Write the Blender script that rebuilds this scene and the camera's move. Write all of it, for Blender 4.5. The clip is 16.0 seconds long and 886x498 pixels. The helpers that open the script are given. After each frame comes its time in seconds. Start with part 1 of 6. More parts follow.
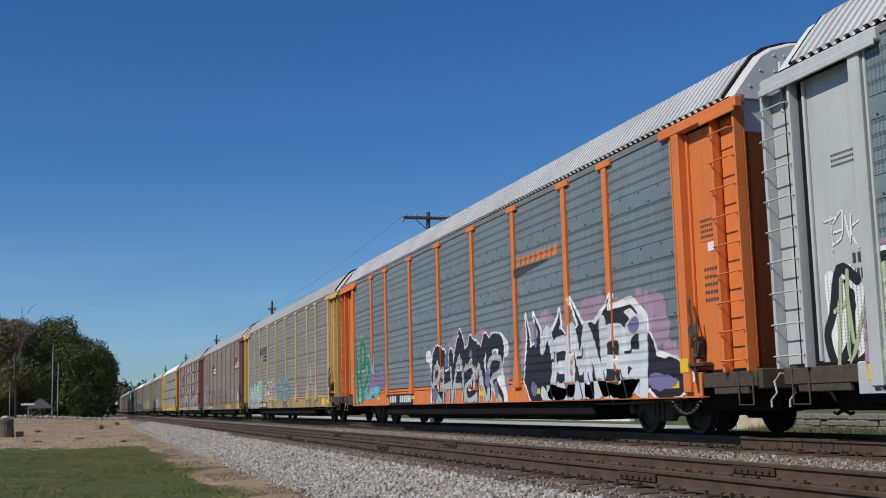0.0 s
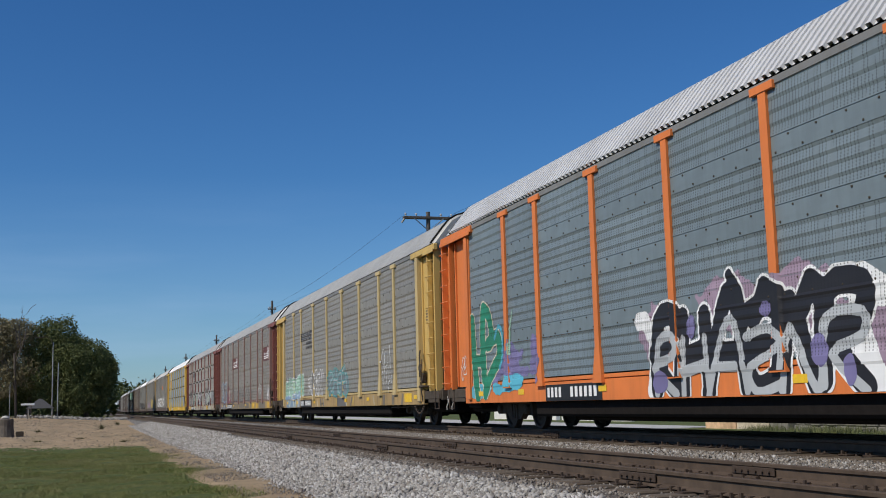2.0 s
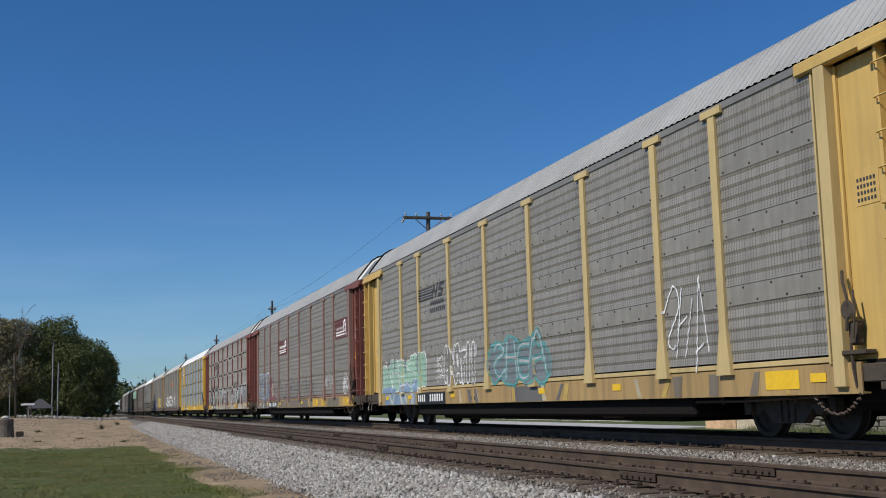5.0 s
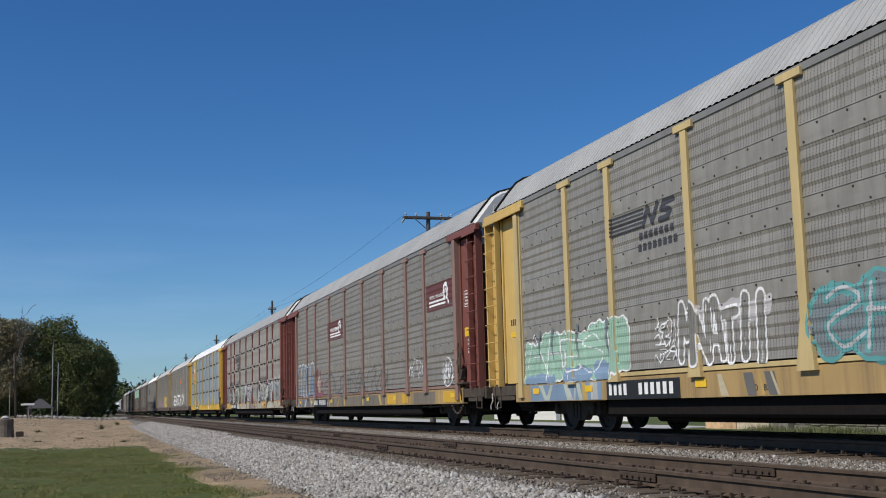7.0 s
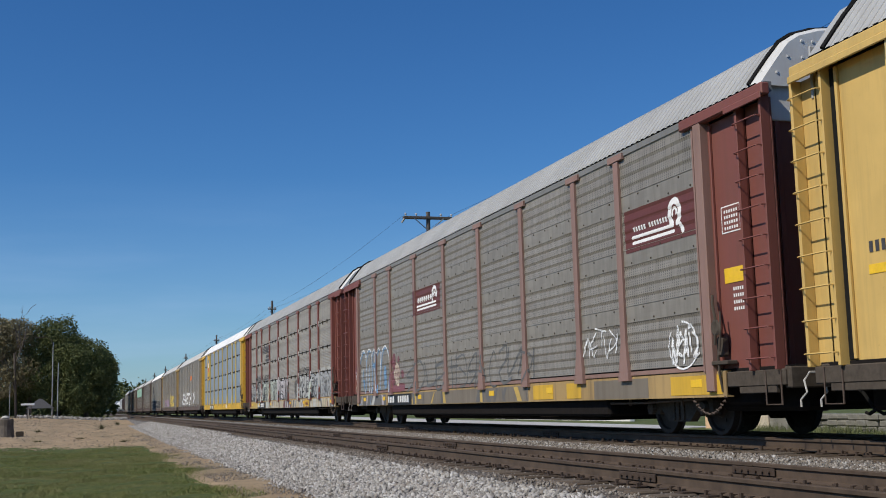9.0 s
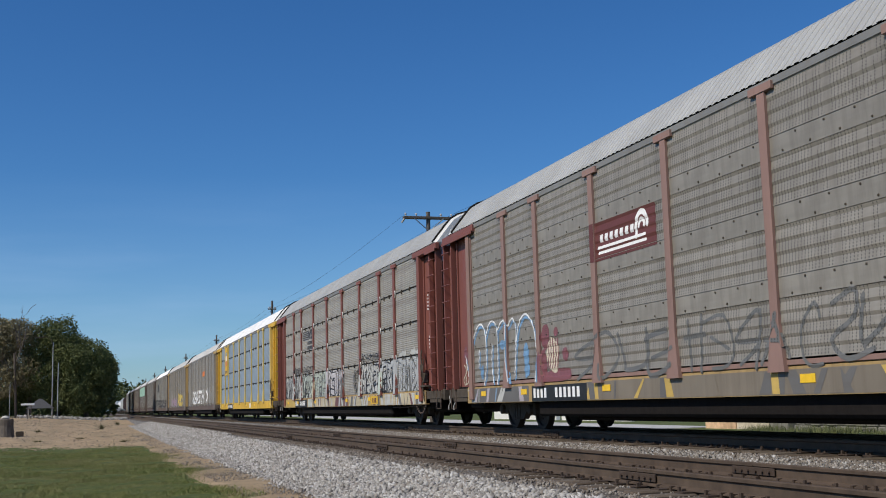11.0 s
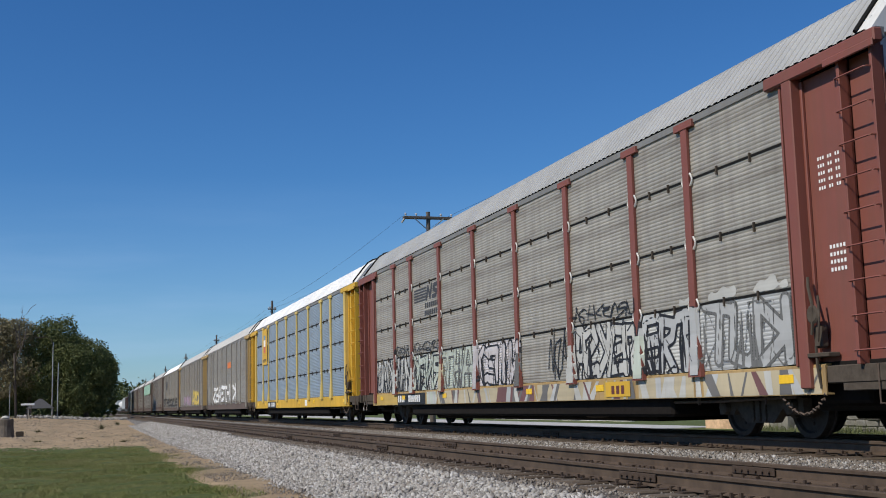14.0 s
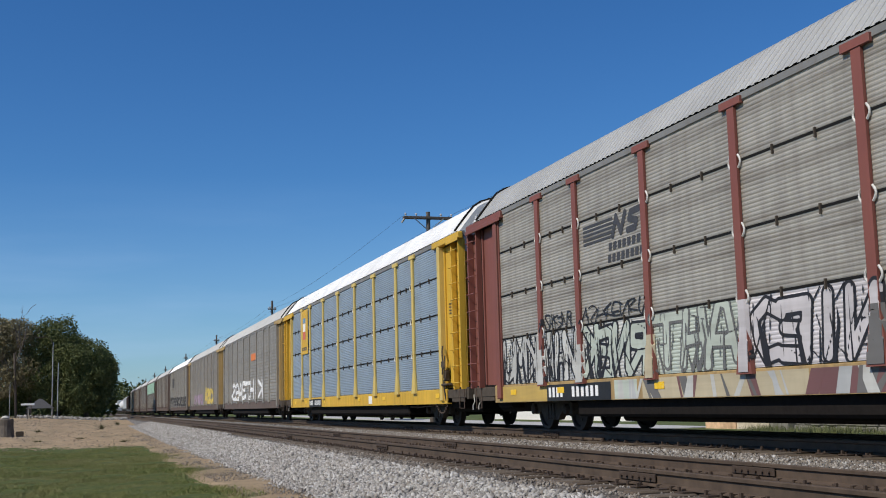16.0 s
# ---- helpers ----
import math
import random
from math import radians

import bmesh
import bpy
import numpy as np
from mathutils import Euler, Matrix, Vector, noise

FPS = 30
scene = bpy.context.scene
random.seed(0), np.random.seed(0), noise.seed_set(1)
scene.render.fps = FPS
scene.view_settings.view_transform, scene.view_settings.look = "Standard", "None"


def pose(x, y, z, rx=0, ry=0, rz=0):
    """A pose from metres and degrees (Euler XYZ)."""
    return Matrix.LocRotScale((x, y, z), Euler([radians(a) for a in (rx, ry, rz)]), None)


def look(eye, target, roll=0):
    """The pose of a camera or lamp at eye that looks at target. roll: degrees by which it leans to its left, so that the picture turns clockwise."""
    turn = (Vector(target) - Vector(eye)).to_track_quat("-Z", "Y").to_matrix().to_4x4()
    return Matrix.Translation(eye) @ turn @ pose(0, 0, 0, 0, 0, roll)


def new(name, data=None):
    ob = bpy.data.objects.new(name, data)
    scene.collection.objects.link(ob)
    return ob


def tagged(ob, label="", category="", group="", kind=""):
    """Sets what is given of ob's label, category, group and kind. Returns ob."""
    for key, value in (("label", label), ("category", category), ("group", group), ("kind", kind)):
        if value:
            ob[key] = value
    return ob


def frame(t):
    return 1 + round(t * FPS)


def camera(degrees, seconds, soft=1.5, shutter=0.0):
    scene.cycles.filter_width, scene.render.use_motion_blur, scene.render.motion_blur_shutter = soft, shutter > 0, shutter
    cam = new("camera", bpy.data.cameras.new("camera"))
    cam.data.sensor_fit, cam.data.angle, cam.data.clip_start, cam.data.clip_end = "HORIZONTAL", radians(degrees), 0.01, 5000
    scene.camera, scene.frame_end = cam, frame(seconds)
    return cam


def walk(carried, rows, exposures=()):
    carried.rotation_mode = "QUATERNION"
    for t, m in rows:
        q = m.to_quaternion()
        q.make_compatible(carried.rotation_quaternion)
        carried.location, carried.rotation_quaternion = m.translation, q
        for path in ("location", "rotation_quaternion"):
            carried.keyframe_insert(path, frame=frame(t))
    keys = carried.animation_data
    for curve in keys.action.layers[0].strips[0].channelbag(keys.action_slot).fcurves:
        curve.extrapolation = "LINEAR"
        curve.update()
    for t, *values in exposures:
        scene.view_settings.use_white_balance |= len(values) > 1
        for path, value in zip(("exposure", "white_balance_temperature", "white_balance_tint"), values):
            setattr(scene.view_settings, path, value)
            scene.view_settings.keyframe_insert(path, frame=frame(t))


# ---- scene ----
cam = camera(42.63, 16.0, soft=1.0)
EYE_Z = 0.63
CAM = pose(0, 0, EYE_Z, 97.75, 0, -17.30) @ pose(0, 0, 0, 0, 0, -1.47)
walk(cam, [(0, CAM), (16, CAM)], exposures=[(0, -0.09, 6300, 10), (8, 0.01, 6300, 10), (16, 0.09, 6300, 10)])

# ---- light ----
SUN_DIR = Vector((-0.93, -0.28, 0.93)).normalized()      # towards the sun
world = bpy.data.worlds.new("sky")
scene.world = world
world.use_nodes = True
wn = world.node_tree.nodes
sky = wn.new("ShaderNodeTexSky")
sky.sky_type = "NISHITA"
sky.sun_disc = False
sky.sun_elevation = math.asin(SUN_DIR.z)
sky.sun_rotation = math.atan2(SUN_DIR.x, SUN_DIR.y)
sky.altitude = 200
sky.air_density = 1.0
sky.dust_density = 0.3
sky.ozone_density = 3.5
tone = wn.new("ShaderNodeHueSaturation")
tone.inputs["Saturation"].default_value = 1.2
tone.inputs["Value"].default_value = 1.0
world.node_tree.links.new(sky.outputs[0], tone.inputs["Color"])
tint = wn.new("ShaderNodeMix")
tint.data_type, tint.blend_type = "RGBA", "MULTIPLY"
tint.inputs["Factor"].default_value = 1.0
tint.inputs["B"].default_value = (0.80, 1.12, 1.42, 1)
world.node_tree.links.new(tone.outputs[0], tint.inputs["A"])
# thin streaks of high cloud low over the horizon
wl = world.node_tree.links
wc = wn.new("ShaderNodeTexCoord")
wm = wn.new("ShaderNodeMapping")
wm.inputs["Scale"].default_value = (3.0, 3.0, 22.0)
wm.inputs["Rotation"].default_value = (0.05, 0.08, 0)
wl.new(wc.outputs["Generated"], wm.inputs[0])
wz = wn.new("ShaderNodeTexNoise")
wz.inputs["Scale"].default_value = 1.6
wz.inputs["Detail"].default_value = 7
wl.new(wm.outputs[0], wz.inputs["Vector"])
wr = wn.new("ShaderNodeValToRGB")
wr.color_ramp.elements[0].position, wr.color_ramp.elements[1].position = 0.5, 0.85
wl.new(wz.outputs["Fac"], wr.inputs[0])
ws = wn.new("ShaderNodeSeparateXYZ")
wl.new(wc.outputs["Generated"], ws.inputs[0])
wf = wn.new("ShaderNodeMapRange")
wf.inputs["From Min"].default_value, wf.inputs["From Max"].default_value = 0.20, 0.0
wf.inputs["To Min"].default_value, wf.inputs["To Max"].default_value = 0.0, 0.55
wl.new(ws.outputs[2], wf.inputs["Value"])
wk = wn.new("ShaderNodeMath")
wk.operation = "MULTIPLY"
wh = wn.new("ShaderNodeMath")
wh.operation = "MULTIPLY_ADD"
wh.inputs[1].default_value, wh.inputs[2].default_value = 0.65, 0.35
wl.new(wr.outputs[0], wh.inputs[0])
wl.new(wh.outputs[0], wk.inputs[0])
wl.new(wf.outputs[0], wk.inputs[1])
cloud = wn.new("ShaderNodeMix")
cloud.data_type = "RGBA"
cloud.inputs["B"].default_value = (6.4, 8.8, 12.6, 1)
wl.new(wk.outputs[0], cloud.inputs["Factor"])
wl.new(tint.outputs["Result"], cloud.inputs["A"])
wl.new(cloud.outputs["Result"], wn["Background"].inputs[0])
wn["Background"].inputs[1].default_value = 0.064
sun = new("sun", bpy.data.lights.new("sun", "SUN"))
sun.data.energy = 4.0
sun.data.angle = radians(0.53)
sun.data.color = (1.0, 0.905, 0.755)
sun.matrix_world = look(SUN_DIR * 50, (0, 0, 0))

# ---- the train's way ----
LAP = 28.6            # coupled length of a car
GAP0 = 13.9           # where the coupling ahead of the orange car is at 0 s
TRACK_X = 10.6        # middle of the train's track
NEAR_X = 6.73         # middle of the empty track
NEAR_Z = -0.15
WHEEL_R = 0.457


def gone(t):
    """Metres that the train has rolled by t."""
    return 6.5578 * t - 0.0241 * t * t / 2 - 0.0011 * t ** 3 / 6


# ---- materials ----
def mat(name):
    m = bpy.data.materials.new(name)
    m.use_nodes = True
    return m, m.node_tree.nodes, m.node_tree.links, m.node_tree.nodes["Principled BSDF"]


def ramp(nodes, links, src, stops):
    r = nodes.new("ShaderNodeValToRGB")
    while len(r.color_ramp.elements) < len(stops):
        r.color_ramp.elements.new(0.5)
    for e, (pos, col) in zip(r.color_ramp.elements, stops):
        e.position = pos
        e.color = (*col, 1) if len(col) == 3 else col
    links.new(src, r.inputs[0])
    return r.outputs[0]


def noise_tex(nodes, links, scale, detail=6, rough=0.6, coord=None, stretch=None):
    n = nodes.new("ShaderNodeTexNoise")
    n.inputs["Scale"].default_value = scale
    n.inputs["Detail"].default_value = detail
    n.inputs["Roughness"].default_value = rough
    if coord is not None:
        if stretch:
            mp = nodes.new("ShaderNodeMapping")
            mp.inputs["Scale"].default_value = stretch
            links.new(coord, mp.inputs[0])
            coord = mp.outputs[0]
        links.new(coord, n.inputs["Vector"])
    return n.outputs["Fac"]


def mixc(nodes, links, fac, a, b, mode="MIX"):
    m = nodes.new("ShaderNodeMix")
    m.data_type = "RGBA"
    m.blend_type = mode
    for sock, v in ((m.inputs["Factor"], fac), (m.inputs["A"], a), (m.inputs["B"], b)):
        if isinstance(v, (int, float)):
            sock.default_value = v
        elif isinstance(v, tuple):
            sock.default_value = (*v, 1)
        else:
            links.new(v, sock)
    return m.outputs["Result"]


def math_n(nodes, links, op, a, b=0.0):
    m = nodes.new("ShaderNodeMath")
    m.operation = op
    for sock, v in zip(m.inputs, (a, b)):
        if isinstance(v, (int, float)):
            sock.default_value = v
        else:
            links.new(v, sock)
    return m.outputs[0]


def scaled(c, k):
    return tuple(min(1.0, x * k) for x in c)


def bump(nodes, links, bsdf, height, strength, dist):
    b = nodes.new("ShaderNodeBump")
    b.inputs["Strength"].default_value = strength
    b.inputs["Distance"].default_value = dist
    links.new(height, b.inputs["Height"])
    links.new(b.outputs[0], bsdf.inputs["Normal"])


def paint(name, col, dirt=0.35, dirt_col=(0.10, 0.075, 0.055), rough=0.55, metal=0.0, streak=True):
    """Weathered paint: broad fading, streaks running down, specks of rust."""
    m, n, l, b = mat(name)
    co = n.new("ShaderNodeTexCoord").outputs["Object"]
    broad = noise_tex(n, l, 0.7, 4, 0.6, co)
    run = noise_tex(n, l, 1.0, 6, 0.65, co, (4.0, 5.0, 0.35))
    speck = noise_tex(n, l, 16, 5, 0.7, co)
    info = n.new("ShaderNodeObjectInfo").outputs["Random"]
    c1 = mixc(n, l, ramp(n, l, broad, [(0.3, (0, 0, 0)), (0.75, (1, 1, 1))]), scaled(col, 0.86), scaled(col, 1.12))
    c1 = mixc(n, l, math_n(n, l, "MULTIPLY", info, 0.14), c1, scaled(col, 0.6))
    f = math_n(n, l, "MULTIPLY", ramp(n, l, run, [(0.46, (0, 0, 0)), (0.78, (1, 1, 1))]), dirt)
    c2 = mixc(n, l, f, c1, dirt_col)
    f2 = math_n(n, l, "MULTIPLY", ramp(n, l, speck, [(0.66, (0, 0, 0)), (0.74, (1, 1, 1))]), dirt * 1.1)
    c3 = mixc(n, l, f2, c2, (0.12, 0.05, 0.025))
    l.new(c3, b.inputs["Base Color"])
    rr = math_n(n, l, "ADD", math_n(n, l, "MULTIPLY", run, 0.3), rough - 0.12)
    l.new(rr, b.inputs["Roughness"])
    b.inputs["Metallic"].default_value = metal
    bump(n, l, b, speck, 0.12, 0.01)
    return m


def screen(name, col, soot=0.4, holes=True, rough=0.5, metal=0.25, soot_col=(0.07, 0.06, 0.05), hole_from=0.30):
    """Side screens of galvanised sheet: rows of small round holes, soot in streaks, faded patches."""
    m, n, l, b = mat(name)
    co = n.new("ShaderNodeTexCoord").outputs["Object"]
    sep = n.new("ShaderNodeSeparateXYZ")
    l.new(co, sep.inputs[0])
    broad = noise_tex(n, l, 0.55, 5, 0.6, co)
    run = noise_tex(n, l, 1.0, 6, 0.7, co, (3.0, 3.5, 0.5))
    along = noise_tex(n, l, 1.0, 4, 0.6, co, (1.0, 0.25, 5.0))
    info = n.new("ShaderNodeObjectInfo").outputs["Random"]
    c1 = mixc(n, l, ramp(n, l, broad, [(0.3, (0, 0, 0)), (0.72, (1, 1, 1))]), scaled(col, 0.92 if holes else 0.8), scaled(col, 1.32 if holes else 1.15))
    c1 = mixc(n, l, math_n(n, l, "MULTIPLY", info, 0.3), c1, scaled(col, 0.68))
    f = math_n(n, l, "MULTIPLY", ramp(n, l, run, [(0.42, (0, 0, 0)), (0.75, (1, 1, 1))]), soot * (1.0 if holes else 0.45))
    c2 = mixc(n, l, f, c1, soot_col)
    f = math_n(n, l, "MULTIPLY", ramp(n, l, along, [(0.45, (0, 0, 0)), (0.7, (1, 1, 1))]), soot * (0.55 if holes else 0.8))
    c2 = mixc(n, l, f, c2, scaled(soot_col, 1.3))
    if holes:
        yy = math_n(n, l, "FRACT", math_n(n, l, "MULTIPLY", sep.outputs[1], 1 / 0.072))
        zz = math_n(n, l, "FRACT", math_n(n, l, "MULTIPLY", sep.outputs[2], 1 / 0.043))
        dy = math_n(n, l, "ABSOLUTE", math_n(n, l, "SUBTRACT", yy, 0.5))
        dz = math_n(n, l, "ABSOLUTE", math_n(n, l, "SUBTRACT", zz, 0.5))
        hole = math_n(n, l, "MULTIPLY", math_n(n, l, "LESS_THAN", dy, 0.13), math_n(n, l, "LESS_THAN", dz, 0.30))
        hole = math_n(n, l, "MULTIPLY", hole, math_n(n, l, "GREATER_THAN", sep.outputs[2], hole_from))
        grp = noise_tex(n, l, 1.0, 2, 0.5, co, (0.0, 5.0, 0.6))
        hole = math_n(n, l, "MULTIPLY", hole, math_n(n, l, "GREATER_THAN", grp, 0.43))
        c2 = mixc(n, l, math_n(n, l, "MULTIPLY", hole, 0.72), c2, (0.012, 0.012, 0.012))
    l.new(c2, b.inputs["Base Color"])
    b.inputs["Roughness"].default_value = rough
    b.inputs["Metallic"].default_value = metal
    bump(n, l, b, along, 0.15, 0.02)
    return m


def plain(name, col, rough=0.6, metal=0.0, scale=9.0, vary=0.25, bump_s=0.15):
    m, n, l, b = mat(name)
    co = n.new("ShaderNodeTexCoord").outputs["Object"]
    a = noise_tex(n, l, scale, 6, 0.65, co)
    c = mixc(n, l, ramp(n, l, a, [(0.3, (0, 0, 0)), (0.7, (1, 1, 1))]), scaled(col, 1 - vary), scaled(col, 1 + vary))
    l.new(c, b.inputs["Base Color"])
    b.inputs["Roughness"].default_value = rough
    b.inputs["Metallic"].default_value = metal
    bump(n, l, b, a, bump_s, 0.02)
    return m


M = {}
M["orange"] = paint("orange_paint", (0.72, 0.20, 0.045), 0.22)
M["yellow"] = paint("faded_yellow_paint", (0.62, 0.42, 0.13), 0.30)
M["brown"] = paint("oxide_brown_paint", (0.20, 0.065, 0.05), 0.30)
M["rust_red"] = paint("rust_red_paint", (0.21, 0.068, 0.05), 0.35)
M["bright_yellow"] = paint("bright_yellow_paint", (0.64, 0.39, 0.035), 0.35)
M["light_grey"] = paint("light_grey_paint", (0.50, 0.52, 0.52), 0.25)
M["dull_yellow"] = paint("dull_yellow_paint", (0.42, 0.29, 0.11), 0.4)
M["dull_brown"] = paint("dull_brown_paint", (0.12, 0.085, 0.068), 0.4)
M["white_paint"] = paint("white_paint", (0.70, 0.70, 0.68), 0.16)
M["pale_yellow"] = paint("pale_yellow_paint", (0.56, 0.43, 0.20), 0.35)
M["pale_gold"] = paint("pale_gold_paint", (0.62, 0.46, 0.13), 0.3)
M["weld"] = plain("bare_weld_primer", (0.55, 0.54, 0.51), 0.6)
M["sill_yellow"] = paint("worn_yellow_sill_paint", (0.40, 0.27, 0.11), 0.75)
M["scr_slate"] = screen("slate_grey_screens", (0.205, 0.25, 0.265), 0.22)
M["scr_grey"] = screen("weathered_grey_screens", (0.31, 0.29, 0.25), 0.40)
M["scr_brown"] = screen("grimy_brown_grey_screens", (0.295, 0.268, 0.225), 0.45)
M["scr_rib"] = screen("ribbed_grey_sheets", (0.42, 0.395, 0.345), 0.8, holes=False, soot_col=(0.085, 0.066, 0.05))
M["scr_blue"] = screen("blue_grey_ribbed_sheets", (0.29, 0.36, 0.43), 0.15, holes=False)
M["roof"] = paint("galvanised_roof", (0.43, 0.43, 0.415), 0.2, rough=0.5, metal=0.1)
M["roof_bright"] = paint("bright_galvanised_roof", (0.60, 0.60, 0.60), 0.12, rough=0.5, metal=0.0)
M["roof_white"] = paint("white_roof", (0.85, 0.85, 0.84), 0.05)
M["eave_steel"] = paint("dull_eave_steel", (0.20, 0.20, 0.195), 0.3, rough=0.6)
M["black"] = plain("black_underframe", (0.013, 0.011, 0.010), 0.9)
M["truck"] = plain("grimy_truck_steel", (0.075, 0.062, 0.05), 0.85)
M["wheel"] = plain("wheel_steel", (0.05, 0.042, 0.037), 0.6, 0.4)
M["rubber"] = plain("black_rubber", (0.012, 0.012, 0.012), 0.9)
M["plate"] = plain("black_stencil_plate", (0.016, 0.016, 0.017), 0.55)
M["white"] = plain("white_stencil", (0.78, 0.78, 0.76), 0.6, vary=0.08)
M["dark"] = plain("dark_stencil", (0.05, 0.05, 0.055), 0.6)
M["reflector"] = plain("yellow_reflector", (0.80, 0.50, 0.02), 0.4, vary=0.1)
M["chain"] = plain("rusty_chain", (0.085, 0.06, 0.045), 0.8)
M["wire"] = plain("wire", (0.02, 0.02, 0.02), 0.6)
for nm, col in dict(g_white=(0.78, 0.78, 0.76), g_silver=(0.42, 0.44, 0.45), g_black=(0.014, 0.013, 0.016), g_green=(0.02, 0.20, 0.11), g_cyan=(0.10, 0.42, 0.55),
                    g_violet=(0.17, 0.15, 0.30), g_pink=(0.33, 0.24, 0.31), g_mint=(0.33, 0.52, 0.40), g_cream=(0.62, 0.55, 0.42), g_blue=(0.16, 0.30, 0.48),
                    g_maroon=(0.20, 0.07, 0.08), g_grey=(0.13, 0.13, 0.125), g_lime=(0.42, 0.50, 0.30), g_bright=(0.56, 0.60, 0.63), g_slate=(0.17, 0.20, 0.21), g_yellow=(0.6, 0.45, 0.1), g_teal=(0.10, 0.30, 0.30)).items():
    M[nm] = screen("spray_" + nm[2:], col, 0.10, True, 0.55, 0.0, hole_from=1.13)
for nm, col in dict(w_white=(0.52, 0.52, 0.49), w_silver=(0.45, 0.46, 0.46), w_mint=(0.48, 0.53, 0.46), w_pink=(0.47, 0.42, 0.45), w_lilac=(0.55, 0.52, 0.53), w_cream=(0.50, 0.43, 0.29), w_yellow=(0.55, 0.38, 0.10), w_maroon=(0.17, 0.08, 0.08), w_blue=(0.22, 0.32, 0.45), w_grey=(0.14, 0.135, 0.13)).items():
    M[nm] = screen("wash_" + nm[2:], col, 0.30, False, 0.6, 0.0)
M["faded_brown"] = paint("sun_faded_brown_paint", (0.27, 0.165, 0.135), 0.4)
M["logo_maroon"] = plain("maroon_plate_paint", (0.12, 0.035, 0.028), 0.55, vary=0.1)
M["shield_red"] = plain("red_paint", (0.55, 0.12, 0.08), 0.5, vary=0.1)
M["sill_grey"] = paint("grimy_grey_sill", (0.20, 0.17, 0.13), 0.5)

M["tail_dark"] = paint("dark_brown_hopper_paint", (0.055, 0.03, 0.025), 0.4)
for nm in ("black", "truck", "rubber", "wheel"):
    M[nm].node_tree.nodes["Principled BSDF"].inputs["Specular IOR Level"].default_value = 0.12

# ---- mesh helpers ----
class Geo:
    def __init__(self):
        self.v, self.f = [], []

    def add(self, verts, faces):
        o = len(self.v)
        self.v += [tuple(p) for p in verts]
        self.f += [tuple(i + o for i in f) for f in faces]
        return self

    def box(self, x0, x1, y0, y1, z0, z1):
        v = [(x, y, z) for x in (x0, x1) for y in (y0, y1) for z in (z0, z1)]
        return self.add(v, [(0, 1, 3, 2), (4, 6, 7, 5), (0, 4, 5, 1), (2, 3, 7, 6), (0, 2, 6, 4), (1, 5, 7, 3)])

    def cbox(self, x0, x1, y0, y1, z0, z1, c=0.01):
        """A box with its twelve edges cut back."""
        v = []
        for x, sx in ((x0, 1), (x1, -1)):
            for y, sy in ((y0, 1), (y1, -1)):
                for z, sz in ((z0, 1), (z1, -1)):
                    v += [(x, y + sy * c, z + sz * c), (x + sx * c, y, z + sz * c), (x + sx * c, y + sy * c, z)]
        i = lambda a, b, d, k: ((a * 2 + b) * 2 + d) * 3 + k
        f = []
        for a in (0, 1):
            q = [i(a, 0, 0, 0), i(a, 0, 1, 0), i(a, 1, 1, 0), i(a, 1, 0, 0)]
            f.append(q if a == 0 else q[::-1])
            q = [i(0, a, 0, 1), i(1, a, 0, 1), i(1, a, 1, 1), i(0, a, 1, 1)]
            f.append(q if a == 0 else q[::-1])
            q = [i(0, 0, a, 2), i(0, 1, a, 2), i(1, 1, a, 2), i(1, 0, a, 2)]
            f.append(q if a == 0 else q[::-1])
        for a in (0, 1):
            for b2 in (0, 1):
                f += [(i(a, b2, 0, 0), i(a, b2, 1, 0), i(a, b2, 1, 1), i(a, b2, 0, 1)),
                      (i(a, 0, b2, 0), i(a, 1, b2, 0), i(a, 1, b2, 2), i(a, 0, b2, 2)),
                      (i(0, a, b2, 1), i(1, a, b2, 1), i(1, a, b2, 2), i(0, a, b2, 2))]
                for d in (0, 1):
                    f.append((i(a, b2, d, 0), i(a, b2, d, 1), i(a, b2, d, 2)))
        return self.add(v, f)

    def sweep(self, prof, y0, y1, closed=True, axis=1, caps=True):
        """A profile of (a, b) drawn from y0 to y1 along an axis."""
        def at(a, b, y):
            return (a, y, b) if axis == 1 else (y, a, b) if axis == 0 else (a, b, y)
        n = len(prof)
        v = [at(a, b, y0) for a, b in prof] + [at(a, b, y1) for a, b in prof]
        f = [(k, (k + 1) % n, (k + 1) % n + n, k + n) for k in range(n if closed else n - 1)]
        if caps and closed:
            f += [tuple(range(n))[::-1], tuple(range(n, 2 * n))]
        return self.add(v, f)

    def tube(self, pts, r, sides=6):
        pts = [Vector(p) for p in pts]
        v, f = [], []
        for k, p in enumerate(pts):
            d = (pts[min(k + 1, len(pts) - 1)] - pts[max(k - 1, 0)]).normalized()
            a = d.orthogonal().normalized()
            b2 = d.cross(a)
            rr = r[k] if isinstance(r, (list, tuple)) else r
            v += [p + (a * math.cos(q) + b2 * math.sin(q)) * rr for q in [2 * math.pi * j / sides for j in range(sides)]]
        for k in range(len(pts) - 1):
            f += [(k * sides + j, k * sides + (j + 1) % sides, (k + 1) * sides + (j + 1) % sides, (k + 1) * sides + j) for j in range(sides)]
        f += [tuple(range(sides))[::-1], tuple(range((len(pts) - 1) * sides, len(pts) * sides))]
        return self.add(v, f)

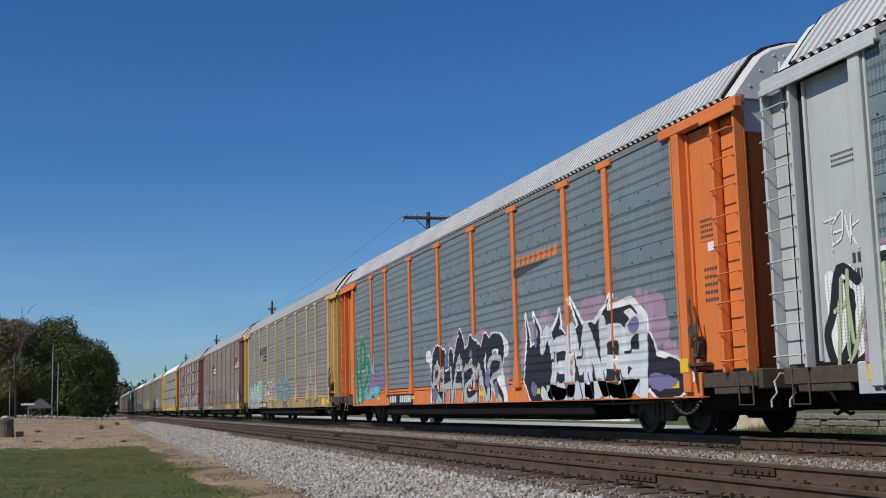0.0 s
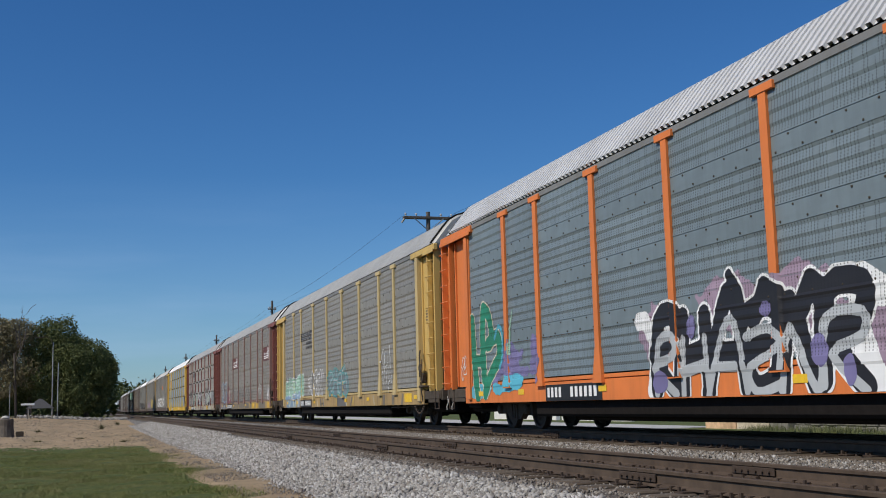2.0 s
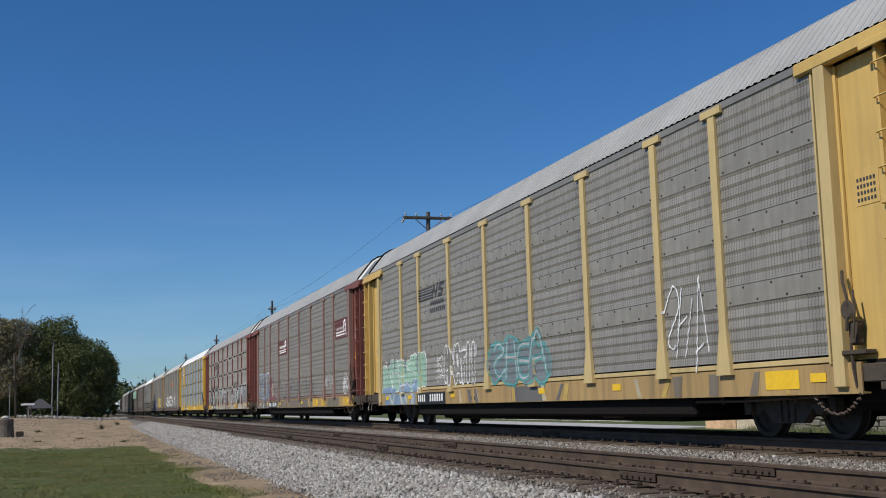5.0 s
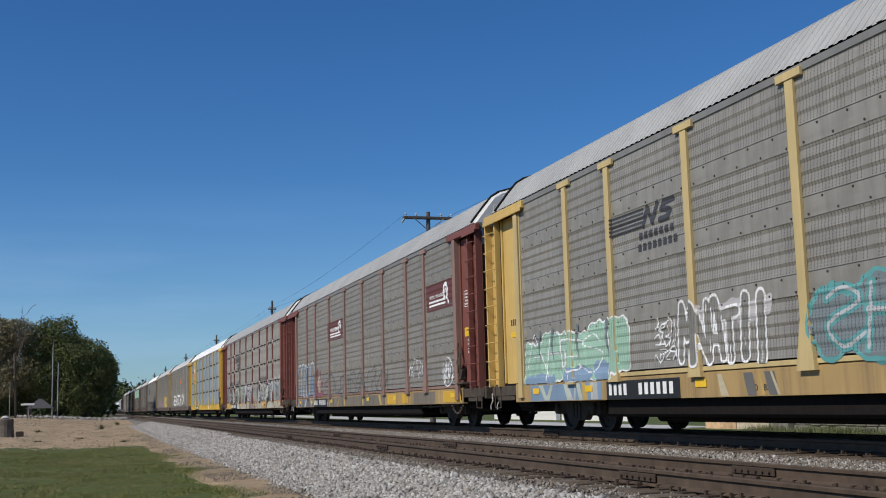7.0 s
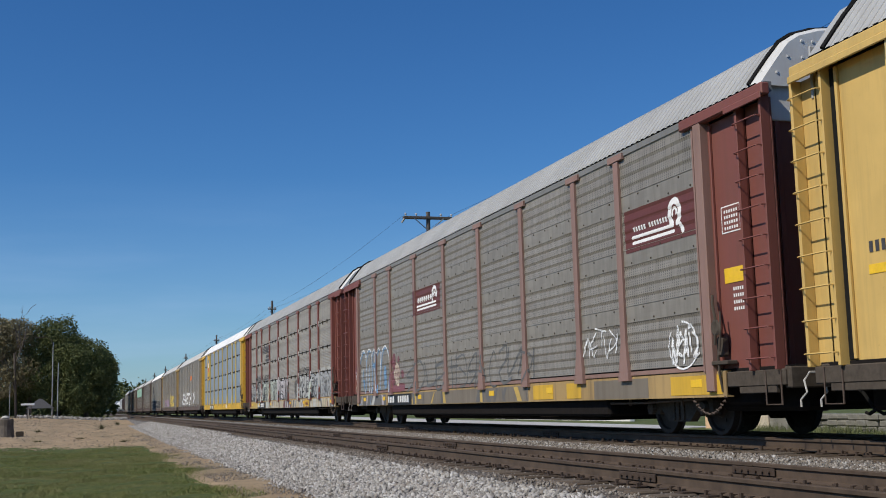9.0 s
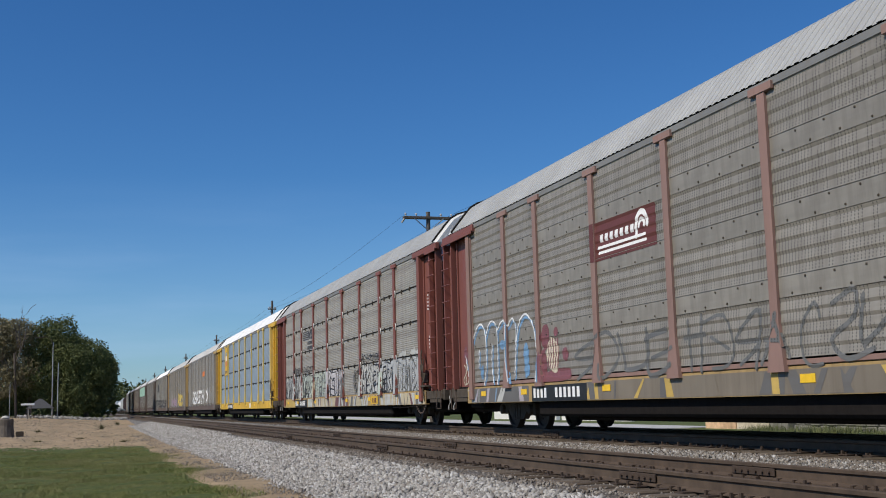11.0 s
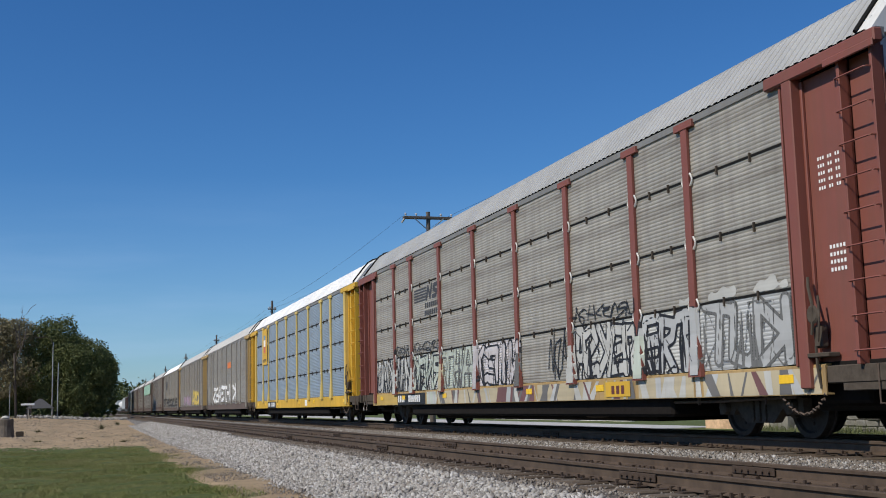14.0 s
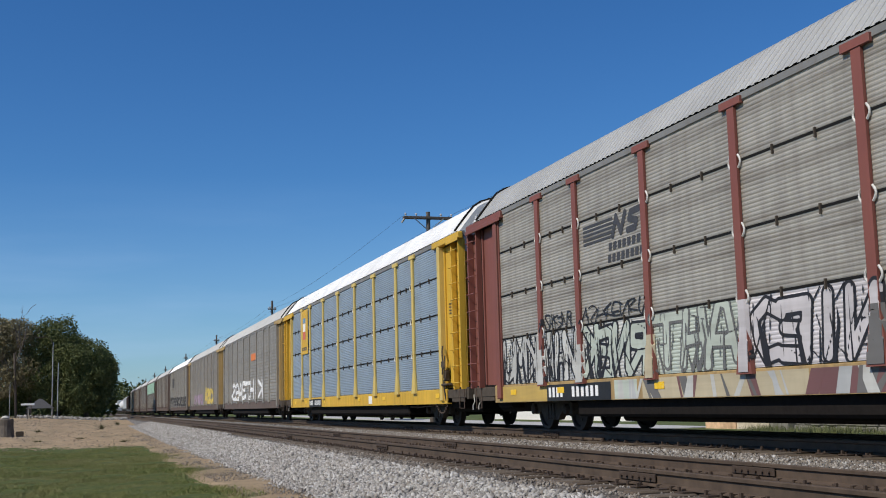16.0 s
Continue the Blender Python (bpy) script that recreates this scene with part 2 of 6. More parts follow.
    def lathe_x(self, prof, cy, cz, sides=28):
        """A profile of (x, radius) turned about an axis along x."""
        v = [(x, cy + r * math.cos(2 * math.pi * j / sides), cz + r * math.sin(2 * math.pi * j / sides)) for x, r in prof for j in range(sides)]
        f = [(k * sides + j, k * sides + (j + 1) % sides, (k + 1) * sides + (j + 1) % sides, (k + 1) * sides + j) for k in range(len(prof) - 1) for j in range(sides)]
        f += [tuple(range(sides))[::-1], tuple(range((len(prof) - 1) * sides, len(prof) * sides))]
        return self.add(v, f)

    def mesh(self, name, material, smooth=False):
        me = bpy.data.meshes.new(name)
        me.from_pydata(self.v, [], self.f)
        if material:
            me.materials.append(material)
        if smooth:
            me.shade_smooth()
        bm = bmesh.new()
        bm.from_mesh(me)
        bmesh.ops.recalc_face_normals(bm, faces=bm.faces)
        bm.to_mesh(me)
        bm.free()
        return me


CACHE = {}


def part(name, geo, material, parent, label="", at=None, key=None, smooth=False):
    """Links a mesh as one object under a thing or a part; alike parts share their mesh by the key."""
    k = (key, material.name) if key is not None else None
    me = CACHE.get(k) if k else None
    if me is None:
        me = (geo() if callable(geo) else geo).mesh(name, material, smooth)
        if k:
            CACHE[k] = me
    ob = new(name, me)
    ob.parent = parent
    if at is not None:
        ob.matrix_basis = at
    if label:
        tagged(ob, label)
    return ob


def thing(name, label, category, group="", kind="", at=None):
    ob = new(name)
    if at is not None:
        ob.matrix_basis = at
    return tagged(ob, label, category, group, kind)


def solid(name, geo, material, label, category="", group="", kind="", at=None, smooth=False):
    ob = new(name, geo.mesh(name, material, smooth))
    if at is not None:
        ob.matrix_basis = at
    return tagged(ob, label, category, group, kind)


# ---- ground ----
def step(a, b, x):
    q = np.clip((x - a) / (b - a), 0, 1)
    return q * q * (3 - 2 * q)


def ground_z(x, y):
    """Height of the ground: level by the camera, rising a little towards the crossing and the trees."""
    x, y = np.asarray(x, float), np.asarray(y, float)
    rise = step(45, 210, y) * (0.42 + 0.72 * step(3, -9, x))
    return -0.82 + rise + 0.22 * step(14, 20, x) * (1 - step(45, 210, y))


def ground_material():
    m, n, l, b = mat("ground")
    co = n.new("ShaderNodeTexCoord").outputs["Object"]
    sep = n.new("ShaderNodeSeparateXYZ")
    l.new(co, sep.inputs[0])
    wob = noise_tex(n, l, 0.22, 5, 0.6, co)
    fine = noise_tex(n, l, 6.0, 8, 0.7, co)
    mid = noise_tex(n, l, 0.9, 6, 0.65, co)
    px = math_n(n, l, "ADD", sep.outputs[0], math_n(n, l, "MULTIPLY", math_n(n, l, "SUBTRACT", wob, 0.5), 2.4))
    py = math_n(n, l, "ADD", sep.outputs[1], math_n(n, l, "MULTIPLY", math_n(n, l, "SUBTRACT", wob, 0.5), 16.0))
    dirt = mixc(n, l, ramp(n, l, mid, [(0.3, (0, 0, 0)), (0.7, (1, 1, 1))]), (0.25, 0.185, 0.115), (0.45, 0.34, 0.215))
    dirt = mixc(n, l, math_n(n, l, "MULTIPLY", ramp(n, l, fine, [(0.45, (0, 0, 0)), (0.7, (1, 1, 1))]), 0.5), dirt, (0.17, 0.125, 0.08))
    patch = noise_tex(n, l, 1.0, 5, 0.6, co, (0.5, 0.09, 1.0))
    dirt = mixc(n, l, math_n(n, l, "MULTIPLY", ramp(n, l, patch, [(0.5, (0, 0, 0)), (0.62, (1, 1, 1))]), 0.45), dirt, (0.19, 0.16, 0.10))
    grass = mixc(n, l, ramp(n, l, fine, [(0.35, (0, 0, 0)), (0.68, (1, 1, 1))]), (0.045, 0.062, 0.016), (0.11, 0.13, 0.038))
    far = mixc(n, l, ramp(n, l, mid, [(0.35, (0, 0, 0)), (0.68, (1, 1, 1))]), (0.07, 0.085, 0.03), (0.16, 0.15, 0.07))
    lawn = math_n(n, l, "MULTIPLY", math_n(n, l, "LESS_THAN", px, 2.2), math_n(n, l, "LESS_THAN", py, 50.0))
    c = mixc(n, l, lawn, dirt, grass)
    beyond = math_n(n, l, "GREATER_THAN", py, 190.0)
    c = mixc(n, l, beyond, c, far)
    behind = math_n(n, l, "GREATER_THAN", px, 14.2)
    green = mixc(n, l, ramp(n, l, mid, [(0.35, (0, 0, 0)), (0.68, (1, 1, 1))]), (0.06, 0.085, 0.022), (0.13, 0.145, 0.055))
    c = mixc(n, l, behind, c, green)
    l.new(c, b.inputs["Base Color"])
    b.inputs["Roughness"].default_value = 0.95
    b.inputs["Specular IOR Level"].default_value = 0.2
    bump(n, l, b, fine, 0.6, 0.05)
    return m


def build_ground():
    xs = np.unique(np.concatenate([np.linspace(-2500, -60, 14), np.linspace(-60, -8, 14), np.linspace(-8, 30, 64), np.linspace(30, 120, 14), np.linspace(120, 2500, 14)]))
    ys = np.unique(np.concatenate([np.linspace(-1500, -20, 10), np.linspace(-20, 90, 150), np.linspace(90, 300, 60), np.linspace(300, 3500, 24)]))
    gx, gy = np.meshgrid(xs, ys)
    gz = ground_z(gx, gy)
    near = (gx > -9) & (gx < 4) & (gy < 200)
    rng = np.random.default_rng(3)
    gz = gz + np.where(near, rng.normal(0, 0.022, gz.shape), 0)
    g = Geo()
    nx = len(xs)
    g.v = list(zip(gx.ravel().tolist(), gy.ravel().tolist(), gz.ravel().tolist()))
    g.f = [(j * nx + i, j * nx + i + 1, (j + 1) * nx + i + 1, (j + 1) * nx + i) for j in range(len(ys) - 1) for i in range(nx - 1)]
    solid("ground", g, ground_material(), "bare brown dirt and mown green grass beside the railway", "ground", kind="structure", smooth=True)


def stone_material(name, cols):
    m, n, l, b = mat(name)
    geo = n.new("ShaderNodeNewGeometry").outputs["Random Per Island"]
    co = n.new("ShaderNodeTexCoord").outputs["Object"]
    a = noise_tex(n, l, 25, 4, 0.7, co)
    c = ramp(n, l, geo, [(k / (len(cols) - 1), q) for k, q in enumerate(cols)])
    c = mixc(n, l, math_n(n, l, "MULTIPLY", a, 0.5), c, (0.16, 0.145, 0.13))
    l.new(c, b.inputs["Base Color"])
    b.inputs["Roughness"].default_value = 0.9
    return m


def bed_z(x):
    """Top of the ballast across both tracks."""
    px = [3.25, 3.7, 4.95, 5.3, 8.15, 9.2, 12.0, 12.6, 14.6, 15.2]
    pz = [-0.98, -0.83, -0.42, -0.375, -0.375, -0.235, -0.235, -0.27, -0.68, -0.9]
    return np.interp(x, px, pz)


BALLAST_COLS = [(0.11, 0.105, 0.10), (0.28, 0.27, 0.25), (0.43, 0.42, 0.40), (0.22, 0.19, 0.16), (0.60, 0.59, 0.57), (0.31, 0.29, 0.27)]


def build_bed():
    m, n, l, b = mat("ballast_bed")
    co = n.new("ShaderNodeTexCoord").outputs["Object"]
    vor = n.new("ShaderNodeTexVoronoi")
    vor.inputs["Scale"].default_value = 17
    l.new(co, vor.inputs["Vector"])
    sepc = n.new("ShaderNodeSeparateColor")
    l.new(vor.outputs["Color"], sepc.inputs[0])
    c = ramp(n, l, sepc.outputs[0], [(0.0, (0.11, 0.10, 0.09)), (0.4, (0.24, 0.23, 0.21)), (0.8, (0.34, 0.33, 0.31)), (1.0, (0.46, 0.45, 0.43))])
    # Gaps between the stones are darkened in the colour, standing in for shade.
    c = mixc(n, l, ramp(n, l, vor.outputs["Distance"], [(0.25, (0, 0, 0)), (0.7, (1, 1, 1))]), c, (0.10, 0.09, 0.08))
    sx = n.new("ShaderNodeSeparateXYZ")
    l.new(co, sx.inputs[0])
    worn = math_n(n, l, "MULTIPLY", math_n(n, l, "GREATER_THAN", sx.outputs[0], 5.0), math_n(n, l, "LESS_THAN", sx.outputs[0], 8.2))
    c = mixc(n, l, math_n(n, l, "MULTIPLY", worn, 0.7), c, (0.075, 0.06, 0.048))
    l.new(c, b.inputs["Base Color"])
    b.inputs["Roughness"].default_value = 0.95
    bump(n, l, b, vor.outputs["Distance"], 1.0, -0.04)
    xs = np.array([3.1, 3.3, 3.4, 3.8, 4.2, 4.6, 4.9, 5.3, 5.8, 6.7, 7.6, 8.15, 8.6, 9.2, 9.8, 10.6, 11.4, 12.0, 12.6, 13.2, 14.0, 14.6, 15.2])
    ys = np.concatenate([np.linspace(-70, 0, 20), np.linspace(0.5, 60, 120), np.linspace(62, 200, 60), np.linspace(210, 1500, 30)])
    gx, gy = np.meshgrid(xs, ys)
    rng = np.random.default_rng(5)
    gz = bed_z(gx) + rng.normal(0, 0.012, gx.shape)
    gx = gx + np.where(gx < 3.5, rng.normal(0, 0.12, gx.shape), 0)
    g = Geo()
    nx = len(xs)
    g.v = list(zip(gx.ravel().tolist(), gy.ravel().tolist(), gz.ravel().tolist()))
    g.f = [(j * nx + i, j * nx + i + 1, (j + 1) * nx + i + 1, (j + 1) * nx + i) for j in range(len(ys) - 1) for i in range(nx - 1)]
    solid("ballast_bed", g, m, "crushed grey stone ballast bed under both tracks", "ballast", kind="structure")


def scatter_stones(name, pts, sizes, seed, material, label, category, kind="stuff"):
    """Broken stones: jittered octahedra, one mesh."""
    rng = np.random.default_rng(seed)
    base = np.array([(1, 0, 0), (-1, 0, 0), (0, 1, 0), (0, -1, 0), (0, 0, 1), (0, 0, -1)], float)
    tri = np.array([(0, 2, 4), (2, 1, 4), (1, 3, 4), (3, 0, 4), (2, 0, 5), (1, 2, 5), (3, 1, 5), (0, 3, 5)])
    k = len(pts)
    v = base[None] * (1 + rng.uniform(-0.3, 0.35, (k, 6, 1))) * np.stack([np.ones(k), rng.uniform(0.6, 1.2, k), rng.uniform(0.5, 0.95, k)], 1)[:, None]
    v += rng.uniform(-0.25, 0.25, v.shape)
    q = rng.normal(size=(k, 4))
    q /= np.linalg.norm(q, axis=1, keepdims=True)
    w, x, y, z = q.T
    rot = np.stack([1 - 2 * (y * y + z * z), 2 * (x * y - z * w), 2 * (x * z + y * w), 2 * (x * y + z * w), 1 - 2 * (x * x + z * z), 2 * (y * z - x * w),
                    2 * (x * z - y * w), 2 * (y * z + x * w), 1 - 2 * (x * x + y * y)], 1).reshape(k, 3, 3)
    v = np.einsum("kij,knj->kni", rot, v) * sizes[:, None, None] + pts[:, None]
    f = (tri[None] + 6 * np.arange(k)[:, None, None]).reshape(-1, 3)
    return fast_mesh(name, v.reshape(-1, 3), f, material, label, category, kind)


def fast_mesh(name, v, f, material, label="", category="", kind="", parent=None):
    me = bpy.data.meshes.new(name)
    me.vertices.add(len(v))
    me.vertices.foreach_set("co", np.ascontiguousarray(v, np.float32).ravel())
    n = f.shape[1]
    me.loops.add(f.size)
    me.loops.foreach_set("vertex_index", np.ascontiguousarray(f, np.int32).ravel())
    me.polygons.add(len(f))
    me.polygons.foreach_set("loop_start", np.arange(0, f.size, n, dtype=np.int32))
    me.update(calc_edges=True)
    me.materials.append(material)
    ob = new(name, me)
    ob.parent = parent
    return tagged(ob, label, category, "", kind)


def build_stones():
    rng = np.random.default_rng(11)
    m = stone_material("ballast_stones", BALLAST_COLS)

    def strip(x0, x1, y0, y1, per, lo, hi):
        k = int((x1 - x0) * (y1 - y0) * per)
        x, y = rng.uniform(x0, x1, k), rng.uniform(y0, y1, k)
        s = rng.uniform(lo, hi, k)
        return np.stack([x, y, bed_z(x) + s * 0.25], 1), s
    sets = [strip(3.4, 5.08, 8, 24, 430, 0.026, 0.052), strip(3.35, 5.1, 24, 46, 300, 0.032, 0.058), strip(3.3, 5.4, 46, 110, 110, 0.035, 0.06),
            strip(8.0, 9.2, 8, 45, 90, 0.02, 0.036), strip(3.2, 3.75, 9, 60, 170, 0.016, 0.038), strip(12, 13.6, 15, 60, 60, 0.03, 0.05)]
    pts, sz = np.concatenate([a for a, _ in sets]), np.concatenate([b for _, b in sets])
    keep = pts[:, 0] > 3.78 - 0.014 * (pts[:, 1] - 10) + 0.22 * rng.normal(size=len(pts))
    pts, sz = pts[keep], sz[keep]
    low = ground_z(pts[:, 0], pts[:, 1]) + 0.01
    pts[:, 2] = np.maximum(pts[:, 2], low)
    scatter_stones("ballast_stones", pts, sz, 12, m, "loose crushed grey limestone ballast along the tracks", "ballast")
    inner = [strip(8.0, 9.35, 8, 45, 420, 0.016, 0.032), strip(5.05, 8.05, 7, 40, 70, 0.015, 0.032), strip(5.0, 5.5, 7, 30, 120, 0.015, 0.034), strip(2.45, 3.8, 9, 30, 150, 0.008, 0.022), strip(2.4, 3.6, 30, 70, 50, 0.012, 0.03)]
    pts, sz = np.concatenate([a for a, _ in inner]), np.concatenate([b for _, b in inner])
    pts[:, 2] = np.maximum(pts[:, 2], ground_z(pts[:, 0], pts[:, 1]) + sz * 0.2)
    scatter_stones("dirty_ballast_stones", pts, sz, 15, stone_material("dirty_ballast", [(0.07, 0.06, 0.05), (0.17, 0.145, 0.12), (0.29, 0.26, 0.225), (0.13, 0.10, 0.075), (0.38, 0.35, 0.31)]), "grimy brown-grey ballast between and inside the rails", "ballast")
    # clods and pebbles on the bare dirt
    k = 5200
    y = 38 + 110 * rng.uniform(0, 1, k) ** 1.6
    x = rng.uniform(-9, 3.2, k)
    keep = (y > 47) | (x > 2.2)
    x, y = x[keep], y[keep]
    sz = rng.uniform(0.012, 0.05, len(x)) * (0.7 + y / 160)
    pts = np.stack([x, y, ground_z(x, y) + sz * 0.2], 1)
    scatter_stones("dirt_clods", pts, sz, 14, stone_material("dirt_clods", [(0.18, 0.14, 0.09), (0.33, 0.26, 0.18), (0.45, 0.38, 0.28)]), "small clods and pebbles strewn on bare dirt", "pebbles")
    # white rip-rap across the field, far off
    k = 900
    x = rng.uniform(-9.5, 5.0, k)
    y = 168 + rng.normal(0, 2.2, k)
    pts = np.stack([x, y, ground_z(x, y) + rng.uniform(-0.05, 0.3, k)], 1)
    scatter_stones("pale_rubble", pts, rng.uniform(0.09, 0.2, k), 13, stone_material("pale_rubble", [(0.25, 0.24, 0.22), (0.42, 0.41, 0.39), (0.55, 0.54, 0.52)]),
                   "low heap of pale broken rock across the field", "rubble")


def build_grass():
    rng = np.random.default_rng(21)
    k = 300000
    y = 13 + 42 * rng.uniform(0, 1, k) ** 1.5
    x = rng.uniform(-4.5, 2.9, k)
    wob = np.array([noise.noise((a * 0.45, b * 0.12, 0.3)) for a, b in zip(x[::30], y[::30])]).repeat(30)[:k]
    keep = (x + 0.9 * rng.normal(0, 0.25, k) < 2.25 + 0.4 * np.sin(y * 0.7)) & (y + 4.0 * rng.normal(0, 0.35, k) < 46 + 2.0 * np.sin(x * 1.7))
    keep &= (x > -0.4 * y / 4 - 1.5)
    x, y = x[keep], y[keep]
    k = len(x)
    h = rng.uniform(0.03, 0.072, k) * (1 + 0.2 * np.sin(x * 2.3 + y))
    w = rng.uniform(0.004, 0.009, k) * (1 + y / 45)
    a = rng.uniform(0, 2 * np.pi, k)
    z = ground_z(x, y) - 0.02
    lean = rng.normal(0, 0.04, (k, 2))
    v = np.stack([np.stack([x - w * np.cos(a), y - w * np.sin(a), z], 1), np.stack([x + w * np.cos(a), y + w * np.sin(a), z], 1),
                  np.stack([x + lean[:, 0], y + lean[:, 1], z + h], 1)], 1).reshape(-1, 3)
    f = np.arange(3 * k).reshape(-1, 3)
    m, n, l, b = mat("grass_blades")
    r = n.new("ShaderNodeNewGeometry").outputs["Random Per Island"]
    co = n.new("ShaderNodeTexCoord").outputs["Object"]
    big = noise_tex(n, l, 0.6, 5, 0.6, co)
    c = ramp(n, l, r, [(0, (0.065, 0.09, 0.016)), (0.6, (0.14, 0.175, 0.036)), (0.9, (0.21, 0.21, 0.06)), (1, (0.36, 0.30, 0.14))])
    c = mixc(n, l, ramp(n, l, big, [(0.42, (0, 0, 0)), (0.65, (1, 1, 1))]), c, (0.19, 0.185, 0.065))
    l.new(c, b.inputs["Base Color"])
    b.inputs["Roughness"].default_value = 0.7
    fast_mesh("grass", v, f, m, "short mown green grass with dry tips", "grass", "stuff")


# ---- tracks ----
def rail_profile(x, top):
    p = [(-0.075, -0.18), (0.075, -0.18), (0.075, -0.168), (0.012, -0.145), (0.009, -0.055), (0.036, -0.04), (0.037, -0.008), (0.03, 0.0),
         (-0.03, 0.0), (-0.037, -0.008), (-0.036, -0.04), (-0.009, -0.055), (-0.012, -0.145), (-0.075, -0.168)]
    return [(x + a, top + b) for a, b in p]


def build_track(name, cx, top, label):
    rail_m = M["rail"]
    tr = thing(name, label, "railway track", kind="structure")
    for sx in (-0.7525, 0.7525):
        g = Geo()
        for y0, y1 in ((-70, 11.9), (11.91, 23.8), (23.81, 35.7), (35.71, 120), (120, 1500)):
            g.sweep(rail_profile(cx + sx, top), y0, y1)
        part("rail", g, rail_m, tr, "brown rusted steel rail with a worn top")
    tie = lambda: Geo().cbox(-1.3, 1.3, -0.115, 0.115, -0.17, 0.0, 0.015)
    rng = random.Random(int(cx * 10))
    z = top - 0.195
    far = Geo()
    k = 0
    y = 2.0
    while y < 330:
        dx, dz, rz = rng.uniform(-0.05, 0.05), rng.uniform(-0.012, 0.004), rng.uniform(-1.2, 1.2)
        if k < 130:
            part("tie", tie, M["tie"], tr, "", pose(cx + dx, y, z + dz, 0, 0, rz), key="tie")
        else:
            far.cbox(cx - 1.3 + dx, cx + 1.3 + dx, y - 0.115, y + 0.115, z - 0.17 + dz, z + dz, 0.015)
        k += 1
        y += 0.51 + rng.uniform(-0.02, 0.02)
    tagged(part("ties", far, M["tie"], tr, "weathered wooden ties running into the distance"), kind="stuff")
    fast = Geo()
    for sx in (-0.7525, 0.7525):
        y = 2.0
        rng2 = random.Random(4)
        while y < 70:
            x = cx + sx
            fast.box(x - 0.19, x + 0.19, y - 0.09, y + 0.09, z, z + 0.016)
            for ox in (-0.095, 0.095, -0.155, 0.155):
                if rng2.random() < 0.8:
                    oy = rng2.uniform(-0.06, 0.06)
                    hh = rng2.uniform(0.01, 0.04)
                    fast.box(x + ox - 0.014, x + ox + 0.014, y + oy - 0.016, y + oy + 0.016, z + 0.012, z + 0.03 + hh)
            if rng2.random() < 0.5:
                for oy in (-0.15, 0.15):
                    fast.box(x - 0.09, x + 0.09, y + oy - 0.018, y + oy + 0.018, z - 0.005, z + 0.045)
            y += 0.51
    tagged(part("rail_fastenings", fast, M["spike"], tr, "rusty tie plates, spikes and rail anchors"), kind="stuff")
    for sx in (-0.7525, 0.7525):
        for y0 in (11.9, 23.8, 35.7):
            for s2 in (-1, 1):
                g = Geo()
                x = cx + sx + s2 * 0.026
                g.cbox(min(x, x + s2 * 0.02), max(x, x + s2 * 0.02), y0 - 0.45, y0 + 0.45, top - 0.14, top - 0.05, 0.006)
                for q in (-0.36, -0.22, -0.08, 0.08, 0.22, 0.36):
                    g.lathe_x([(min(x, x + s2 * 0.045), 0.018), (max(x, x + s2 * 0.045), 0.018)], y0 + q, top - 0.095, 6)
                part("joint_bar", g, M["spike"], tr)


def build_tracks():
    m, n, l, b = mat("rail_steel")
    co = n.new("ShaderNodeTexCoord").outputs["Object"]
    nrm = n.new("ShaderNodeNewGeometry").outputs["Normal"]
    sep = n.new("ShaderNodeSeparateXYZ")
    l.new(nrm, sep.inputs[0])
    sp = n.new("ShaderNodeSeparateXYZ")
    l.new(co, sp.inputs[0])
    a = noise_tex(n, l, 3.0, 6, 0.7, co)
    c = mixc(n, l, ramp(n, l, a, [(0.3, (0, 0, 0)), (0.7, (1, 1, 1))]), (0.042, 0.027, 0.017), (0.095, 0.065, 0.043))
    l.new(c, b.inputs["Base Color"])
    b.inputs["Roughness"].default_value = 0.8
    bump(n, l, b, a, 0.2, 0.01)
    M["rail"] = m
    m, n, l, b = mat("old_tie_wood")
    co = n.new("ShaderNodeTexCoord").outputs["Object"]
    info = n.new("ShaderNodeObjectInfo").outputs["Random"]
    a = noise_tex(n, l, 2.0, 7, 0.7, co, (1.0, 14.0, 6.0))
    c = mixc(n, l, ramp(n, l, a, [(0.3, (0, 0, 0)), (0.7, (1, 1, 1))]), (0.032, 0.022, 0.014), (0.115, 0.083, 0.055))
    c = mixc(n, l, math_n(n, l, "MULTIPLY", info, 0.4), c, (0.19, 0.16, 0.13))
    l.new(c, b.inputs["Base Color"])
    b.inputs["Roughness"].default_value = 0.95
    bump(n, l, b, a, 0.8, 0.02)
    M["tie"] = m
    M["spike"] = plain("rusty_iron", (0.05, 0.032, 0.021), 0.85)
    build_track("track_near", NEAR_X, NEAR_Z, "empty rusty railway track on wooden ties in grey ballast")
    build_track("track_far", TRACK_X, 0.0, "railway track on wooden ties under the freight train")


build_ground()
build_bed()
build_tracks()
build_stones()
build_grass()


# ---- the train ----
SIDE = -1.52          # near side of a car, across from its middle
EAVE = 5.02
RIB_BASE = [5.0, 6.95, 9.87, 12.8, 15.73, 18.66, 21.57, 23.55]
TIERS = (1.12, 1.95, 2.95, 3.93, 4.98)
STRIP = 0.29          # plain strip with bolts at the foot of each upper screen
BODY = {}             # each car's posts, tiers and kind of sheet
DOOR_POST = (2.35, 26.25)
ROOF_PROF = [(-1.535, 5.075), (-1.40, 5.25), (-1.18, 5.53), (-0.99, 5.755), (-0.80, 5.87), (-0.45, 5.97), (0.0, 6.02)]


